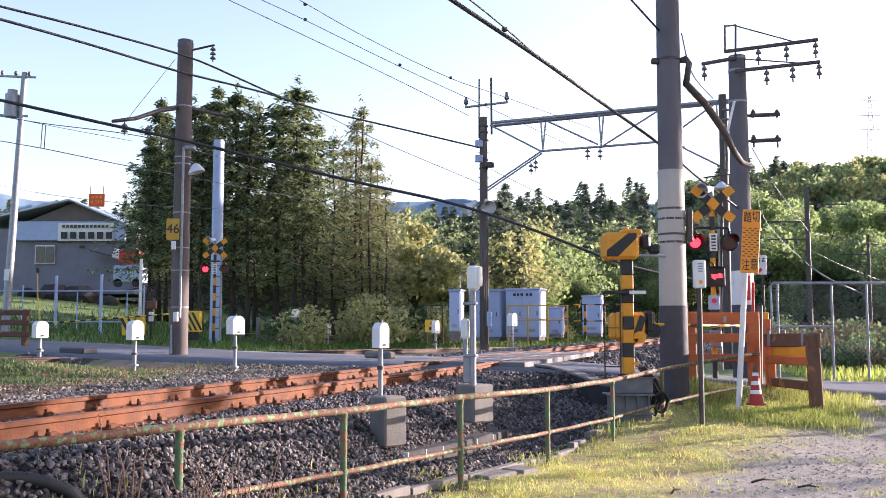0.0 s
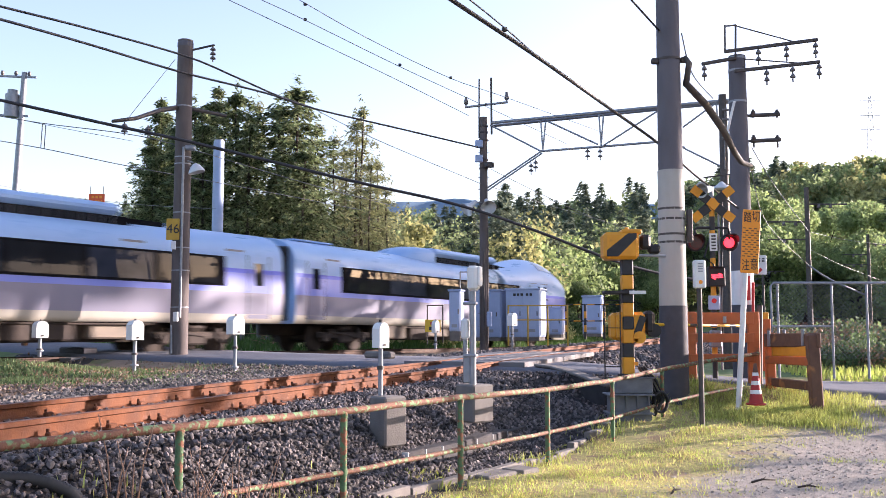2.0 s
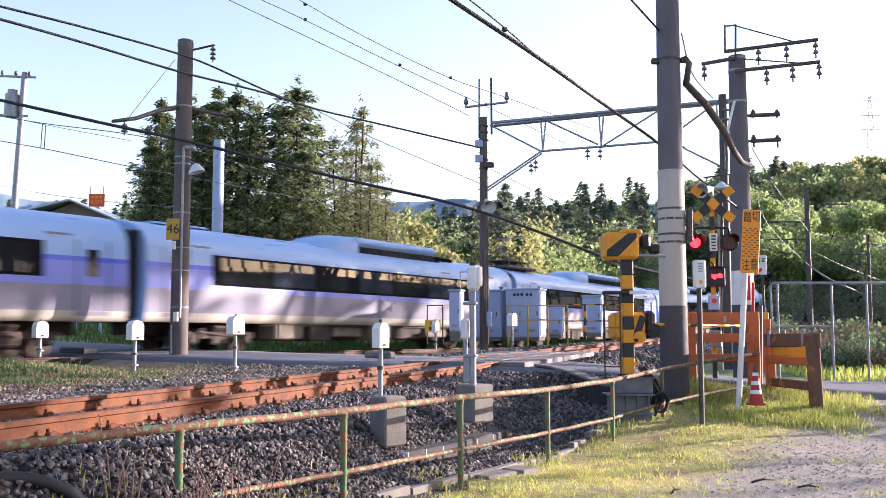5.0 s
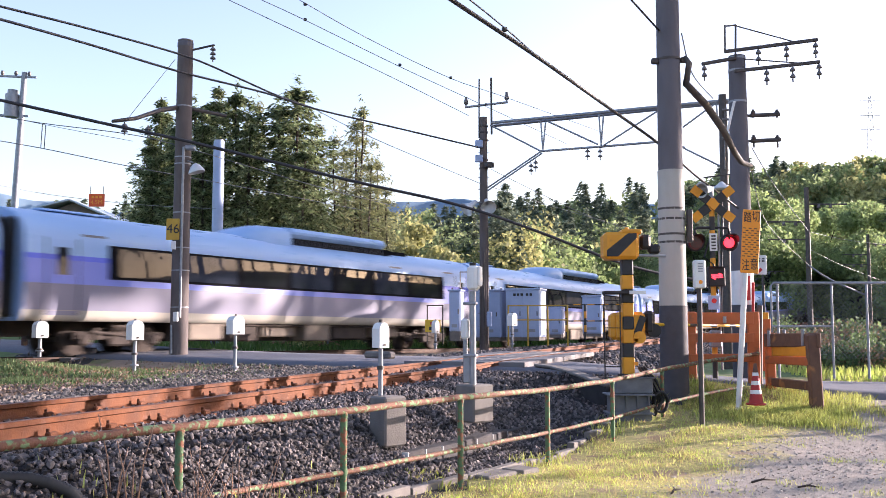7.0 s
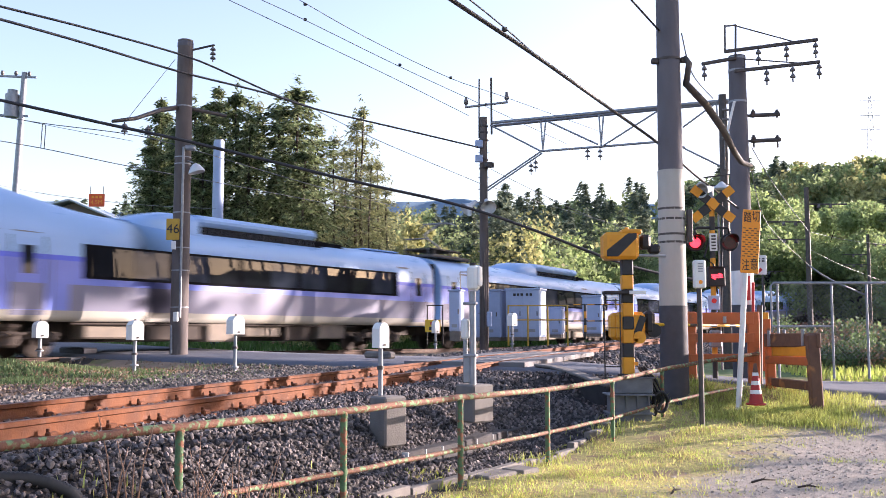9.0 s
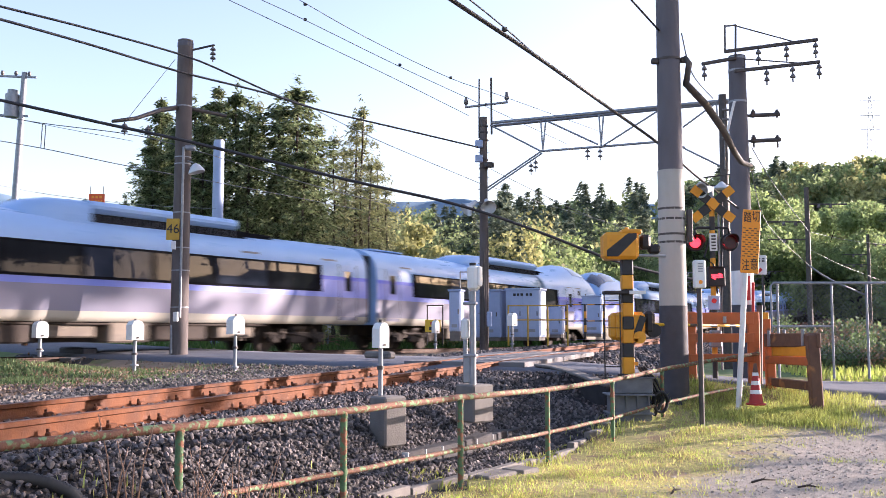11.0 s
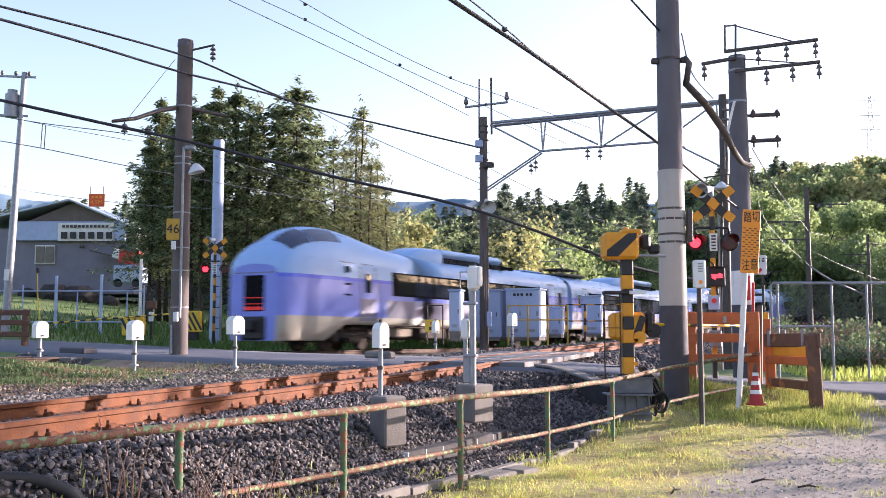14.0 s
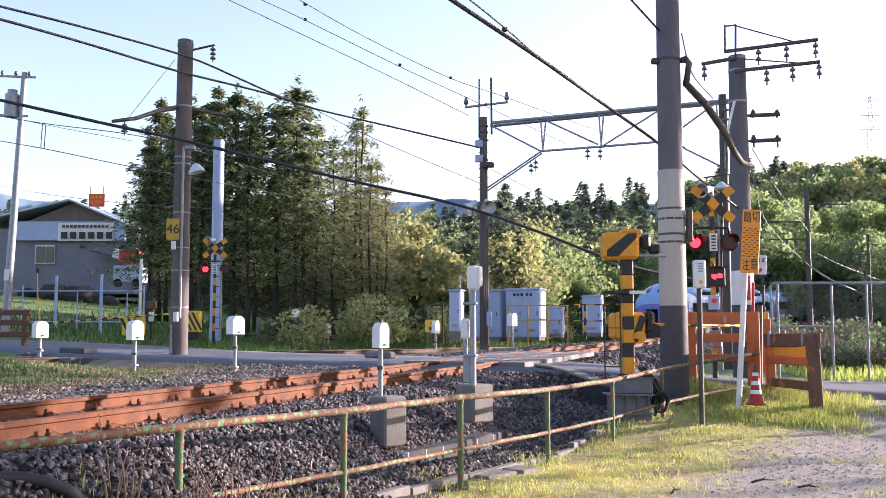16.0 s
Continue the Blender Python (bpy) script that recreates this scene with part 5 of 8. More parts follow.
# ---- the rusty pipe fence along the path ----
def build_fence():
    f = thing("pipe_fence", (0, 0, 0), label="low pipe fence with flaking green paint and rust", category="fence")
    pts = [(-3.7, 3.6, -0.02), (-2.62, 5.25, -0.05), (-1.78, 6.50, -0.05), (-0.82, 7.95, -0.07), (0.17, 9.36, -0.06), (1.23, 11.30, -0.11), (2.25, 12.75, -0.08), (3.25, 14.20, 0.00), (4.06, 15.00, 0.08), (4.83, 15.60, 0.15), (5.25, 15.90, 0.19)]
    pts = [Vector(p) for p in pts]
    wob = lambda i: Vector((0, 0, 0.003 * math.sin(i * 2.3)))
    fine = [a.lerp(b, k / 5) + wob(i * 5 + k) for i, (a, b) in enumerate(zip(pts, pts[1:])) for k in range(5)] + [pts[-1]]
    part("top_rail", Shape().tube(fine, 0.031, 12), FENCE_TOP, f, "rusted pipe with green paint remains")
    low = [p - Vector((0, 0, 0.5)) for p in fine[:-4]]
    low[-1] = low[-1] + Vector((0, 0, 0.02))
    part("lower_rail", Shape().tube(low, 0.023, 10), FENCE_TOP, f)
    for i, p in enumerate(pts):
        z = land_at(p.x, p.y) - 0.15
        if i == len(pts) - 1:
            continue
        post = Shape().rod((p.x, p.y, z), (p.x, p.y, p.z + 0.0), 0.029, n=12).rod((p.x, p.y, p.z - 0.05), (p.x, p.y, p.z - 0.02), 0.034, n=12)
        post.rod((p.x, p.y, p.z - 0.525), (p.x, p.y, p.z - 0.475), 0.033, n=12)
        part("post", post, FENCE, f)


build_fence()


# ---- concrete bases, cable troughs and slabs beside the ballast ----
def build_trackside_concrete():
    for (x, y, z), s, rz in (((-0.56, 9.72, -0.07), (0.28, 0.27, 0.5), 42), ((0.38, 11.58, -0.06), (0.34, 0.33, 0.45), 42)):
        t = thing("concrete_block", (x, y, z - s[2]), rz, "rough concrete block half buried in the ballast", "concrete block", "bases of the trackside posts")
        part("block", Shape().box((0, 0, s[2] / 2), s, bev=0.02), CONCRETE, t)
    line = [(-0.48, 9.74, -0.70), (0.04, 10.74, -0.73), (0.71, 12.64, -0.80), (1.67, 14.86, -0.86), (2.73, 16.82, -0.86)]
    t = thing("cable_trough", (0, 0, 0), label="row of dark concrete cable trough sections at the ballast foot", category="cable trough")
    for (ax, ay, az), (bx, by, bz) in zip(line, line[1:]):
        n = 3
        for i in range(n):
            a, b = i / n, (i + 0.97) / n
            p, q = Vector((ax + (bx - ax) * a, ay + (by - ay) * a, 0)), Vector((ax + (bx - ax) * b, ay + (by - ay) * b, 0))
            p.z = q.z = az + (bz - az) * a - 0.03
            rot = turn_z(math.degrees(math.atan2(q.y - p.y, q.x - p.x)))
            part("section", Shape().box((p + q) / 2, ((q - p).length, 0.3, 0.2), rot, 0.015), TROUGH, t)
            part("marker", Shape().box(p + Vector((0, 0, 0.07)), (0.012, 0.305, 0.06), rot), WHITE, t)
    for (x, y, z), s, rz in (((0.50, 10.18, -0.90), (0.5, 0.34, 0.06), 50), ((0.84, 10.50, -0.90), (0.3, 0.3, 0.06), 50), ((2.21, 13.63, -0.88), (0.8, 0.35, 0.06), 50)):
        t = thing("concrete_slab", (x, y, z - 0.06), rz, "pale concrete slab lying in the grass verge", "slab", "slabs by the fence")
        part("slab", Shape().box((0, 0, 0.03), s, bev=0.012), CONCRETE, t)
    # the verge's edging, a row of narrow kerb slabs under the fence
    edge = thing("verge_edging", (0, 0, 0), label="row of narrow weathered concrete edging slabs below the verge", category="kerb")
    a, b = Vector((-0.62, 8.45, 0)), Vector((2.5, 13.9, 0))
    rot = turn_z(math.degrees(math.atan2(b.y - a.y, b.x - a.x)))
    for k in range(11):
        c = a.lerp(b, (k + 0.5) / 11) + Vector((0.012 * math.sin(k * 2.1), 0, 0))
        c.z = land_at(c.x, c.y) + 0.005 + 0.006 * math.sin(k * 1.7)
        part("edging_slab", Shape().box(c, (0.56, 0.1, 0.1), rot, 0.01), CONCRETE, edge)
    # kerb and headwall where the road meets the ballast
    t = thing("headwall", (0, 0, 0), label="low curved concrete kerb wall with a pale worn top", category="kerb")
    line = [(1.72, 17.1, -0.03), (1.95, 16.6, -0.05), (2.15, 16.0, -0.1), (2.35, 15.5, -0.17), (2.62, 14.95, -0.27)]
    for (ax, ay, az), (bx, by, bz) in zip(line, line[1:]):
        a, b = Vector((ax, ay, az)), Vector((bx, by, bz))
        rot = (b - a).to_track_quat("X", "Z").to_matrix()
        part("wall", Shape().box((a + b) / 2 - Vector((0, 0, 0.2)), ((b - a).length + 0.02, 0.2, 0.34), rot, 0.02), TROUGH, t)
        part("cap", Shape().box((a + b) / 2 - Vector((0, 0, 0.015)), ((b - a).length + 0.01, 0.23, 0.045), rot, 0.015), CONCRETE, t, "pale worn concrete top")
    t = thing("kerb_stone", (-1.25, 18.90, 0.04), -42, "low kerb stone with a yellow-brown worn end", "kerb")
    part("stone", Shape().box((0, 0, 0.04), (0.75, 0.2, 0.14), bev=0.04), CONCRETE, t)
    # decks between the rails
    t = thing("crossing_deck", (0, 0, 0), label="worn concrete deck slabs between the rails of the crossing", category="level crossing", kind="structure")
    for line, s0, s1 in ((NEAR, 16.4, 23.2), (FAR, -9.5, -2.6)):
        for k in range(6):
            sa, sb = s0 + (s1 - s0) * k / 6, s0 + (s1 - s0) * (k + 0.985) / 6
            for w0, w1 in ((-0.42, -0.01), (0.01, 0.42), (0.66, 1.15), (-1.15, -0.66)):
                a, b = on_line(line, sa, (w0 + w1) / 2), on_line(line, sb, (w0 + w1) / 2)
                rot = turn_z(math.degrees(math.atan2(b.y - a.y, b.x - a.x)))
                part("deck_slab", Shape().box((a + b) / 2 - Vector((0, 0, 0.055)), ((b - a).length, w1 - w0 - 0.01, 0.1), rot, 0.01), DECK, t)


build_trackside_concrete()


def insulator(sh, x, y, z, n=2, r=0.075, step=0.14, mi=0):
    """A hanging string of discs."""
    sh.rod((x, y, z), (x, y, z - step * (n + 0.6)), 0.018, n=6, mi=mi)
    for i in range(n):
        zz = z - step * (i + 0.7)
        sh.lathe((x, y, zz), (0, 0, 1), [(-0.03, 0.02), (-0.03, r), (0.0, r * 0.9), (0.045, 0.03)], 10, mi)


def ring(sh, z, r, h=0.05, x=0.0, mi=0):
    sh.rod((x, 0, z), (x, 0, z + h), r, n=18, mi=mi)


# ---- the big concrete pole beside the gate ----
def build_big_pole():
    p = thing("concrete_pole", (3.75, 15.50, -0.82), 0, "thick grey concrete pole with pale and black painted bands", "utility pole")
    part("shaft", Shape().rod((0, 0, 4.016), (0, 0, 11.5), 0.2, 0.165, 28), POLE, p)
    part("pale_band", Shape().rod((0, 0, 1.793), (0, 0, 4.016), 0.222, 0.212, 28), POLE_LIGHT, p, "pale weathered painted band")
    part("black_band", Shape().rod((0, 0, -0.3), (0, 0, 1.793), 0.232, 0.224, 28), POLE_BLACK, p, "scuffed black painted band")
    for z, r in ((5.859, 0.205), (3.360, 0.218), (3.192, 0.218), (2.940, 0.22), (2.810, 0.22)):
        s = Shape()
        ring(s, z, r, 0.035)
        part("clamp", s, STEEL_DARK, p)
    part("bracket", Shape().box((-0.24, -0.06, 5.840), (0.12, 0.08, 0.1), bev=0.02).box((0.25, -0.06, 5.859), (0.14, 0.08, 0.1), bev=0.02), STEEL_DARK, p)
    part("junction_channel", Shape().box((0.265, -0.1, 3.089), (0.09, 0.12, 0.535), bev=0.012), STEEL_DARK, p, "dark steel channel box")
    part("cable_sleeve", Shape().tube([(0.24, -0.10, 5.91), (0.32, -0.10, 5.79), (0.26, -0.10, 5.45), (0.72, 0.40, 5.22), (1.20, 1.10, 4.95), (1.72, 2.10, 4.71), (2.16, 3.10, 4.70), (2.60, 3.90, 4.77)], [0.04, 0.055, 0.06, 0.065, 0.065, 0.06, 0.055, 0.05], 8), STEEL_DARK, p, "dark cable sleeve slung to the next pole")


build_big_pole()


def build_transformer_pole():
    """The pole with two long crossarms behind the orange barrier."""
    p = thing("utility_pole", (6.31, 20.00, -0.75), 0, "grey concrete utility pole with steel crossarms and insulators", "utility pole")
    part("shaft", Shape().rod((0, 0, 2.557), (-0.0, 0, 7.177), 0.225, 0.175, 24), POLE, p)
    part("white_band", Shape().rod((0, 0, 1.844), (0, 0, 2.557), 0.232, 0.228, 24), WHITE, p, "white painted band")
    part("black_band", Shape().rod((0, 0, -0.3), (0, 0, 1.844), 0.24, 0.234, 24), POLE_BLACK, p)
    for z, r in ((6.831, 0.19), (7.103, 0.186), (6.153, 0.195)):
        s = Shape()
        ring(s, z, r, 0.045)
        part("clamp", s, STEEL, p)
    def arm(a, b, hang, r=0.035):
        sh = Shape()
        va, vb = Vector(a), Vector(b)
        d = (vb - va)
        rot = d.to_track_quat("X", "Z").to_matrix()
        sh.box((va + vb) / 2, (d.length, 0.07, 0.07), rot, 0.01)
        ob = part("crossarm", sh, STEEL_DARK, p)
        for q in hang:
            i = Shape()
            insulator(i, *q, n=2, r=0.06, step=0.14)
            part("insulator", i, INSULATOR, ob)
    arm((-0.32, -0.20, 7.22), (1.67, -0.20, 7.48), [(0.40, -0.20, 7.30), (1.00, -0.20, 7.38), (1.62, -0.20, 7.45)])
    arm((-0.15, -0.30, 6.77), (1.66, -0.30, 6.97), [(0.53, -0.30, 6.83), (1.08, -0.30, 6.90), (1.64, -0.30, 6.96)])
    arm((-0.81, -0.20, 6.95), (-0.08, -0.20, 7.08), [(-0.76, -0.20, 6.95)])
    part("upright", Shape().rod((-0.31, -0.20, 7.19), (-0.30, -0.20, 7.80), 0.02, n=6).rod((-0.09, -0.20, 7.07), (-0.07, -0.20, 7.80), 0.022, n=6).rod((-0.31, -0.20, 7.77), (-0.06, -0.20, 7.80), 0.018, n=6), STEEL_DARK, p)
    part("stay", Shape().rod((-0.06, -0.20, 7.78), (1.15, -0.20, 7.44), 0.014, n=6).rod((0.07, -0.30, 7.03), (1.29, -0.30, 6.94), 0.014, n=6).rod((0.07, -0.30, 7.03), (0.06, -0.30, 6.77), 0.014, n=6), STEEL_DARK, p)
    for yy in (205, 250):
        sh = Shape().rod((0.257, 0, 0), (0.885, 0, 0.03), 0.045, n=8)
        for xx in (0.318, 0.825):
            sh.lathe((xx, 0, 0.03), (0, 0, 1), [(0, 0.05), (0.05, 0.055), (0.07, 0.03), (0.1, 0.03)], 8)
            sh.rod((xx, 0, 0), (xx, 0, -0.14 if yy == 250 else -0.05), 0.02, n=6)
        sh.rod((0.1, 0, 0), (0.282, 0, 0), 0.03, n=6)
        ob = part("side_bracket", sh, STEEL_DARK, p)
        ob.location.z = 5.883 if yy == 205 else 5.333
    part("brace", Shape().box((-0.26, -0.30, 5.76), (0.05, 0.04, 0.75), Matrix.Rotation(radians(14), 3, "Y"), 0.008), WHITE, p, "pale painted brace")
    part("notice", Shape().box((0.25, -0.40, 2.66), (0.26, 0.015, 0.4), bev=0.005), WHITE, p, "small white notice with a red arrow")
    part("notice_arrow", Shape().box((0.20, -0.45, 2.53), (0.15, 0.01, 0.06), Matrix.Rotation(radians(-40), 3, "Y")), RED, p)
    for i in range(4):
        part("notice_bar", Shape().box((0.205 + (i % 2) * 0.09, -0.450, 2.787 - 0.05 * (i // 2)), (0.05, 0.01, 0.03)), BLACK, p)
    part("red_board", Shape().box((-0.02, -0.40, 2.18), (0.1, 0.015, 0.5), bev=0.005).rod((0.09, -0.40, 2.30), (0.06, -0.40, 1.14), 0.03, n=8), RED, p, "narrow red lettered board")


build_transformer_pole()


# ---- gantry over the near track ----
def build_gantry():
    p = thing("gantry_mast", (1.38, 32.00, 0.07), 0, "dark concrete mast with step bolts, boxes and two loudspeakers", "railway mast")
    part("shaft", Shape().rod((0, 0, -0.3), (0.0, 0, 7.710), 0.155, 0.13, 18), POLE_BROWN, p)
    for i in range(16):
        z = 0.6 + i * 0.42
        part("step_bolt", Shape().rod((-0.2, -0.02, z), (0.2, -0.02, z), 0.014, n=6), STEEL, p)
    for yy in (225, 236, 250, 285, 300):
        s = Shape()
        ring(s, 0, 0.155, 0.06)
        ob = part("clamp", s, STEEL_DARK, p)
        ob.location.z = {225: 7.377, 236: 7.161, 250: 6.888, 285: 6.206, 300: 5.914}[yy]
    part("upright", Shape().rod((-0.15, 0.00, 6.99), (-0.14, 0.00, 9.05), 0.028, n=6).rod((0.28, 0.00, 7.12), (0.27, 0.00, 9.09), 0.04, n=6), STEEL_DARK, p)
    arm = part("crossarm", Shape().rod((-0.63, 0.00, 8.06), (0.84, 0.00, 8.24), 0.04, n=6).rod((-0.59, 0.00, 8.06), (-0.59, 0.00, 8.30), 0.03, n=6).rod((0.80, 0.00, 8.22), (0.80, 0.00, 8.46), 0.03, n=6), STEEL, p)
    for a in ((-0.59, 0.00, 8.14), (0.80, 0.00, 8.30)):
        part("pin_insulator", Shape().lathe(a, (0, 0, 1), [(0, 0.04), (0.06, 0.08), (0.14, 0.08), (0.2, 0.05), (0.28, 0.05)], 10), INSULATOR, arm)
    for a in ((-0.16, -0.20, 6.75), (-0.16, -0.20, 6.25)):
        part("junction_box", Shape().box(a, (0.26, 0.18, 0.24), bev=0.02), CABINET, p)
    part("cable_spool", Shape().rod((0.19, -0.20, 6.11), (0.18, -0.20, 5.96), 0.17, n=14), STEEL_DARK, p)
    for a, d in (((-0.36, -0.40, 4.70), (-0.6, -0.3, -0.55)), ((0.09, -0.40, 4.74), (0.08, -0.6, -0.45))):
        horn = part("loudspeaker", Shape().lathe(a, d, [(-0.12, 0.0), (-0.12, 0.07), (0.0, 0.08), (0.12, 0.1), (0.3, 0.2), (0.38, 0.27), (0.36, 0.25), (0.1, 0.06)], 16), LAMP_WHITE, p, "grey horn loudspeaker")
        part("horn_bracket", Shape().rod(a, (0, 0, a[2] + 0.1), 0.025, n=6), STEEL, horn)
    part("meter_box", Shape().box((0.16, -0.30, 0.83), (0.17, 0.16, 0.5), bev=0.03), CABINET, p)
    for k in range(3):
        part("conduit", Shape().rod((-0.13 + k * 0.13, -0.16, 0), (-0.13 + k * 0.13, -0.15, 2.3 + k * 0.8), 0.022, n=6), STEEL_DARK, p)
    # far mast of the beam
    q = thing("gantry_mast", (8.67, 29.00, 0.28), 0, "dark steel mast at the far end of the gantry beam", "railway mast")
    part("shaft", Shape().rod((0, 0, -1.0), (0, 0, 7.545), 0.15, 0.12, 14), STEEL_DARK, q)
    part("insulator_rack", Shape().rod((0.01, -0.20, 7.11), (-0.04, -0.20, 5.17), 0.02, n=6).rod((-0.08, -0.20, 7.02), (0.17, -0.20, 7.02), 0.04, n=6).rod((-0.08, -0.20, 6.72), (0.16, -0.20, 6.72), 0.04, n=6).rod((-0.10, -0.20, 6.14), (0.14, -0.20, 6.14), 0.04, n=6), INSULATOR, q)
    lamp = part("lamp_arm", Shape().rod((-0.75, -0.40, 4.88), (0.14, -0.40, 5.00), 0.025, n=6).rod((-0.67, -0.40, 4.62), (0.13, -0.40, 4.69), 0.02, n=6), STEEL_DARK, q)
    part("lamp_shade", Shape().lathe((-0.24, -0.50, 4.74), (0, 0, -1), [(0, 0.05), (0.08, 0.12), (0.2, 0.3), (0.22, 0.3)], 16), LAMP_WHITE, lamp, "white enamelled lamp shade")
    # beam
    b = thing("gantry_beam", (1.66, 32.00, 7.59), 0, "steel lattice gantry beam spanning the near track", "gantry beam")
    def bar(name, a, c, r):
        part(name, Shape().rod(a, c, r, n=8), STEEL, b)
    part("top_chord", Shape().rod((0, 0, 0), (7.21, -3.00, 0.06), 0.055, n=8).rod((0, 0.25, -0.06), (7.29, -2.75, 0.05), 0.05, n=8), STEEL, b)
    bar("bottom_chord", (1.63, -0.60, -1.09), (3.50, -1.40, -1.09), 0.04)
    bar("bottom_chord", (3.50, -1.40, -1.09), (5.33, -2.10, -1.06), 0.04)
    bar("bottom_chord", (5.33, -2.10, -1.06), (5.97, -2.40, -1.32), 0.04)
    for u, v in ((((1.62, -0.60, -0.05)), ((1.68, -0.60, -1.07))), (((1.79, -0.60, -0.03)), ((1.68, -0.60, -1.07))), (((3.44, -1.40, -0.04)), ((3.50, -1.40, -1.05))), (((3.59, -1.40, -0.02)), ((3.50, -1.40, -1.05))), (((5.28, -2.10, -0.04)), ((5.33, -2.10, -1.06))), (((6.85, -2.90, 0.01)), ((6.87, -2.90, -0.58)))):
        bar("vertical_strut", u, v, 0.028)
    for u, v in ((((-0.04, 0.00, -0.08)), ((1.61, -0.60, -1.09))), (((1.82, -0.70, -0.09)), ((3.41, -1.30, -1.00))), (((3.56, -1.50, -1.07)), ((5.24, -2.10, -0.05))), (((5.91, -2.40, -0.67)), ((6.85, -2.90, 0.01))), (((1.63, -0.60, -1.09)), ((-0.18, 0.00, -2.26))), (((1.65, -0.70, -1.17)), ((-0.15, -0.10, -2.35))), (((5.97, -2.40, -1.35)), ((7.16, -3.00, -2.14)))):
        bar("diagonal_strut", u, v, 0.03)
    for a, n in (((1.44, -0.60, -1.36), 2), ((1.28, -0.60, -1.47), 2), ((3.07, -1.30, -1.11), 2), ((3.46, -1.40, -1.13), 2)):
        i = Shape()
        insulator(i, *a, n=n, r=0.09, step=0.16)
        part("insulator", i, INSULATOR, b)


build_gantry()


# ---- the numbered mast between the tracks ----
def build_mast_46():
    p = thing("catenary_mast", (-6.92, 25.00, -0.06), 0, "weathered concrete mast with a yellow number plate", "railway mast")
    part("shaft", Shape().rod((0, 0, -0.3), (0, 0, 8.371), 0.235, 0.2, 24), POLE_BROWN, p)
    part("cap", Shape().lathe((0, 0, 8.185), (0, 0, 1), [(0, 0.21), (0.12, 0.21), (0.2, 0.16), (0.22, 0.0)], 18), POLE, p)
    for z in (8.200, 6.549, 5.174, 4.992, 3.691, 2.760, 2.162, 1.196):
        s = Shape()
        ring(s, z, 0.242 - 0.0042 * z, 0.03)
        part("band", s, STEEL, p)
    arm = part("bracket_arm", Shape().rod((0.1, 0, 8.092), (0.78, 0.00, 8.25), 0.03, n=8), STEEL_DARK, p)
    i = Shape()
    insulator(i, 0.74, 0.00, 8.22, n=3, r=0.08, step=0.12)
    part("insulator", i, INSULATOR, arm)
    arm = part("cantilever_arm", Shape().tube([(-0.12, 0.00, 6.55), (-0.32, -1.00, 6.24), (-0.47, -2.50, 5.69), (-0.66, -3.50, 5.40)], [0.07, 0.06, 0.05, 0.04], 8).rod((-0.17, 0.00, 6.58), (0.89, 1.00, 6.54), 0.05, n=8), STEEL_DARK, p, "tapered steel cantilever arm")
    for a in ((-0.56, -3.00, 5.49), (-0.32, -2.00, 5.63)):
        i = Shape()
        insulator(i, *a, n=2, r=0.08, step=0.12)
        part("insulator", i, INSULATOR, arm)
    part("stay_wire", Shape().rod((-0.27, 0.00, 7.86), (-0.47, -3.00, 5.60), 0.008, n=5), WIRE, arm)
    part("conduit", Shape().rod((0.08, -0.25, 5.43), (0.08, -0.25, 0.94), 0.035, n=8), STEEL, p, "pale grey conduit pipe")
    part("conduit", Shape().rod((-0.14, -0.25, 0.75), (-0.12, -0.25, 0.01), 0.03, n=8), STEEL, p)
    part("meter_box", Shape().box((-0.01, -0.30, 0.96), (0.12, 0.12, 0.25), bev=0.015), WHITE, p)
    lamp = part("lamp_arm", Shape().rod((0.1, -0.1, 5.098), (0.35, -0.30, 5.00), 0.02, n=6), STEEL, p)
    part("ballast_box", Shape().box((0.24, -0.20, 5.41), (0.28, 0.16, 0.12), bev=0.03), STEEL, p)
    part("lamp_shade", Shape().lathe((0.40, -0.30, 4.97), (0.25, 0, -1), [(0, 0.04), (0.05, 0.12), (0.22, 0.22), (0.24, 0.22)], 16), LAMP_WHITE, lamp, "white enamelled lamp shade")
    plate = part("number_plate", Shape().box((-0.14, -0.30, 3.24), (0.34, 0.02, 0.56), bev=0.006), PLATE, p, "yellow plate with black number 46")
    letters("46", 0.34, BLACK, plate, (-0.13, -0.32, 3.24), name="number")
    part("small_plate", Shape().box((-0.11, -0.30, 2.82), (0.12, 0.02, 0.22), bev=0.004), WHITE, p)
    p.matrix_basis = pose(-6.505, 23.5, -0.019) @ Matrix.Scale(0.94, 4)


build_mast_46()


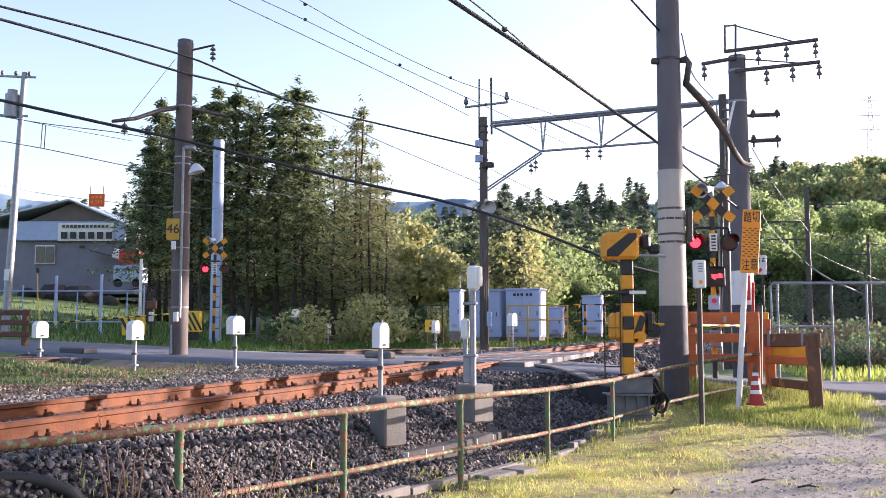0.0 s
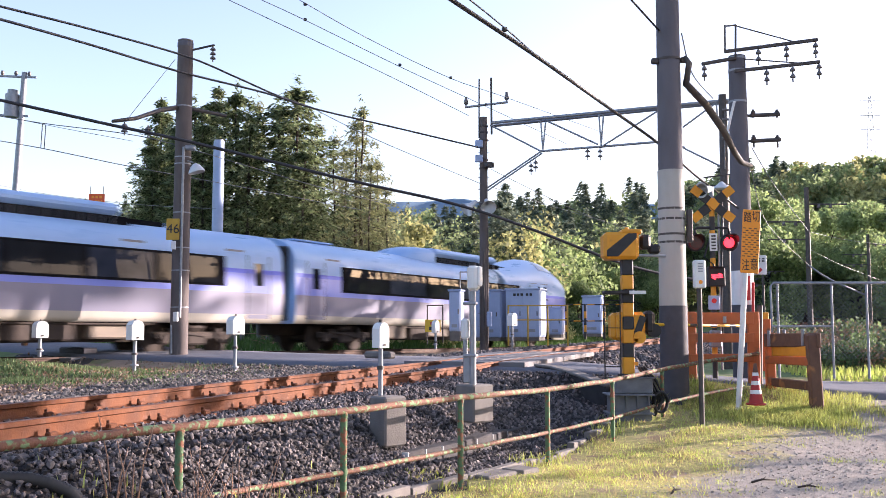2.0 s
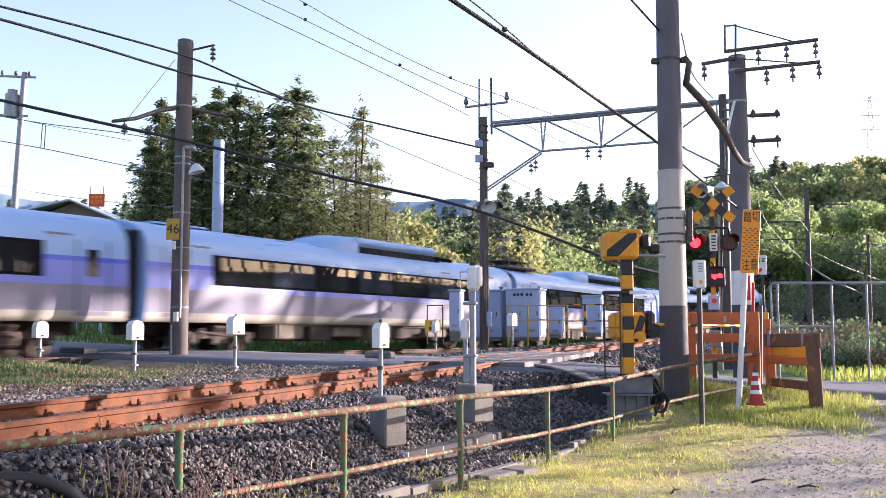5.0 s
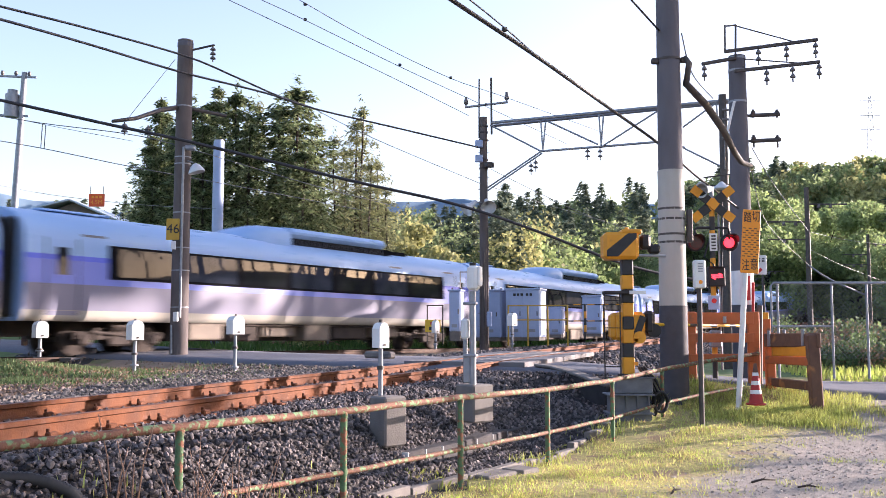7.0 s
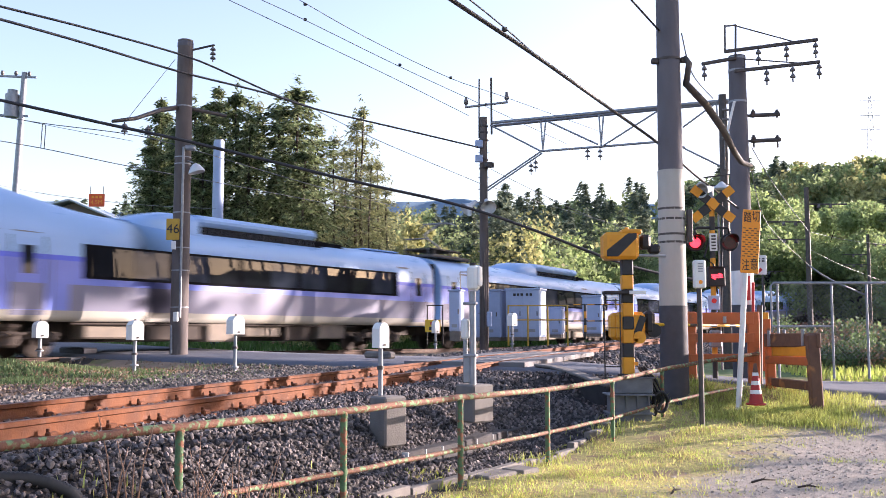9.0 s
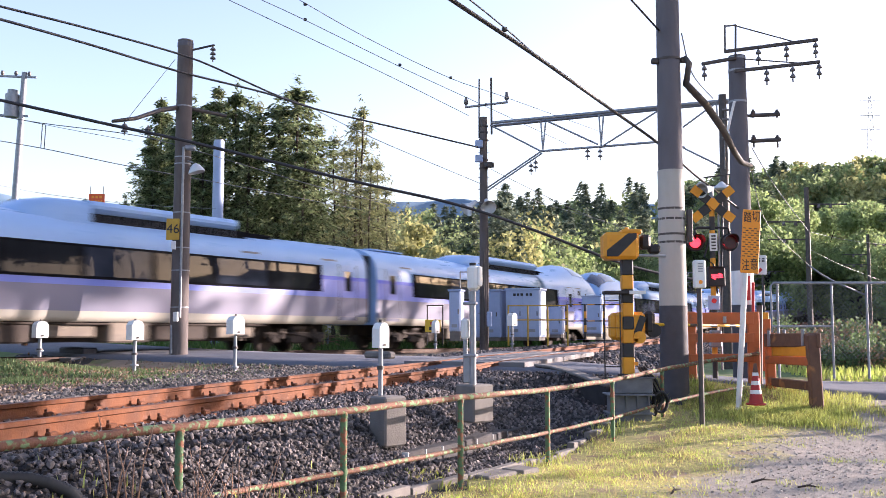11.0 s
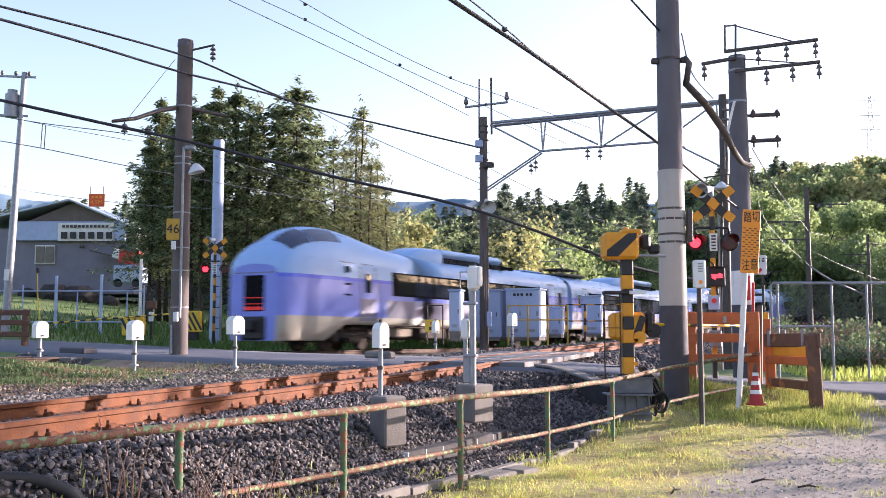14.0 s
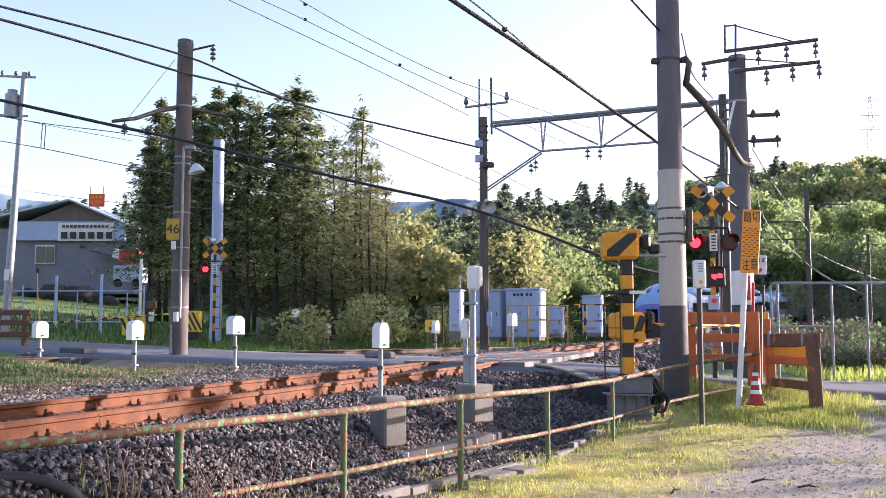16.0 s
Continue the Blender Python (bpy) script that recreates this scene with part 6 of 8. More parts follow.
def build_other_poles():
    p = thing("steel_pole", (-9.31, 39.00, 0.34), 0, "smooth blue-grey steel pole past the far track", "pole")
    part("shaft", Shape().rod((0, 0, -0.4), (0, 0, 8.004), 0.24, 0.22, 20), CABINET, p)
    part("cap", Shape().rod((0, 0, 8.004), (0, 0, 8.051), 0.2, n=20), STEEL, p)
    p = thing("utility_pole", (-17.44, 38.00, 0.84), 0, "slim grey utility pole with a transformer near its top", "utility pole", ry=2.2)
    part("shaft", Shape().rod((0, 0, -0.5), (0, 0, 10.151), 0.17, 0.11, 16), STEEL, p)
    part("transformer", Shape().rod((-0.42, 0, 8.281), (-0.42, 0, 9.214), 0.28, n=16).rod((-0.42, 0, 9.214), (-0.42, 0, 9.401), 0.2, n=16), STEEL, p, "grey pole transformer")
    part("crossarm", Shape().box((-0.3, 0, 9.963), (1.6, 0.08, 0.08), bev=0.01), STEEL, p)
    part("crossarm", Shape().box((-0.3, 0, 8.351), (1.2, 0.08, 0.08), bev=0.01), STEEL, p)
    for k in range(3):
        part("insulator", Shape().lathe((-0.9 + k * 0.55, 0, 9.987), (0, 0, 1), [(0, 0.04), (0.1, 0.08), (0.2, 0.05)], 8), INSULATOR, p)
    part("notice", Shape().box((-0.02, -0.2, 1.873), (0.2, 0.02, 0.45), bev=0.005), WHITE, p)
    for (x, y, z), top, r, lab in ((((15.43, 40.00, 0.50)), 6.552, 0.12, "slim steel pole with small crossarms behind the mesh fence"), (((27.85, 62.00, 1.35)), 6.712, 0.12, "distant slim steel pole by the far embankment"), (((25.28, 75.00, 1.51)), 5.520, 0.12, "distant slim steel pole by the railway")):
        p = thing("steel_pole", (x, y, z - 0.5), 0, lab, "pole", "slim poles behind the mesh fence")
        part("shaft", Shape().rod((0, 0, -0.5), (0, 0, top - z + 0.5), r, r * 0.8, 12), STEEL_DARK, p)
        for k in range(3):
            zz, sx = (top - z + 0.5) * (0.66 + 0.115 * k), (-1, -1, 1)[k]
            arm = part("crossarm", Shape().box((sx * 0.8, 0, zz), (1.8, 0.06, 0.06), bev=0.01), STEEL_DARK, p)
            for j in range(2):
                part("insulator", Shape().lathe((sx * (0.5 + 0.5 * j), 0, zz), (0, 0, 1), [(-0.16, 0.0), (-0.15, 0.09), (0.0, 0.05), (0.02, 0.0)], 8), INSULATOR, arm)


build_other_poles()


# ---- trackside detectors: a white head on a slim post ----
def detector(x, y, z_base, z_head, w, h, rz, label, thick=0.035):
    t = thing("crossing_detector", (x, y, z_base), rz, label, "detector", "white detector heads on posts")
    z = z_head - z_base
    part("post", Shape().rod((0, 0, -0.12), (0, 0, z), thick, n=12).rod((0, 0, 0.0), (0, 0, 0.03), thick * 2.2, n=12), STEEL, t)
    part("collar", Shape().rod((0, 0, z - 0.09 - h * 0.5), (0, 0, z - 0.05 - h * 0.5), thick * 1.6, n=12), STEEL_DARK, t)
    o = [(-w / 2, 0), (w / 2, 0), (w / 2, h * 0.75), (w * 0.32, h * 0.94), (0, h), (-w * 0.32, h * 0.94), (-w / 2, h * 0.75)]
    sh = Shape().plate(o, -w * 0.45, w * 0.45)
    head = part("head", sh, WHITE, t, "white weathered metal head")
    head.location.z = z
    part("door", Shape().box((w * 0.5 + 0.008, 0, h * 0.42), (0.014, w * 0.7, h * 0.66), bev=0.005), WHITE, head)
    part("lens_hood", Shape().box((0, w * 0.5 + 0.02, h * 0.5), (w * 0.5, 0.06, h * 0.3), bev=0.015), STEEL, head)
    part("latch", Shape().box((0, -w * 0.46, h * 0.12), (w * 0.2, 0.02, h * 0.08)), STEEL_DARK, head)
    part("lug", Shape().rod((0, 0, h), (0, 0, h + 0.03), 0.02, n=6), STEEL_DARK, head)
    return t


def build_detectors():
    for x, y, zb, zh, w, h, lab, th in (
            (-8.87, 21.00, 0.10, 0.397, 0.27, 0.37, "white detector head on a short post in the weeds", 0.04),
            (-5.65, 17.50, -0.08, 0.393, 0.24, 0.36, "bright white detector head on a slim white post", 0.035),
            (-3.70, 17.00, -0.10, 0.500, 0.24, 0.33, "white detector head on a rust-stained slim post", 0.03),
            (-0.64, 9.80, -0.10, 0.412, 0.13, 0.26, "grey-white detector head on a post on a concrete base", 0.025),
            (-0.21, 27.00, 0.13, 0.461, 0.17, 0.36, "small white detector head by the yellow notice", 0.035),
            (-6.19, 40.00, 0.38, 1.046, 0.25, 0.35, "small grey detector head past the far track", 0.04),
            (-4.71, 39.00, 0.07, 0.390, 0.2, 0.4, "small grey detector head past the far track", 0.04),
            (2.18, 30.00, 0.09, 0.673, 0.24, 0.4, "small brown-grey detector head beside the cabinets", 0.03)):
        detector(x, y, zb, zh, w, h, 46, lab, thick=th)
    t = thing("crossing_detector", (0.34, 11.50, -0.04), -19, "tall white detector head on a grey double post", "detector", "white detector heads on posts")
    part("post", Shape().rod((0.02, 0, -0.05), (0.02, 0, 1.099), 0.04, n=16), STEEL, t)
    part("side_post", Shape().rod((-0.075, 0, 0.1), (-0.075, 0, 0.527), 0.026, n=12).box((-0.05, 0, 0.15), (0.09, 0.05, 0.3), bev=0.01), STEEL, t)
    for z in (0.949, 0.324):
        part("clamp", Shape().box((-0.01, 0, z), (0.17, 0.1, 0.04), bev=0.012), STEEL, t)
    h = Shape().box((0.03, 0, 1.256), (0.13, 0.15, 0.3), bev=0.03)
    head = part("head", h, WHITE, t, "bright white metal head")
    part("side_cover", Shape().box((0.11, 0, 1.277), (0.04, 0.12, 0.24), bev=0.015), WHITE, head)
    part("cap", Shape().rod((0.02, 0, 1.386), (0.02, 0, 1.441), 0.04, n=10), RUBBER, head)
    part("small_head", Shape().box((-0.075, 0, 0.642), (0.09, 0.1, 0.25), bev=0.025), WHITE, t)
    # low yellow notice on a thin frame past the crossing
    t = thing("notice_board", (-0.27, 28.00, 0.12), -19, "small yellow notice with red and black bars on a dark frame", "sign")
    part("frame", Shape().rod((-0.2, 0, 0), (-0.2, 0, 1.15), 0.02, n=6).rod((0.28, 0, 0), (0.28, 0, 1.15), 0.02, n=6).rod((-0.22, 0, 1.15), (0.3, 0, 1.15), 0.02, n=6), IRON, t)
    part("plate", Shape().box((-0.02, -0.03, 0.55), (0.48, 0.02, 0.36), bev=0.004), YELLOW_PALE, t)
    part("lettering_bar", Shape().box((0.05, -0.045, 0.62), (0.28, 0.01, 0.08)), RED, t)
    part("lettering_bar", Shape().box((0.02, -0.045, 0.47), (0.3, 0.01, 0.1)), BLACK, t)


build_detectors()


# ---- equipment cabinets between the tracks ----
def cabinet(at, w, d, h, label, doors=1, plinth=0.12):
    t = thing("equipment_cabinet", at, -19.3, label, "cabinet", "trackside equipment cabinets")
    part("plinth", Shape().box((0, 0, plinth / 2), (w * 0.96, d * 0.96, plinth), bev=0.01), CONCRETE, t)
    part("body", Shape().box((0, 0, plinth + h / 2), (w, d, h), bev=0.015), CABINET, t)
    part("roof", Shape().box((0, 0, plinth + h + 0.03), (w + 0.08, d + 0.08, 0.06), bev=0.015), CABINET, t)
    for i in range(doors):
        dw = w / doors
        x = -w / 2 + dw * (i + 0.5)
        door = part("door", Shape().box((x, -d / 2 - 0.012, plinth + h / 2), (dw - 0.04, 0.022, h - 0.08), bev=0.006), CABINET, t)
        part("handle", Shape().box((x + dw * 0.36, -d / 2 - 0.035, plinth + h * 0.5), (0.03, 0.03, 0.16), bev=0.008), STEEL_DARK, door)
        part("vent", Shape().box((x, -d / 2 - 0.027, plinth + h * 0.14), (dw * 0.5, 0.012, 0.1)), STEEL, door)
    part("side_door", Shape().box((w / 2 + 0.012, 0, plinth + h / 2), (0.022, d - 0.1, h - 0.1), bev=0.006), CABINET, t)
    for k in (-0.4, 0.4):
        part("lifting_eye", Shape().rod((k * w, 0, plinth + h + 0.05), (k * w, 0, plinth + h + 0.12), 0.025, n=8), STEEL_DARK, t)
    return t


def build_cabinets():
    c = cabinet((2.89, 33.20, 0.17), 1.2, 0.9, 1.62, "pale blue-grey double-door equipment cabinet with black lettering", 2)
    for i in range(5):
        part("lettering_bar", Shape().box((-0.28 + i * 0.13 + (0.06 if i > 2 else 0), -0.475, 1.58), (0.09, 0.006, 0.09)), BLACK, c)
    cabinet((1.67, 33.60, 0.16), 1.0, 0.9, 1.6, "pale grey equipment cabinet with one plain door", 1)
    cabinet((0.43, 30.00, 0.20), 0.36, 0.4, 1.25, "slim pale grey equipment cabinet on a dark stand", 1, 0.3)
    cabinet((5.99, 38.00, 0.26), 0.75, 0.6, 1.45, "pale lilac-grey equipment cabinet behind a striped guard rail", 1)
    cabinet((4.17, 35.00, 0.25), 0.45, 0.5, 0.95, "small olive-grey equipment cabinet behind the guard rail", 1)
    cabinet((3.46, 34.20, 0.22), 0.2, 0.5, 1.0, "narrow white equipment cabinet", 1)
    # guard rails round the cabinets
    f = thing("guard_rail", (2.16, 31.50, 0.12), -8, "yellow and black guard rail round the cabinets", "guard rail")
    ln = 1.941
    for z in (0.75, 1.22):
        part("rail", Shape().rod((0, 0, z), (ln, 0, z), 0.024, n=6), PLATE, f)
    for k in range(4):
        part("post", Shape().rod((ln * k / 3, 0, -0.1), (ln * k / 3, 0, 1.24), 0.028, n=6), PLATE, f)
    f = thing("guard_rail", (4.54, 35.00, 0.21), -8, "black and yellow striped guard rail round the lilac cabinet", "guard rail")
    ln = 2.034
    for z in (0.65, 1.25):
        for k in range(8):
            part("rail_stripe", Shape().rod((ln * k / 8, 0, z), (ln * (k + 1) / 8, 0, z), 0.024, n=6), YELLOW if k % 2 else BLACK, f)
    for k in range(4):
        for j in range(5):
            part("post_stripe", Shape().rod((ln * k / 3, 0, j * 0.25), (ln * k / 3, 0, j * 0.25 + 0.25), 0.05 if k in (0, 1, 2) else 0.03, n=6), YELLOW if j % 2 else BLACK, f)
    # ladder-like frame beside the slim cabinet
    f = thing("ladder_stand", (0.59, 31.00, 0.18), 0, "narrow blue-grey steel frame behind the slim cabinet", "frame")
    part("leg", Shape().rod((0, 0, 0), (-0.03, 0, 2.25), 0.022, n=6), STEEL, f)
    part("leg", Shape().rod((0.35, 0, 0), (0.22, 0, 2.25), 0.022, n=6), STEEL, f)
    part("bar", Shape().rod((-0.03, 0, 2.25), (0.3, 0, 2.25), 0.022, n=6), STEEL, f)


build_cabinets()


# ---- gate machine ----
def slanted(sh, w, h, y, mi):
    """A broad slanting stripe on a face w by h."""
    return sh.add([(-w / 2, y, 0.02), (-w * 0.12, y, 0.02), (w / 2, y, h * 0.8), (w / 2, y, h), (w * 0.22, y, h), (-w / 2, y, h * 0.3)], [(0, 1, 2, 3, 4, 5)], mi)


def build_gate_machine():
    g = thing("gate_machine", (2.71, 14.00, -0.06), 0, "black and yellow striped crossing gate post with two yellow boxes", "crossing gate")
    n, z0, z1 = 8, 0.0, 1.690
    edges = [0, 0.246, 0.452, 0.651, 0.841, 1.040, 1.240, 1.448, z1]
    for i in range(8):
        part("band", Shape().box((0, 0, (edges[i] + edges[i + 1]) / 2), (0.165, 0.165, edges[i + 1] - edges[i]), bev=0.012), BLACK if i % 2 else YELLOW, g)
    part("foot", Shape().box((0, 0, -0.02), (0.26, 0.24, 0.05), bev=0.01), IRON, g)
    head = part("head_box", Shape().box((-0.1, 0, 1.875), (0.52, 0.36, 0.4), bev=0.05), YELLOW, g, "yellow machine box with a black slanting stripe")
    st = part("stripe", slanted(Shape(), 0.44, 0.36, 0, 0), BLACK, head)
    st.location = (-0.1, -0.184, 1.875 - 0.18)
    part("lid", Shape().box((0.06, 0, 2.085), (0.3, 0.3, 0.07), bev=0.02).rod((0.0, -0.05, 2.110), (0.0, -0.05, 2.152), 0.03, n=8), YELLOW, head)
    part("counterweight", Shape().box((0.28, 0.05, 1.942), (0.16, 0.2, 0.22), bev=0.04).box((0.42, 0.05, 1.841), (0.18, 0.12, 0.14), bev=0.03), IRON, g, "black cast counterweight arm")
    part("drive_shaft", Shape().rod((0.1, -0.06, 1.741), (0.6, 0.1, 1.741), 0.022, n=8), STEEL, g)
    low = part("lower_box", Shape().box((0.05, 0.12, 0.700), (0.42, 0.34, 0.42), bev=0.05).box((-0.13, 0.2, 0.700), (0.2, 0.3, 0.4), bev=0.05), YELLOW, g, "yellow lower drive box")
    part("lower_stripe", Shape().box((0.16, -0.055, 0.675), (0.1, 0.012, 0.36), Matrix.Rotation(radians(20), 3, "Y")), BLACK, low)
    part("drum", Shape().rod((0.16, -0.1, 0.535), (0.16, 0.25, 0.535), 0.09, n=16), YELLOW, g)
    part("gear", Shape().box((0.33, 0.1, 0.758), (0.16, 0.24, 0.34), bev=0.05).rod((0.4, 0, 0.634), (0.4, 0.2, 0.634), 0.1, n=12), IRON, g)
    part("red_plate", Shape().box((0.1, -0.09, 0.494), (0.06, 0.02, 0.05)).box((0.1, -0.09, 0.156), (0.06, 0.02, 0.05)), ORANGE_SIGN, g)
    part("tray", Shape().box((-0.13, -0.06, 1.190), (0.46, 0.22, 0.05), bev=0.01), IRON, g)
    part("tray_label", Shape().box((0.12, -0.18, 1.190), (0.24, 0.012, 0.05), bev=0.003), WHITE, g)
    fr = Shape()
    for x in (-0.355, -0.125):
        fr.rod((x, -0.1, -0.12), (x, -0.1, 1.190), 0.009, n=6)
    for z in (0.115, 0.675, 1.073):
        fr.rod((-0.355, -0.1, z), (-0.125, -0.1, z), 0.007, n=6)
    part("wire_stand", fr, IRON, g)
    base = Shape().box((0.06, 0.05, -0.16), (0.54, 0.36, 0.24), bev=0.015).box((0.06, 0.05, -0.05), (0.6, 0.42, 0.02), bev=0.006)
    base.box((0.0, 0.02, -0.29), (0.68, 0.5, 0.025), bev=0.008).box((0.0, 0.04, -0.43), (0.56, 0.38, 0.26), bev=0.012).box((0.0, 0.03, -0.56), (0.66, 0.48, 0.03), bev=0.008)
    for k in range(4):
        x = -0.24 + 0.16 * k
        base.add([(x, -0.15, -0.3), (x, -0.23, -0.3), (x, -0.15, -0.5), (x + 0.02, -0.15, -0.3), (x + 0.02, -0.23, -0.3), (x + 0.02, -0.15, -0.5)], [(0, 1, 2), (3, 5, 4), (0, 3, 4, 1), (1, 4, 5, 2), (0, 2, 5, 3)], 0)
    base.box((0.0, 0.05, -0.72), (0.6, 0.42, 0.3))
    b = part("base_frame", base, CAST, g, "grey ribbed cast base frame")
    for k in range(3):
        part("hose", Shape().tube([(0.15 + 0.04 * k, 0.0, 0.1), (0.3 + 0.05 * k, -0.05, -0.1), (0.42 + 0.04 * k, -0.05, -0.35), (0.36, -0.05, -0.6)], 0.022, 8), RUBBER, b)
    part("cable_coil", Shape().tube([(0.46 + 0.1 * math.cos(i * 0.45), -0.1 + 0.004 * i, -0.4 + 0.15 * math.sin(i * 0.45)) for i in range(40)], 0.018, 6), RUBBER, b)


build_gate_machine()


# ---- crossing signal with two red lamps ----
LENS_COVERS = []       # (part, its place on its thing, lit in the first half of the beat)


def build_signal(at, rz, s, dark_back, label):
    t = thing("crossing_signal", at, rz, label, "crossing signal", "signals of the level crossing")
    h = 3.05 * s
    for i in range(12):
        part("post_band", Shape().rod((0, 0, h * i / 12 - (0.3 if i == 0 else 0)), (0, 0, h * (i + 1) / 12), 0.05 * s, n=14), YELLOW if i % 2 else BLACK, t)
    part("post_top", Shape().rod((0, 0, h), (0, 0, h + 0.3 * s), 0.04 * s, n=12), STEEL, t)
    zc = 3.02 * s
    for a in (38, -38):
        rot = Matrix.Rotation(radians(a), 3, "Y")
        cross = part("crossbuck_board", Shape().box((0, -0.06 * s - (0.02 if a > 0 else 0), zc), (0.94 * s, 0.016, 0.165 * s), rot, 0.004), BLACK, t, "striped black and yellow crossbuck board")
        for k in (-2, 0, 2):
            part("stripe", Shape().box(Vector((0, -0.072 * s - (0.021 if a > 0 else 0), zc)) + rot @ Vector((k * 0.188 * s, 0, 0)), (0.188 * s, 0.012, 0.158 * s), rot), YELLOW, cross)
    part("bell_horn", Shape().lathe((-0.05 * s, -0.02, zc + 0.28 * s), (-0.75, -0.6, -0.15), [(-0.05, 0), (-0.05, 0.06 * s), (0.1, 0.07 * s), (0.24 * s, 0.15 * s), (0.22 * s, 0.12 * s)], 14), LAMP_WHITE, t)
    zl = 2.32 * s
    part("lamp_arm", Shape().tube([(-0.31 * s, 0, zl + 0.06 * s), (-0.31 * s, 0, zl + 0.24 * s), (-0.27 * s, 0, zl + 0.27 * s), (0.27 * s, 0, zl + 0.27 * s), (0.31 * s, 0, zl + 0.24 * s), (0.31 * s, 0, zl + 0.06 * s)], 0.025 * s, 8), IRON, t)
    for sx in (-1, 1):
        x = sx * 0.31 * s
        lamp = part("lamp", Shape().lathe((x, 0.08 * s, zl), (0, -1, 0), [(0, 0), (0, 0.13 * s), (0.06 * s, 0.165 * s), (0.1 * s, 0.165 * s), (0.1 * s, 0.13 * s)], 20), IRON, t, "black lamp housing")
        hood = Shape()
        n = 14
        vs = [(x + math.cos(math.pi * k / n) * 0.14 * s, -0.02 * s - d * (0.5 + 0.5 * math.sin(math.pi * k / n)), zl + math.sin(math.pi * k / n) * 0.14 * s) for d in (0, 0.24 * s) for k in range(n + 1)]
        hood.add(vs, [(k, k + 1, n + 2 + k, n + 1 + k) for k in range(n)], 0, True)
        part("hood", hood, IRON, lamp)
        part("lens", Shape().lathe((x, -0.0, zl), (0, -1, 0), [(-0.02, 0), (-0.02, 0.1 * s), (0.0, 0.095 * s), (0.015 * s, 0.055 * s), (0.02 * s, 0.0)], 20), GLOW, lamp, "red lamp lens")
        # added disc: hides the ever-glowing lens while the lamp is off
        disc = Shape().rod((0, 0.004, -0.122 * s), (0, -0.004, -0.122 * s), 0.122 * s, n=20)
        flap = part("shutter", disc, RED_DARK, t, "dark red disc added to cover the lens while unlit")
        LENS_COVERS.append((flap, (x, -0.035 * s, zl + 0.122 * s), sx < 0))
    part("plate", Shape().box((0, -0.065, zl), (0.14 * s, 0.012, 0.32 * s), bev=0.003), WHITE, t)
    for k in range(5):
        part("lettering_bar", Shape().box((0, -0.075, zl - 0.12 * s + k * 0.058 * s), (0.08 * s, 0.008, 0.03 * s)), STEEL_DARK, t)
    return t


def build_near_signal():
    t = build_signal((4.84, 17.00, -0.13), 0, 0.98, False, "striped crossing signal with crossbuck, two red lamps and arrow display")
    box = part("arrow_display", Shape().box((0.02, -0.1, 1.648), (0.3, 0.14, 0.34), bev=0.015), IRON, t, "black display with glowing red arrows")
    def arrow(z, sgn):
        return [(-0.1 * sgn, z - 0.012), (0.03 * sgn, z - 0.012), (0.03 * sgn, z - 0.045), (0.11 * sgn, z), (0.03 * sgn, z + 0.045), (0.03 * sgn, z + 0.012), (-0.1 * sgn, z + 0.012)]
    zz = 1.648
    for z, sgn in ((zz + 0.03, 1), (zz - 0.01, -1)):
        a = part("arrow", Shape().plate(arrow(z, sgn), -0.185, -0.175), GLOW, box, "glowing red arrow")
        a.location.x = 0.02
    part("sun_visor", Shape().box((0.02, -0.2, 1.820), (0.32, 0.14, 0.012)), IRON, box)
    pl = part("notice", Shape().box((-0.02, -0.08, 1.193), (0.2, 0.014, 0.25), bev=0.004), CABINET, t)
    part("button", Shape().rod((-0.02, -0.088, 1.224), (-0.02, -0.1, 1.224), 0.045, n=14), RED, pl, "red emergency button")
    part("cable", Shape().tube([(0.19, 0.00, 3.14), (0.18, 0.00, 2.37), (0.14, 0.00, 1.56), (0.14, 0.00, 0.55)], 0.02, 6).tube([(-0.02, 0.00, 2.42), (-0.18, -0.10, 2.01), (-0.02, -0.10, 1.87), (0.07, 0.00, 1.35)], 0.015, 6), CABLE, t)
    part("junction_box", Shape().box((0.0, -0.06, 0.550), (0.2, 0.14, 0.3), bev=0.02).rod((0.12, 0, 0), (0.12, 0, 3.138), 0.02, n=8), STEEL, t)
    # far side of the crossing
    f = build_signal((-8.78, 36.50, 0.19), 8, 1.15, True, "striped crossing signal with faded crossbuck on the far side")
    part("side_post", Shape().rod((0.24, 0, 0), (0.24, 0, 3.5), 0.045, n=10), STEEL, f)
    for k in range(7):
        part("rung", Shape().rod((0, 0, 0.4 + k * 0.4), (0.22, 0, 0.4 + k * 0.4), 0.015, n=6), IRON, f)


build_near_signal()


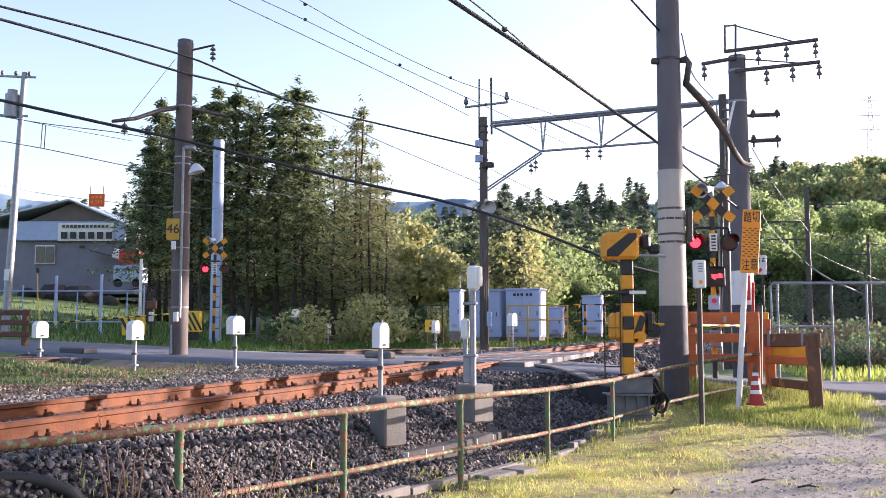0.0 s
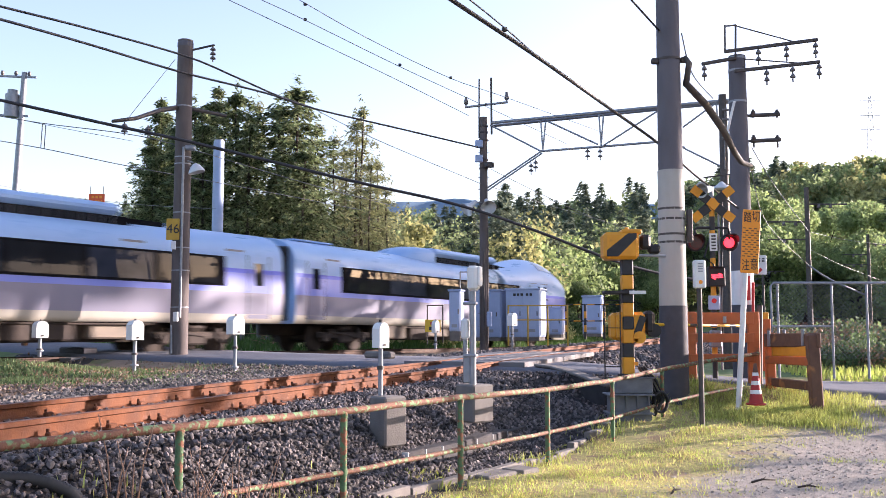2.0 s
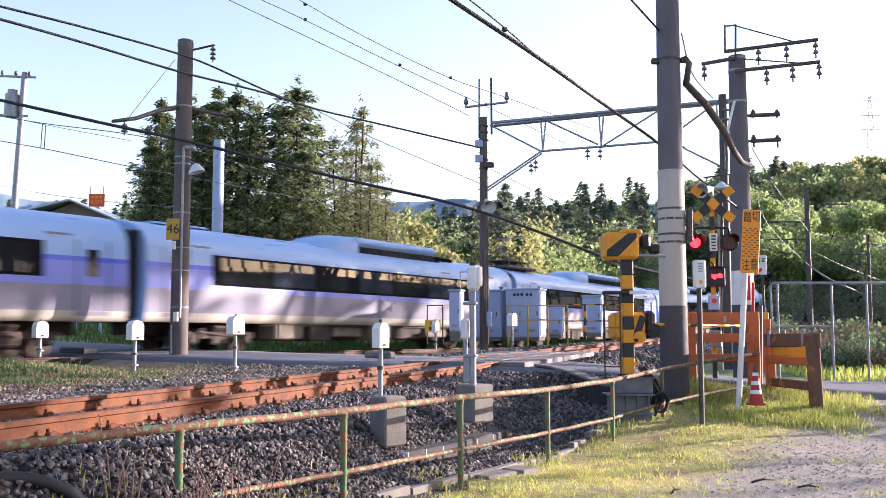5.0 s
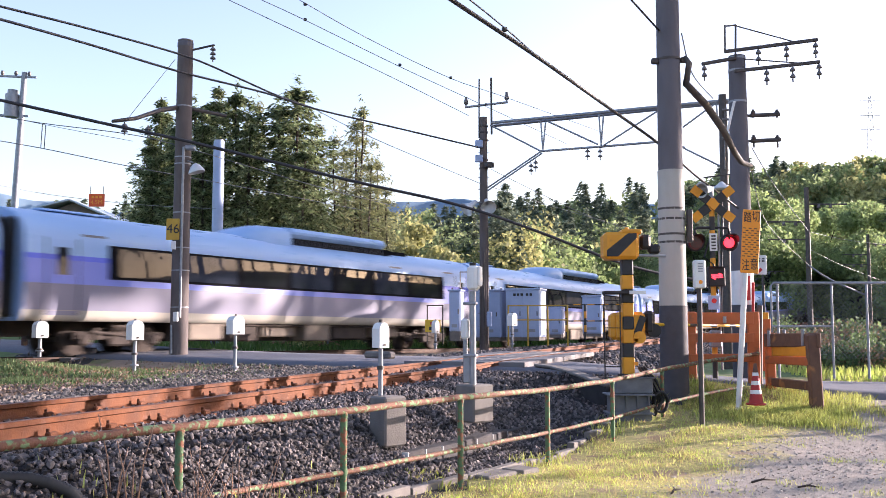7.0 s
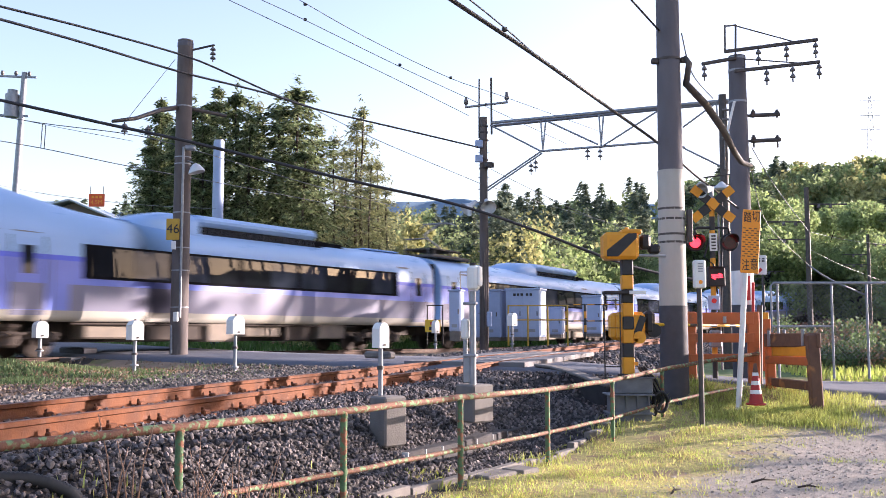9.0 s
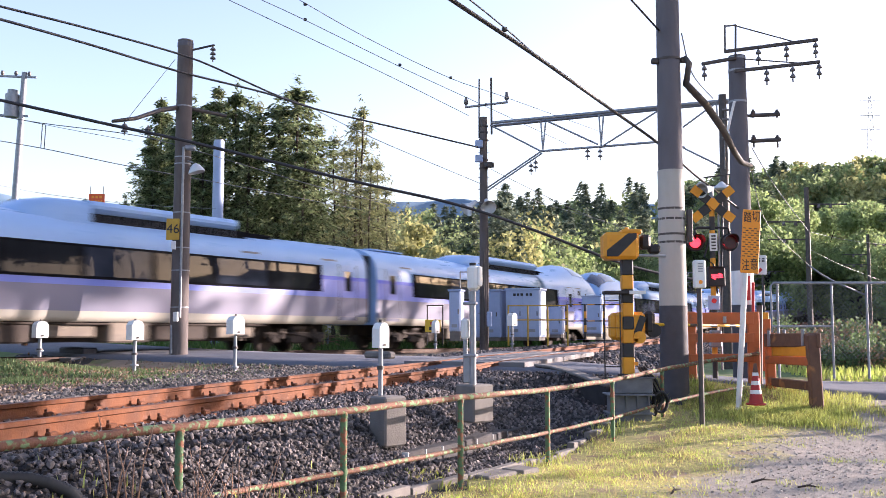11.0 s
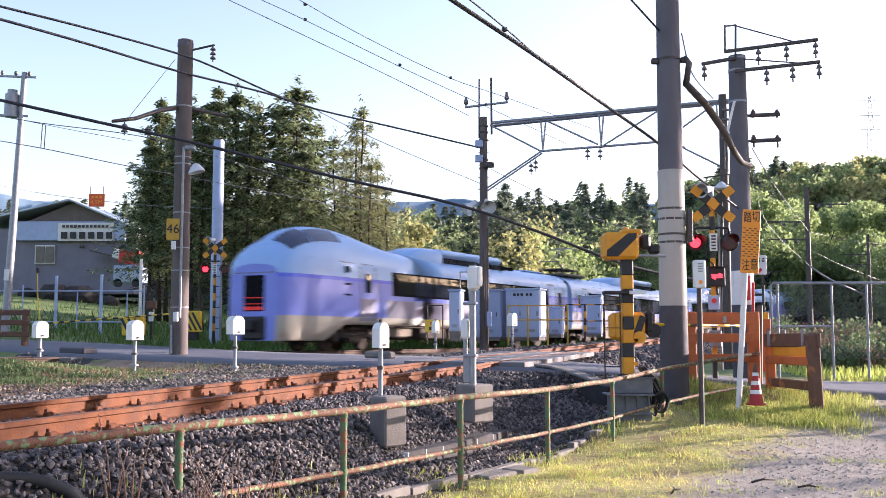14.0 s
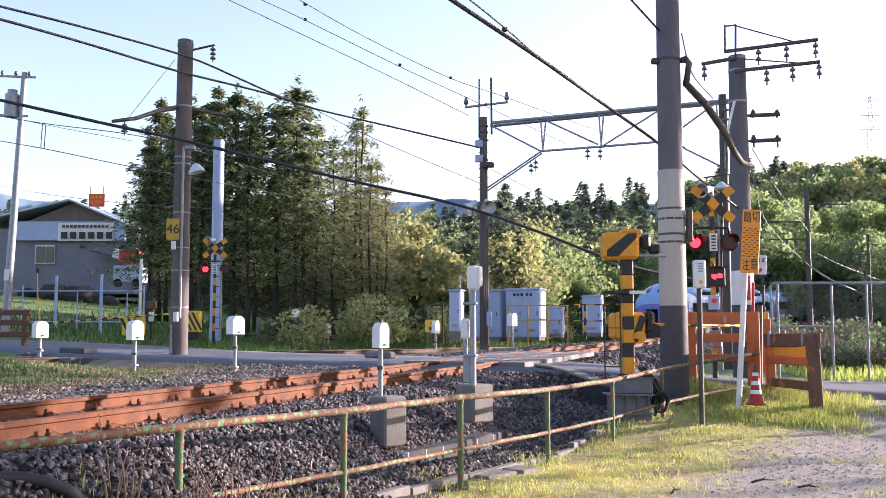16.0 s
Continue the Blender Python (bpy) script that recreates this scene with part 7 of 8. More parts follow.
# ---- far gate: striped arm and two striped machines ----
def build_far_gate():
    a, b = Vector((-15.11, 36.50, 0.79)), Vector((-10.24, 35.50, 1.12))
    g = thing("crossing_boom", a[:], 0, "lowered black and yellow striped crossing gate arm", "crossing gate")
    d = b - a
    for k in range(22):
        part("stripe", Shape().rod(d * (k / 22), d * ((k + 1) / 22), 0.032, n=8), YELLOW_PALE if k % 2 else BLACK, g)
    w = thing("whip_marker", (-15.45, 36.60, 0.62), 0, "thin upright whip marker pole", "marker pole")
    part("pole", Shape().tube([(0, 0, -0.35), (-0.05, 0, 0.4), (-0.15, 0, 1.2), (-0.2, 0, 2.3)], [0.03, 0.025, 0.018, 0.012], 6), YELLOW_PALE, w)
    part("tip", Shape().rod((-0.17, 0, 2.1), (-0.19, 0, 2.3), 0.06, n=8), IRON, w)
    for (x, y, z), wd, hh, lab in ((((-11.68, 36.00, 0.11)), 0.78, 0.9, "far gate machine with green-yellow and black slanting stripes"), (((-9.44, 36.00, 0.20)), 0.6, 1.05, "far gate machine with yellow and black slanting stripes")):
        m = thing("gate_machine", (x, y, z), 0, lab, "crossing gate")
        part("body", Shape().box((0, 0, hh * 0.62), (wd, 0.4, hh * 0.76), bev=0.03), YELLOW_PALE, m)
        part("stand", Shape().box((0, 0, hh * 0.1), (wd * 0.7, 0.3, hh * 0.3), bev=0.02), IRON, m)
        for k in (-1, 0, 1):
            part("stripe", Shape().box((k * wd * 0.32, -0.205, hh * 0.62), (wd * 0.13, 0.012, hh * 0.72), Matrix.Rotation(radians(-28), 3, "Y")), BLACK, m)
    p = thing("post_box", (-11.02, 36.00, 0.28), 0, "grey-white box on a dark post by the far gate", "signal box")
    part("post", Shape().rod((0, 0, -0.3), (0, 0, 1.7), 0.05, n=8), IRON, p)
    part("box", Shape().box((0, -0.05, 0.75), (0.16, 0.14, 0.36), bev=0.02), WHITE, p)
    part("upper_box", Shape().box((0, 0, 1.2), (0.36, 0.2, 0.3), bev=0.03), BROWN, p)
    b = thing("wooden_barrier", (-13.11, 29.00, 0.07), 0, "dark brown wooden barrier frame at the far road side", "barrier")
    for x in (-0.45, 0.4):
        part("post", Shape().box((x, 0, 0.5), (0.16, 0.16, 1.2), bev=0.02), BROWN, b)
    for z in (0.35, 0.7, 1.0):
        part("rail", Shape().box((0, -0.04, z), (1.1, 0.1, 0.16), bev=0.02), BROWN, b)
    c = thing("kerb_stone", (-9.36, 24.50, 0.01), -40, "long dark concrete edge slab by the far road", "kerb")
    part("slab", Shape().box((0, 0, 0.02), (1.2, 0.4, 0.16), bev=0.03), POLE_BLACK, c)


build_far_gate()


# ---- signs, boxes and barriers beside the near road ----
def build_near_signs():
    t = thing("post_box", (3.64, 13.50, -0.63), 0, "white slim box on a grey steel post", "signal box")
    part("post", Shape().rod((0, 0, -0.2), (0, 0, 1.851), 0.036, n=14), STEEL_DARK, t)
    box = part("box", Shape().box((0.0, -0.02, 2.004), (0.165, 0.13, 0.4), bev=0.02), WHITE, t, "white painted box")
    part("emblem", Shape().rod((-0.0, -0.088, 1.891), (0.0, -0.092, 1.891), 0.03, n=8), ORANGE_SIGN, box)
    for k in range(4):
        part("lettering_bar", Shape().box((-0.0, -0.088, 2.149 - k * 0.035), (0.07, 0.006, 0.016)), STEEL, box)
    t = thing("warning_sign", (4.49, 14.60, -0.46), 0, "tall orange warning sign with black lettering on a leaning white pole", "sign")
    part("pole", Shape().rod((0, 0, -0.2), (0.16, 0.00, 1.93), 0.043, n=14), WHITE, t)
    rot = Matrix.Rotation(radians(4), 3, "Y")
    c = Vector((0.24, -0.05, 2.40))
    b = part("board", Shape().box(c, (0.28, 0.02, 0.98), rot, 0.012), ORANGE_SIGN, t, "orange board")
    part("upper_pole", Shape().rod((0.17, 0.02, 1.93), (0.29, 0.02, 2.87), 0.03, n=10), WHITE, t)
    for r in range(13):
        for k in range(3):
            o = Vector((-0.085 + k * 0.085 + (0.02 if r % 2 else -0.02), -0.012, 0.2 - r * 0.036))
            part("dash", Shape().box(c + rot @ o, (0.045, 0.004, 0.014), rot), BROWN, b)
    for x, z, ch in ((-0.065, 0.36, "踏"), (0.065, 0.38, "切"), (-0.065, -0.38, "注"), (0.065, -0.36, "意")):
        p = c + rot @ Vector((x, -0.013, z))
        glyph = letters(ch, 0.125, BLACK, b, p, 90)
        glyph.scale = (1, 1.5, 1)
    # steel barrier, orange
    t = thing("road_barrier", (4.72, 16.20, -0.45), -4, "orange-painted steel barrier frame beside the road", "barrier")
    for x in (-0.516, 0.539):
        part("post", Shape().box((x, 0, 0.665), (0.2, 0.1, 1.349), bev=0.015), ORANGE, t)
    for y0, y1 in ((553, 574), (590, 606), (626, 640)):
        z0, z1 = {553: (1.325, 1.123), 590: (0.970, 0.818), 626: (0.627, 0.493)}[y0]
        part("beam", Shape().box((0, -0.02, (z0 + z1) / 2), (1.079, 0.08, z0 - z1), bev=0.012), ORANGE, t)
    part("chain_bolt", Shape().rod((0.05, -0.08, 1.258), (0.05, -0.08, 1.143), 0.03, n=8), STEEL, t)
    part("grey_post", Shape().rod((0.67, 0.20, 0.01), (0.71, 0.20, 1.45), 0.05, n=10), STEEL_DARK, t)
    part("side_panel", Shape().box((0.86, 0.40, 0.77), (0.16, 0.05, 0.9), bev=0.01), ORANGE, t)
    ga = thing("crossing_boom", (3.17, 15.00, 0.67), 0, "worn yellow and black gate arm behind the barrier", "crossing gate")
    a = Vector((5.38, 17.20, 0.65)) - Vector((3.17, 15.00, 0.67))
    for k in range(14):
        part("stripe", Shape().rod(a * (k / 14), a * ((k + 1) / 14), 0.026, n=8), YELLOW_PALE if k % 3 else BLACK, ga)
    # weathered barrier
    t = thing("road_barrier", (5.46, 15.00, -0.54), 0, "rusted brown and orange barrier frame with a yellow panel", "barrier")
    part("post", Shape().box((0.02, 1.00, 0.60), (0.15, 0.14, 0.952), bev=0.02), ORANGE, t, "rusted orange post")
    part("post", Shape().box((0.13, -0.60, 0.48), (0.18, 0.15, 1.156), Matrix.Rotation(radians(-2), 3, "Y"), 0.02), BROWN, t, "rusted brown post")
    def beam(a, b, h, mat, lab=""):
        va, vb = Vector(a), Vector(b)
        d = vb - va
        part("beam", Shape().box((va + vb) / 2, (d.length, 0.07, h), d.to_track_quat("X", "Z").to_matrix(), 0.015), mat, t, lab)
    beam((-0.09, 0.90, 0.95), (0.18, -0.70, 0.97), 0.22, BROWN, "heavy rusted brown top beam")
    beam((-0.00, 0.80, 0.77), (0.12, -0.40, 0.80), 0.17, YELLOW, "faded yellow panel")
    beam((-0.08, 0.90, 0.63), (0.07, -0.60, 0.65), 0.13, ORANGE)
    beam((0.02, 0.90, 0.26), (0.10, -0.50, 0.28), 0.14, BROWN)
    part("bolt", Shape().rod((0.02, 0.30, 0.62), (-0.02, 0.20, 0.62), 0.03, n=8), STEEL, t)
    for a in ((-0.10, 0.70, 0.98), (0.01, 0.30, 1.00), (0.08, -0.30, 1.01)):
        part("strap", Shape().box(a, (0.03, 0.08, 0.26), bev=0.006), STEEL, t)
    part("yellow_stake", Shape().box((0.27, 2.00, 1.26), (0.14, 0.08, 0.34), bev=0.01), YELLOW, t)
    # traffic cone
    cone_mat = material("worn_red_plastic", (0.42, 0.03, 0.028), (0.3, 0.03, 0.03), 0.6, 0, 8, 0.1, 50, (0.2, 0.07, 0.05), 9, 0.6)
    t = thing("traffic_cone", (4.70, 14.40, -0.54), 0, "worn red traffic cone with white reflective bands", "traffic cone")
    part("base", Shape().box((0, 0, 0.02), (0.27, 0.27, 0.04), turn_z(20), 0.02), cone_mat, t)
    zs = [0.04, 0.2, 0.27, 0.36, 0.43, 0.52, 0.58, 0.74]
    rad = lambda z: 0.13 - 0.14 * z
    for i in range(7):
        part("band" if i % 2 else "cone_section", Shape().lathe((0, 0, 0), (0, 0, 1), [(zs[i], rad(zs[i])), (zs[i + 1], rad(zs[i + 1]))] + ([(zs[i + 1], 0)] if i == 6 else []), 20), WHITE if i % 2 else (cone_mat if i < 6 else BROWN), t)
    t.scale = (0.84, 0.84, 0.84)


build_near_signs()


# ---- wire mesh fence past the road ----
def build_mesh_fence():
    t = thing("mesh_fence", (7.59, 22.00, -0.35), 0, "galvanised wire mesh fence on steel posts past the road", "fence")
    ln, top, low = 5.2, 2.002, 0.997
    part("top_rail", Shape().tube([(0.0, 0, 0), (0, 0, top - 0.08), (0.06, 0, top), (ln, 0, top)], 0.03, 8), STEEL, t)
    part("middle_rail", Shape().rod((0, 0, low), (1.413, 0, low), 0.022, n=8), STEEL, t)
    for x in (0.157, 1.413, 2.224, 3.8, 5.1):
        part("post", Shape().rod((x, 0.03, -0.2), (x, 0.03, top), 0.03, n=8), STEEL, t)
    wires = Shape()
    step = 0.105
    z0 = 0.25
    k = -int(top / step)
    while k * step < ln:
        for sg in (1, -1):
            a, b = k * step, k * step + (top - z0)
            pts = []
            za, zb = (z0, top) if sg > 0 else (top, z0)
            xa, xb = a, b
            if xa < 0:
                f = -xa / (xb - xa)
                za, xa = za + (zb - za) * f, 0
            if xb > ln:
                f = (ln - xa) / (xb - xa)
                zb, xb = za + (zb - za) * f, ln
            wires.rod((xa, 0, za), (xb, 0.004 * sg, zb), 0.0024, n=3, caps=False)
        k += 1
    tagged(part("wire_mesh", wires, STEEL, t, "diamond wire mesh"), kind="stuff")
    part("barbed_wire", Shape().tube([(0.91, 0.00, 2.41), (1.16, 0.00, 2.21), (1.52, 0.00, 2.01), (2.17, 0.00, 1.73)], 0.02, 6), STEEL, t)
    # plain blue-grey posts and a net fence past the far track
    f = thing("mesh_fence", (-16.28, 40.00, 0.50), 0, "pale blue steel fence on the grassy bank", "fence")
    for k, h in ((-3.2, 1.9), (-1.4, 1.9), (0, 2.3), (0.9, 1.6), (1.9, 2.35), (3.0, 1.6), (3.7, 1.9)):
        part("post", Shape().rod((k, 0, -0.6), (k, 0, h), 0.07 if h > 2.2 else 0.03, n=8), CABINET, f)
    for z in (0.35, 1.65):
        part("rail", Shape().rod((-3.2, 0, z), (3.7, 0, z), 0.025, n=8), CABINET, f)
    p = thing("white_pole", (-13.37, 42.00, 0.74), 0, "slim white pole beside the far road", "pole")
    part("shaft", Shape().rod((0, 0, -0.5), (0, 0, 2.9), 0.07, n=10), WHITE, p)


build_mesh_fence()


# ---- the workshop house on the bank ----
def build_house():
    # boulders near-black: the conifers' shade is put into their colour
    boulder_mat = material("boulder_shade_dark", (0.04, 0.036, 0.034), (0.025, 0.022, 0.022), 0.9, 0, 2, 0.5, 8)
    board_mat = material("red_sign_board", (0.75, 0.1, 0.02), (0.68, 0.085, 0.02), 0.5, 0, 6)
    roof_mat = material("blue_grey_metal_roof", (0.4, 0.46, 0.52), (0.33, 0.39, 0.46), 0.45, 0.3, 1, 0.05, 20)
    wall_mat = material("grey_siding", (0.2, 0.2, 0.245), (0.165, 0.165, 0.2), 0.85, 0, 1.2, 0.1, 20)
    gable_mat = material("brown_gable", (0.16, 0.13, 0.12), (0.12, 0.1, 0.09), 0.85, 0, 1.5)
    glass = material("house_glass", (0.05, 0.055, 0.06), (0.08, 0.08, 0.085), 0.1)
    h = thing("house", (-27.46, 70.00, 4.07), 0, "single-storey workshop house with grey walls and a low metal roof", "house")
    L, Rr = -6.874, 4.708
    ev, pk = 3.853, 5.919
    part("wall", Shape().box(((L + Rr) / 2, 4, ev / 2 - 0.5), (Rr - L, 8, ev + 1.0), bev=0.03), wall_mat, h)
    part("gable", Shape().plate([(-4.527, ev), (Rr, ev), (0, pk - 0.15)], -0.06, 7.9), gable_mat, h, "brown boarded gable")
    for sx, xe, ze in ((1, Rr + 0.5, 3.727), (-1, L - 0.5, 4.147)):
        d = Vector((xe, 0, ze)) - Vector((0, 0, pk))
        part("roof", Shape().box(Vector((xe / 2, 3.8, (ze + pk) / 2)), (d.length, 9.2, 0.14), d.to_track_quat("X", "Z").to_matrix() if sx > 0 else (-d).to_track_quat("X", "Z").to_matrix(), 0.03), roof_mat, h, "pale blue-grey metal roof slope")
    part("fascia", Shape().box((-0.115 + 0.1, -0.25, 3.642), (8.160, 0.3, 1.416), bev=0.03), CABINET, h, "pale fascia band above the wall")
    sign = part("sign_board", Shape().box((1.16, -0.40, 3.56), (4.080, 0.06, 1.332), bev=0.01), WHITE, h, "long white sign board with black bars")
    for k in range(6):
        part("lettering_bar", Shape().box((-0.369 + k * 0.66, -0.54, 3.300), (0.46, 0.03, 0.5)), BLACK, sign)
    for k in range(12):
        part("small_bar", Shape().box((-0.433 + k * 0.29, -0.54, 3.968), (0.2, 0.03, 0.2)), STEEL_DARK, sign)
    w = part("window", Shape().box((-1.90, -0.10, 1.91), (1.499, 0.1, 1.416), bev=0.02), WHITE, h, "white-framed sliding window")
    for k in (-1, 1):
        part("pane", Shape().box((-1.857 + k * 0.36, -0.200 - 0.04, 1.907), (0.62, 0.03, 1.2)), glass, w)
    part("wall_lamp", Shape().box((0.83, -0.20, 2.49), (0.3, 0.2, 0.2), bev=0.03), STEEL_DARK, h)
    part("awning", Shape().box((3.21, -1.00, 1.80), (2.498, 1.6, 0.1), Matrix.Rotation(radians(14), 3, "Y"), 0.02), STEEL_DARK, h)
    v = thing("parked_trailer", (-20.66, 62.00, 3.38), 0, "parked blue-grey box trailer with a red cover", "trailer")
    part("box", Shape().box((0, 0.8, 0.75), (1.770, 1.6, 1.1), bev=0.05), CABINET, v)
    part("cover", Shape().box((0.05, 0.6, 1.85), (1.328, 1.0, 0.85), Matrix.Rotation(radians(6), 3, "Y"), 0.06), RED, v, "red tarpaulin cover")
    part("white_panel", Shape().box((-0.75, 0.6, 2.05), (0.590, 0.8, 0.6), Matrix.Rotation(radians(20), 3, "Y"), 0.05), WHITE, v)
    for x in (-0.6, 0.6):
        part("wheel", Shape().rod((x, 0.0, 0.15), (x, 0.2, 0.15), 0.28, n=14), RUBBER, v)
    rng2 = random.Random(3)
    for px, yy, s in ((-0.35 + B_X, 68.0, 1.25), (1.3 + B_X, 68.3, 1.35), (-2.4 + B_X, 68.2, 0.7), (3.6 + B_X, 67.6, 0.8)):
        bm = bmesh.new()
        bmesh.ops.create_icosphere(bm, subdivisions=2, radius=s)
        for vert in bm.verts:
            vert.co *= 1 + 0.22 * noise.noise(vert.co * 1.1 + Vector((px, yy, 0)))
            vert.co.z *= 0.62
        me = bpy.data.meshes.new("boulder")
        bm.to_mesh(me)
        bm.free()
        me.materials.append(boulder_mat)
        ob = new("boulder", me)
        ob.location = (px, yy, land_at(px, yy) + 0.25 * s)
        tagged(ob, "large garden boulder before the house, coloured dark for shade", "rock", "boulders before the house")
    s = thing("height_limit_sign", (-16.16, 44.00, 6.24), 0, "red overhead height limit sign with white lettering", "sign")
    part("board", Shape().box((0, 0, 0.3), (0.733, 0.03, 0.602), bev=0.008), board_mat, s)
    part("hanger", Shape().rod((-0.3, 0, 0.55), (-0.3, 0, 0.95), 0.012, n=6).rod((0.3, 0, 0.55), (0.3, 0, 0.95), 0.012, n=6), STEEL_DARK, s)
    letters("4.5M", 0.28, ORANGE_SIGN, s, (0, -0.022, 0.2))
    for k in range(3):
        part("lettering_bar", Shape().box((-0.18 + k * 0.18, -0.02, 0.45), (0.12, 0.008, 0.12)), ORANGE_SIGN, s)


B_X = -27.455
build_house()


# ---- cables and wires ----
def build_cables():
    def cable(name, pts, r, mat, label, cat="cable", n=7):
        base = Vector(pts[0])
        p = [Vector(q) - base for q in pts]
        out = []
        for i in range(len(p) - 1):
            a, b, c, d = p[max(i - 1, 0)], p[i], p[i + 1], p[min(i + 2, len(p) - 1)]
            for k in range(6):
                t = k / 6
                out.append(0.5 * ((2 * b) + (c - a) * t + (2 * a - 5 * b + 4 * c - d) * t * t + (3 * b - a - 3 * c + d) * t ** 3))
        out.append(p[-1])
        ob = part(name, Shape().tube(out, r, n), mat)
        ob.location = base
        tagged(ob, label, cat, "cables overhead")
    thick = "thick black overhead cable sagging between the poles"
    thin = "thin overhead power wire above the railway"
    cable("cable", [(-8.82, 15.98, 6.46), (-8.54, 17.86, 6.79), (-7.67, 20.21, 7.09), (-6.37, 23.12, 7.33), (-5.44, 24.70, 7.21), (-4.65, 26.11, 7.09), (-3.79, 27.02, 6.95)], 0.026, CABLE, thick)
    cable("cable", [(-8.29, 15.04, 5.89), (-8.07, 16.92, 6.22), (-7.48, 19.74, 6.60), (-6.47, 22.99, 6.90), (-4.85, 25.54, 7.01), (-3.68, 27.16, 6.94), (-1.49, 29.40, 6.87), (1.18, 31.60, 6.67)], 0.028, CABLE, thick)
    cable("cable", [(-0.12, 8.00, 3.69), (0.27, 9.20, 3.86), (0.74, 10.50, 3.96), (1.25, 11.60, 3.93), (2.35, 13.60, 3.83)], 0.009, WIRE, thin, "wire", 5)
    cable("cable", [(-7.94, 14.50, 4.38), (-7.02, 14.80, 4.21), (-5.36, 15.20, 3.89), (-4.15, 15.50, 3.67), (-1.58, 16.00, 3.11), (0.16, 16.40, 2.77), (1.47, 16.80, 2.40), (3.04, 17.20, 1.85), (4.02, 17.60, 1.62), (5.12, 18.00, 1.47)], 0.027, CABLE, thick)
    cable("cable", [(-0.41, 8.00, 3.79), (0.09, 9.00, 3.79), (1.11, 11.00, 3.81), (2.41, 13.50, 3.77), (3.70, 16.00, 3.73), (4.93, 18.00, 3.44), (6.32, 20.00, 3.10)], 0.024, CABLE, thick)
    cable("cable", [(2.62, 14.00, 5.82), (2.95, 14.50, 5.73), (3.58, 15.40, 5.53)], 0.016, CABLE, thick)
    for pts in ([(-5.55, 24.00, 9.08), (-3.54, 26.00, 8.60), (-1.48, 29.00, 8.32), (0.88, 31.70, 7.77)],
                [(-4.70, 24.00, 9.08), (-3.79, 25.50, 9.04), (-1.42, 29.00, 8.75), (0.88, 31.70, 8.36), (5.99, 44.00, 9.12)],
                [(-3.72, 24.00, 9.08), (-2.20, 27.00, 9.00), (0.20, 30.00, 8.63), (2.34, 32.00, 8.41), (8.21, 46.00, 10.02)],
                [(-3.93, 28.00, 7.18), (-2.20, 29.50, 6.56), (1.26, 31.80, 5.47)],
                [(-10.71, 21.00, 5.49), (-9.45, 22.00, 5.41), (-7.48, 22.40, 5.22), (-6.56, 24.00, 5.20), (-4.03, 30.00, 5.11), (-2.01, 40.00, 5.75)],
                [(-10.68, 21.00, 4.91), (-9.46, 22.00, 4.82), (-7.66, 23.00, 4.55), (-5.90, 27.00, 4.66), (-3.10, 36.00, 5.09)],
                [(1.26, 31.80, 5.47), (5.82, 45.00, 6.21), (12.05, 60.00, 6.88)],
                [(1.64, 31.80, 5.95), (3.80, 36.00, 5.68), (7.16, 45.00, 5.85), (13.83, 60.00, 6.16)],
                [(6.58, 20.00, 4.44), (7.80, 22.00, 3.84), (10.04, 26.00, 3.28)],
                [(6.56, 20.00, 3.97), (8.96, 26.00, 3.41), (14.67, 38.00, 3.10)],
                [(15.42, 40.00, 3.95), (18.93, 45.00, 3.56), (23.33, 50.00, 2.99)],
                [(15.45, 40.00, 4.67), (21.38, 50.00, 5.23), (28.51, 60.00, 5.80)],
                [(3.98, 15.50, 5.51), (4.41, 16.50, 5.10), (5.49, 19.00, 5.26)],
                [(-18.80, 38.00, 6.53), (-17.48, 42.00, 6.52), (-14.99, 46.00, 6.61), (-8.07, 33.50, 4.82)],
                [(-18.92, 38.00, 9.40), (-15.68, 38.00, 8.73), (-12.24, 37.00, 7.95)]):
        cable("wire", pts, 0.011, WIRE, thin, "wire", 5)
    t = thing("dropper", (-9.43, 22.00, 4.82), 0, "short pair of droppers between the contact wires", "wire")
    part("rod", Shape().rod((0, 0, 0), (0.02, 0, 0.563), 0.012, n=5), WIRE, t)
    part("rod", Shape().rod((0.08, 0, -0.02), (0.1, 0, 0.550), 0.012, n=5), WIRE, t)
    for x, y, z in ((-3.86, 26.00, 9.22), (-3.87, 26.00, 9.66), (-1.34, 29.00, 8.77), (0.25, 30.00, 8.63), (1.06, 16.00, 5.74), (1.47, 32.00, 8.23)):
        k = part("wire_clamp", Shape().lathe((0, 0, -0.05), (0, 0, 1), [(0, 0.0), (0.02, 0.05), (0.08, 0.05), (0.1, 0.0)], 8), CABLE)
        k.location = (x, y, z)
        tagged(k, "small dark clamp on an overhead wire", "wire clamp", "wire clamps")
    h = part("hose", Shape().tube([(-2.96, 6.00, -0.27), (-2.67, 5.90, -0.31), (-2.45, 5.80, -0.35), (-2.14, 5.60, -0.42)], 0.035, 10), RUBBER)
    tagged(h, "thick black hose beside the fence", "hose")
    # pale lattice pylon far away
    t = thing("pylon", (191.80, 420.00, 63.41), 0, "pale distant lattice power pylon on the ridge", "pylon")
    hh, wd = 41.218, 3.0
    for sx in (-1, 1):
        part("leg", Shape().rod((sx * wd, 0, -10), (sx * 0.6, 0, hh), 0.22, n=4), STEEL, t)
    for k in range(9):
        a, b = k / 9, (k + 1) / 9
        wa, wb = wd + (0.6 - wd) * a, wd + (0.6 - wd) * b
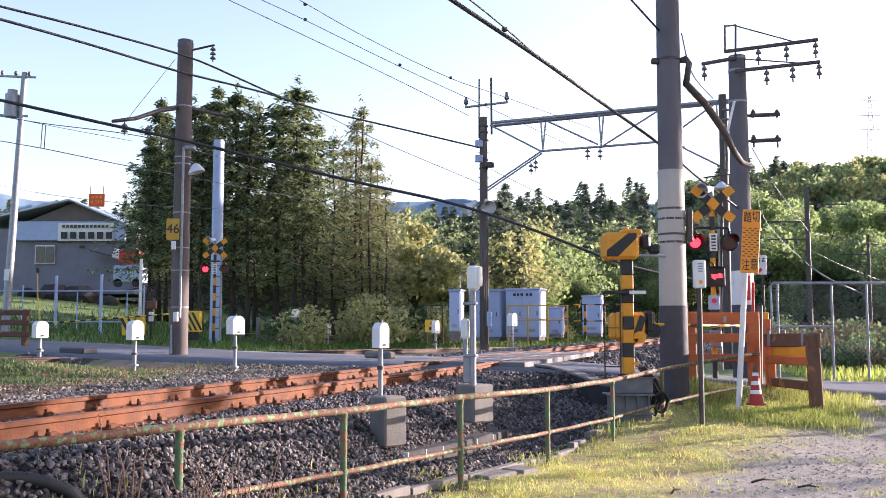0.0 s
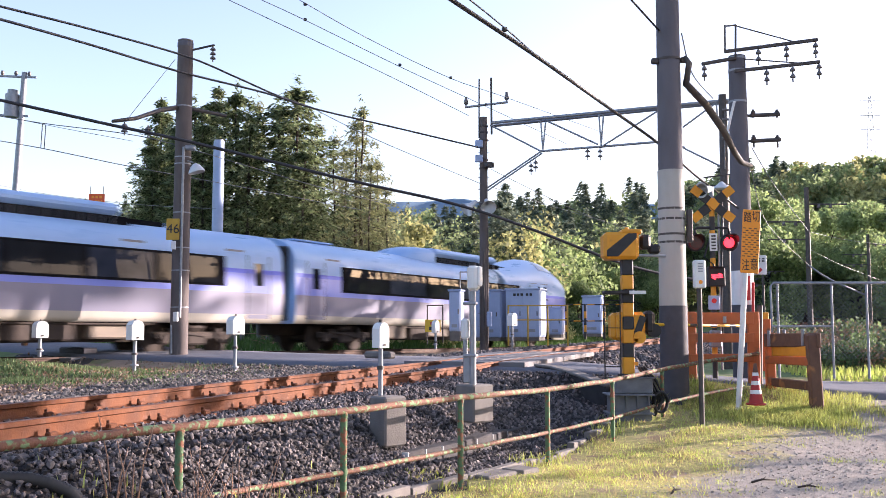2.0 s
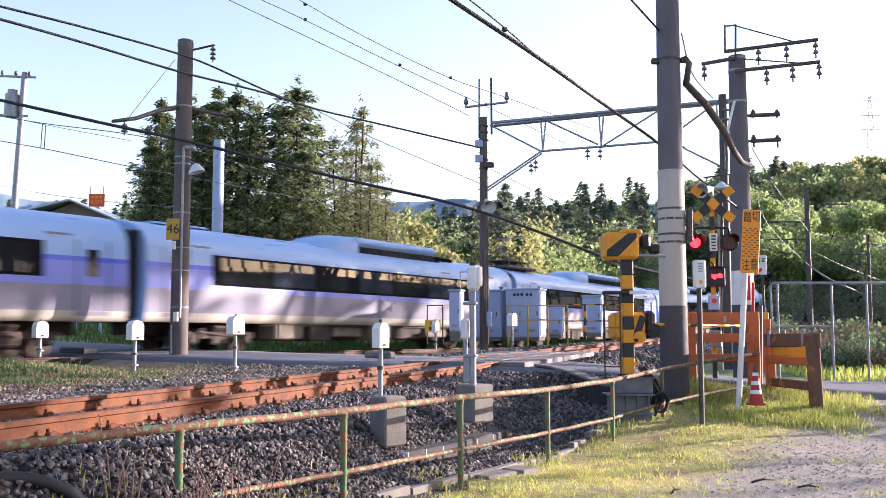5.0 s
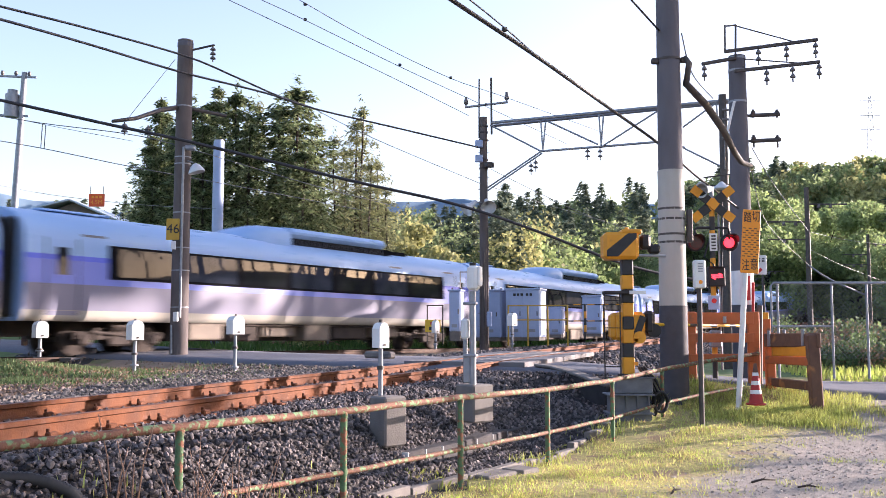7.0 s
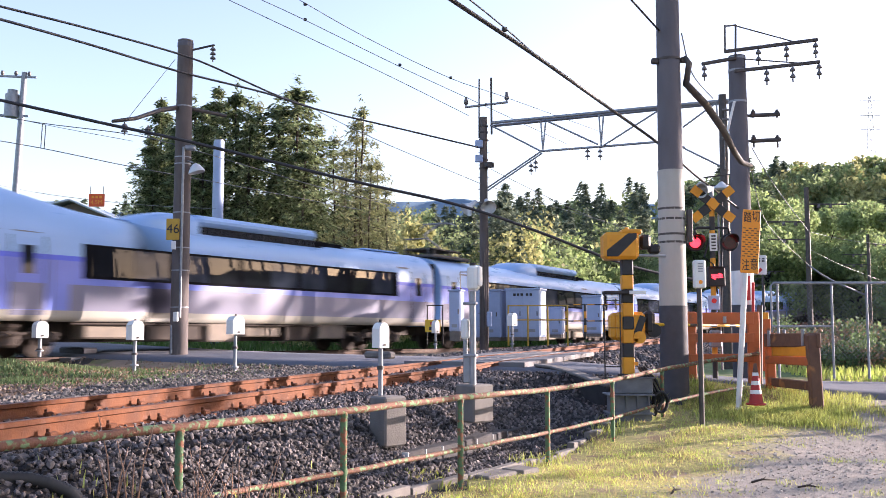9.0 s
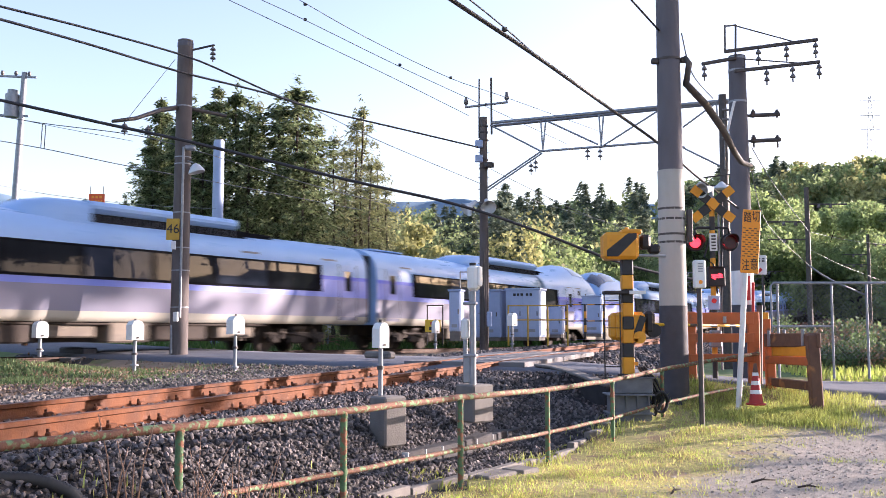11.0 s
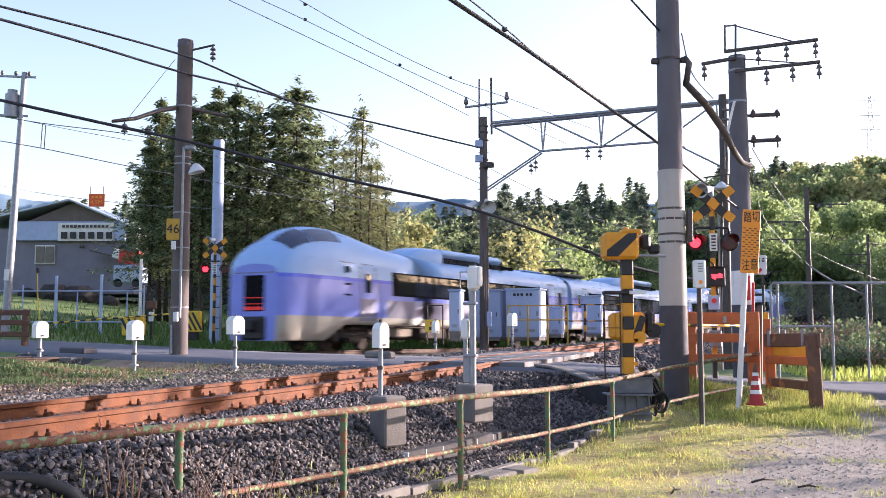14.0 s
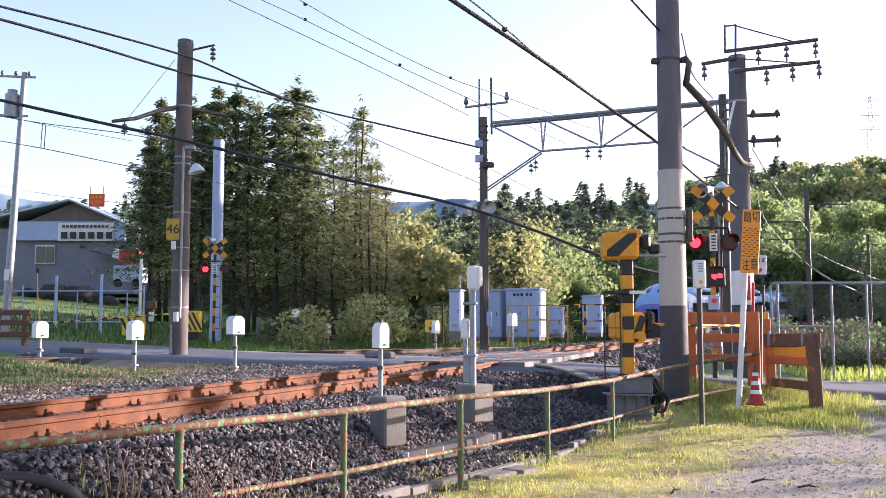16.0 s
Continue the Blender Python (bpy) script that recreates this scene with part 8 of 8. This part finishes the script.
        part("brace", Shape().rod((-wa, 0, hh * a), (wb, 0, hh * b), 0.14, n=4).rod((wa, 0, hh * a), (-wb, 0, hh * b), 0.14, n=4), STEEL, t)
    for z in (0.62, 0.78, 0.94):
        part("arm", Shape().rod((-4.5, 0, hh * z), (4.5, 0, hh * z), 0.18, n=4), STEEL, t)


build_cables()


# ---- dead stalks and fallen twigs by the fence ----
def build_stalks():
    twig = material("dead_stalk", (0.33, 0.2, 0.13), (0.24, 0.14, 0.1), 0.9, 0, 12, 0.2)
    r = random.Random(11)
    for cx, cy, n in ((-1.62, 6.0, 13), (-1.95, 5.9, 7), (-1.25, 6.5, 9), (-1.4, 6.1, 10)):
        z = land_at(cx, cy)
        t = thing("dead_weed", (cx, cy, z), 0, "dead dry reddish-brown weed stalks behind the fence", "weed", "dead weeds")
        for k in range(n):
            a, ln, lean = r.uniform(0, 6.3), r.uniform(0.3, 0.62), r.uniform(0.1, 0.45)
            b = (r.uniform(-0.12, 0.12), r.uniform(-0.1, 0.1), -0.03)
            m = (b[0] + math.cos(a) * lean * ln * 0.4, b[1] + math.sin(a) * lean * ln * 0.4, ln * 0.55)
            e = (b[0] + math.cos(a) * lean * ln, b[1] + math.sin(a) * lean * ln, ln)
            part("stalk", Shape().tube([b, m, e], [0.006, 0.005, 0.003], 5), twig, t)
    old = material("old_stake_wood", (0.2, 0.19, 0.18), (0.14, 0.13, 0.12), 0.9, 0, 6, 0.3)
    for i, px in enumerate(((-9.414), (-8.981), (-8.195), (-7.820), (-7.472), (-7.147))):
        z = land_at(px, 42.5)
        t = part("wooden_stake", Shape().rod((0, 0, -0.2), (r.uniform(-0.15, 0.25), 0, r.uniform(0.8, 1.25)), 0.11, 0.08, 8), old)
        t.location = (px, 42.5, z)
        tagged(t, "old grey wooden stake leaning on the bank", "stake", "old stakes below the conifers")
    for px, yy, n in ((-5.427, 40.5, 60), (-6.964, 40.0, 18)):
        t = thing("brush_pile", (px, yy, land_at(px, yy)), 0, "heap of dry brown brushwood below the conifers", "brushwood")
        for k in range(n):
            a, ln = r.uniform(0, 6.3), r.uniform(0.4, 1.1)
            b = (r.uniform(-0.7, 0.7), r.uniform(-0.3, 0.3), r.uniform(0, 0.45))
            part("branch", Shape().tube([b, (b[0] + math.cos(a) * ln * 0.5, b[1] + math.sin(a) * ln * 0.3, b[2] + 0.12), (b[0] + math.cos(a) * ln, b[1] + math.sin(a) * ln * 0.5, max(0.02, b[2] + r.uniform(-0.3, 0.3)))], [0.02, 0.016, 0.008], 5), twig, t)
    for x, y, ln, a in ((3.302, 9.973, 0.14, 20), (2.187, 9.108, 0.12, 60), (3.661, 9.690, 0.1, -10)):
        t = part("twig", Shape().tube([(-ln, 0, 0.01), (0, 0.01, 0.03), (ln, -0.02, 0.02)], [0.01, 0.012, 0.006], 6).tube([(0, 0, 0.03), (ln * 0.5, 0.04, 0.05)], [0.008, 0.004], 5), BARK)
        t.matrix_basis = pose(x, y, land_at(x, y), 0, 0, a)
        tagged(t, "fallen dark twig on the dirt path", "twig", "twigs on the path")


build_stalks()


# ---- the black hose at the foot of the pipe fence ----
def build_hose():
    t = thing("corrugated_hose", (-2.4, 5.58, -0.28), 0, "black corrugated cable hose lying on the ballast shoulder", "hose")
    pts = [(-0.55, -0.32, 0.1), (-0.3, -0.2, 0.06), (-0.12, -0.08, 0.045), (0.0, 0.0, 0.03), (0.1, 0.05, -0.005), (0.2, 0.1, -0.06), (0.3, 0.14, -0.16), (0.4, 0.12, -0.27)]
    fine = [Vector(a).lerp(Vector(b), k / 12) for a, b in zip(pts, pts[1:]) for k in range(12)]
    part("hose", Shape().tube([tuple(p) for p in fine], [0.042 if i % 2 else 0.036 for i in range(len(fine))], 12), RUBBER, t)


build_hose()


def motions():
    for car, behind, rev in TRAIN:
        walk(car, [(t / 4, car_pose(t / 4, behind, rev)) for t in range(65)])
    beat, step = 1.22, 1.0 / FPS
    for flap, (x, y, z), first in LENS_COVERS:
        shut, wide = pose(x, y, z), pose(x, y, z, -87)
        rows, lit = [(0, wide if first else shut)], first
        k = 1
        while k * beat / 2 < 16.0:
            t = k * beat / 2 + 0.01
            rows += [(t - step, wide if lit else shut), (t + 0.5 * step, shut if lit else wide)]
            lit = not lit
            k += 1
        rows.append((16.2, wide if lit else shut))
        walk(flap, [r for r in rows if r[0] <= 16.0] + [(16.0 + step, wide if lit else shut)])


motions()
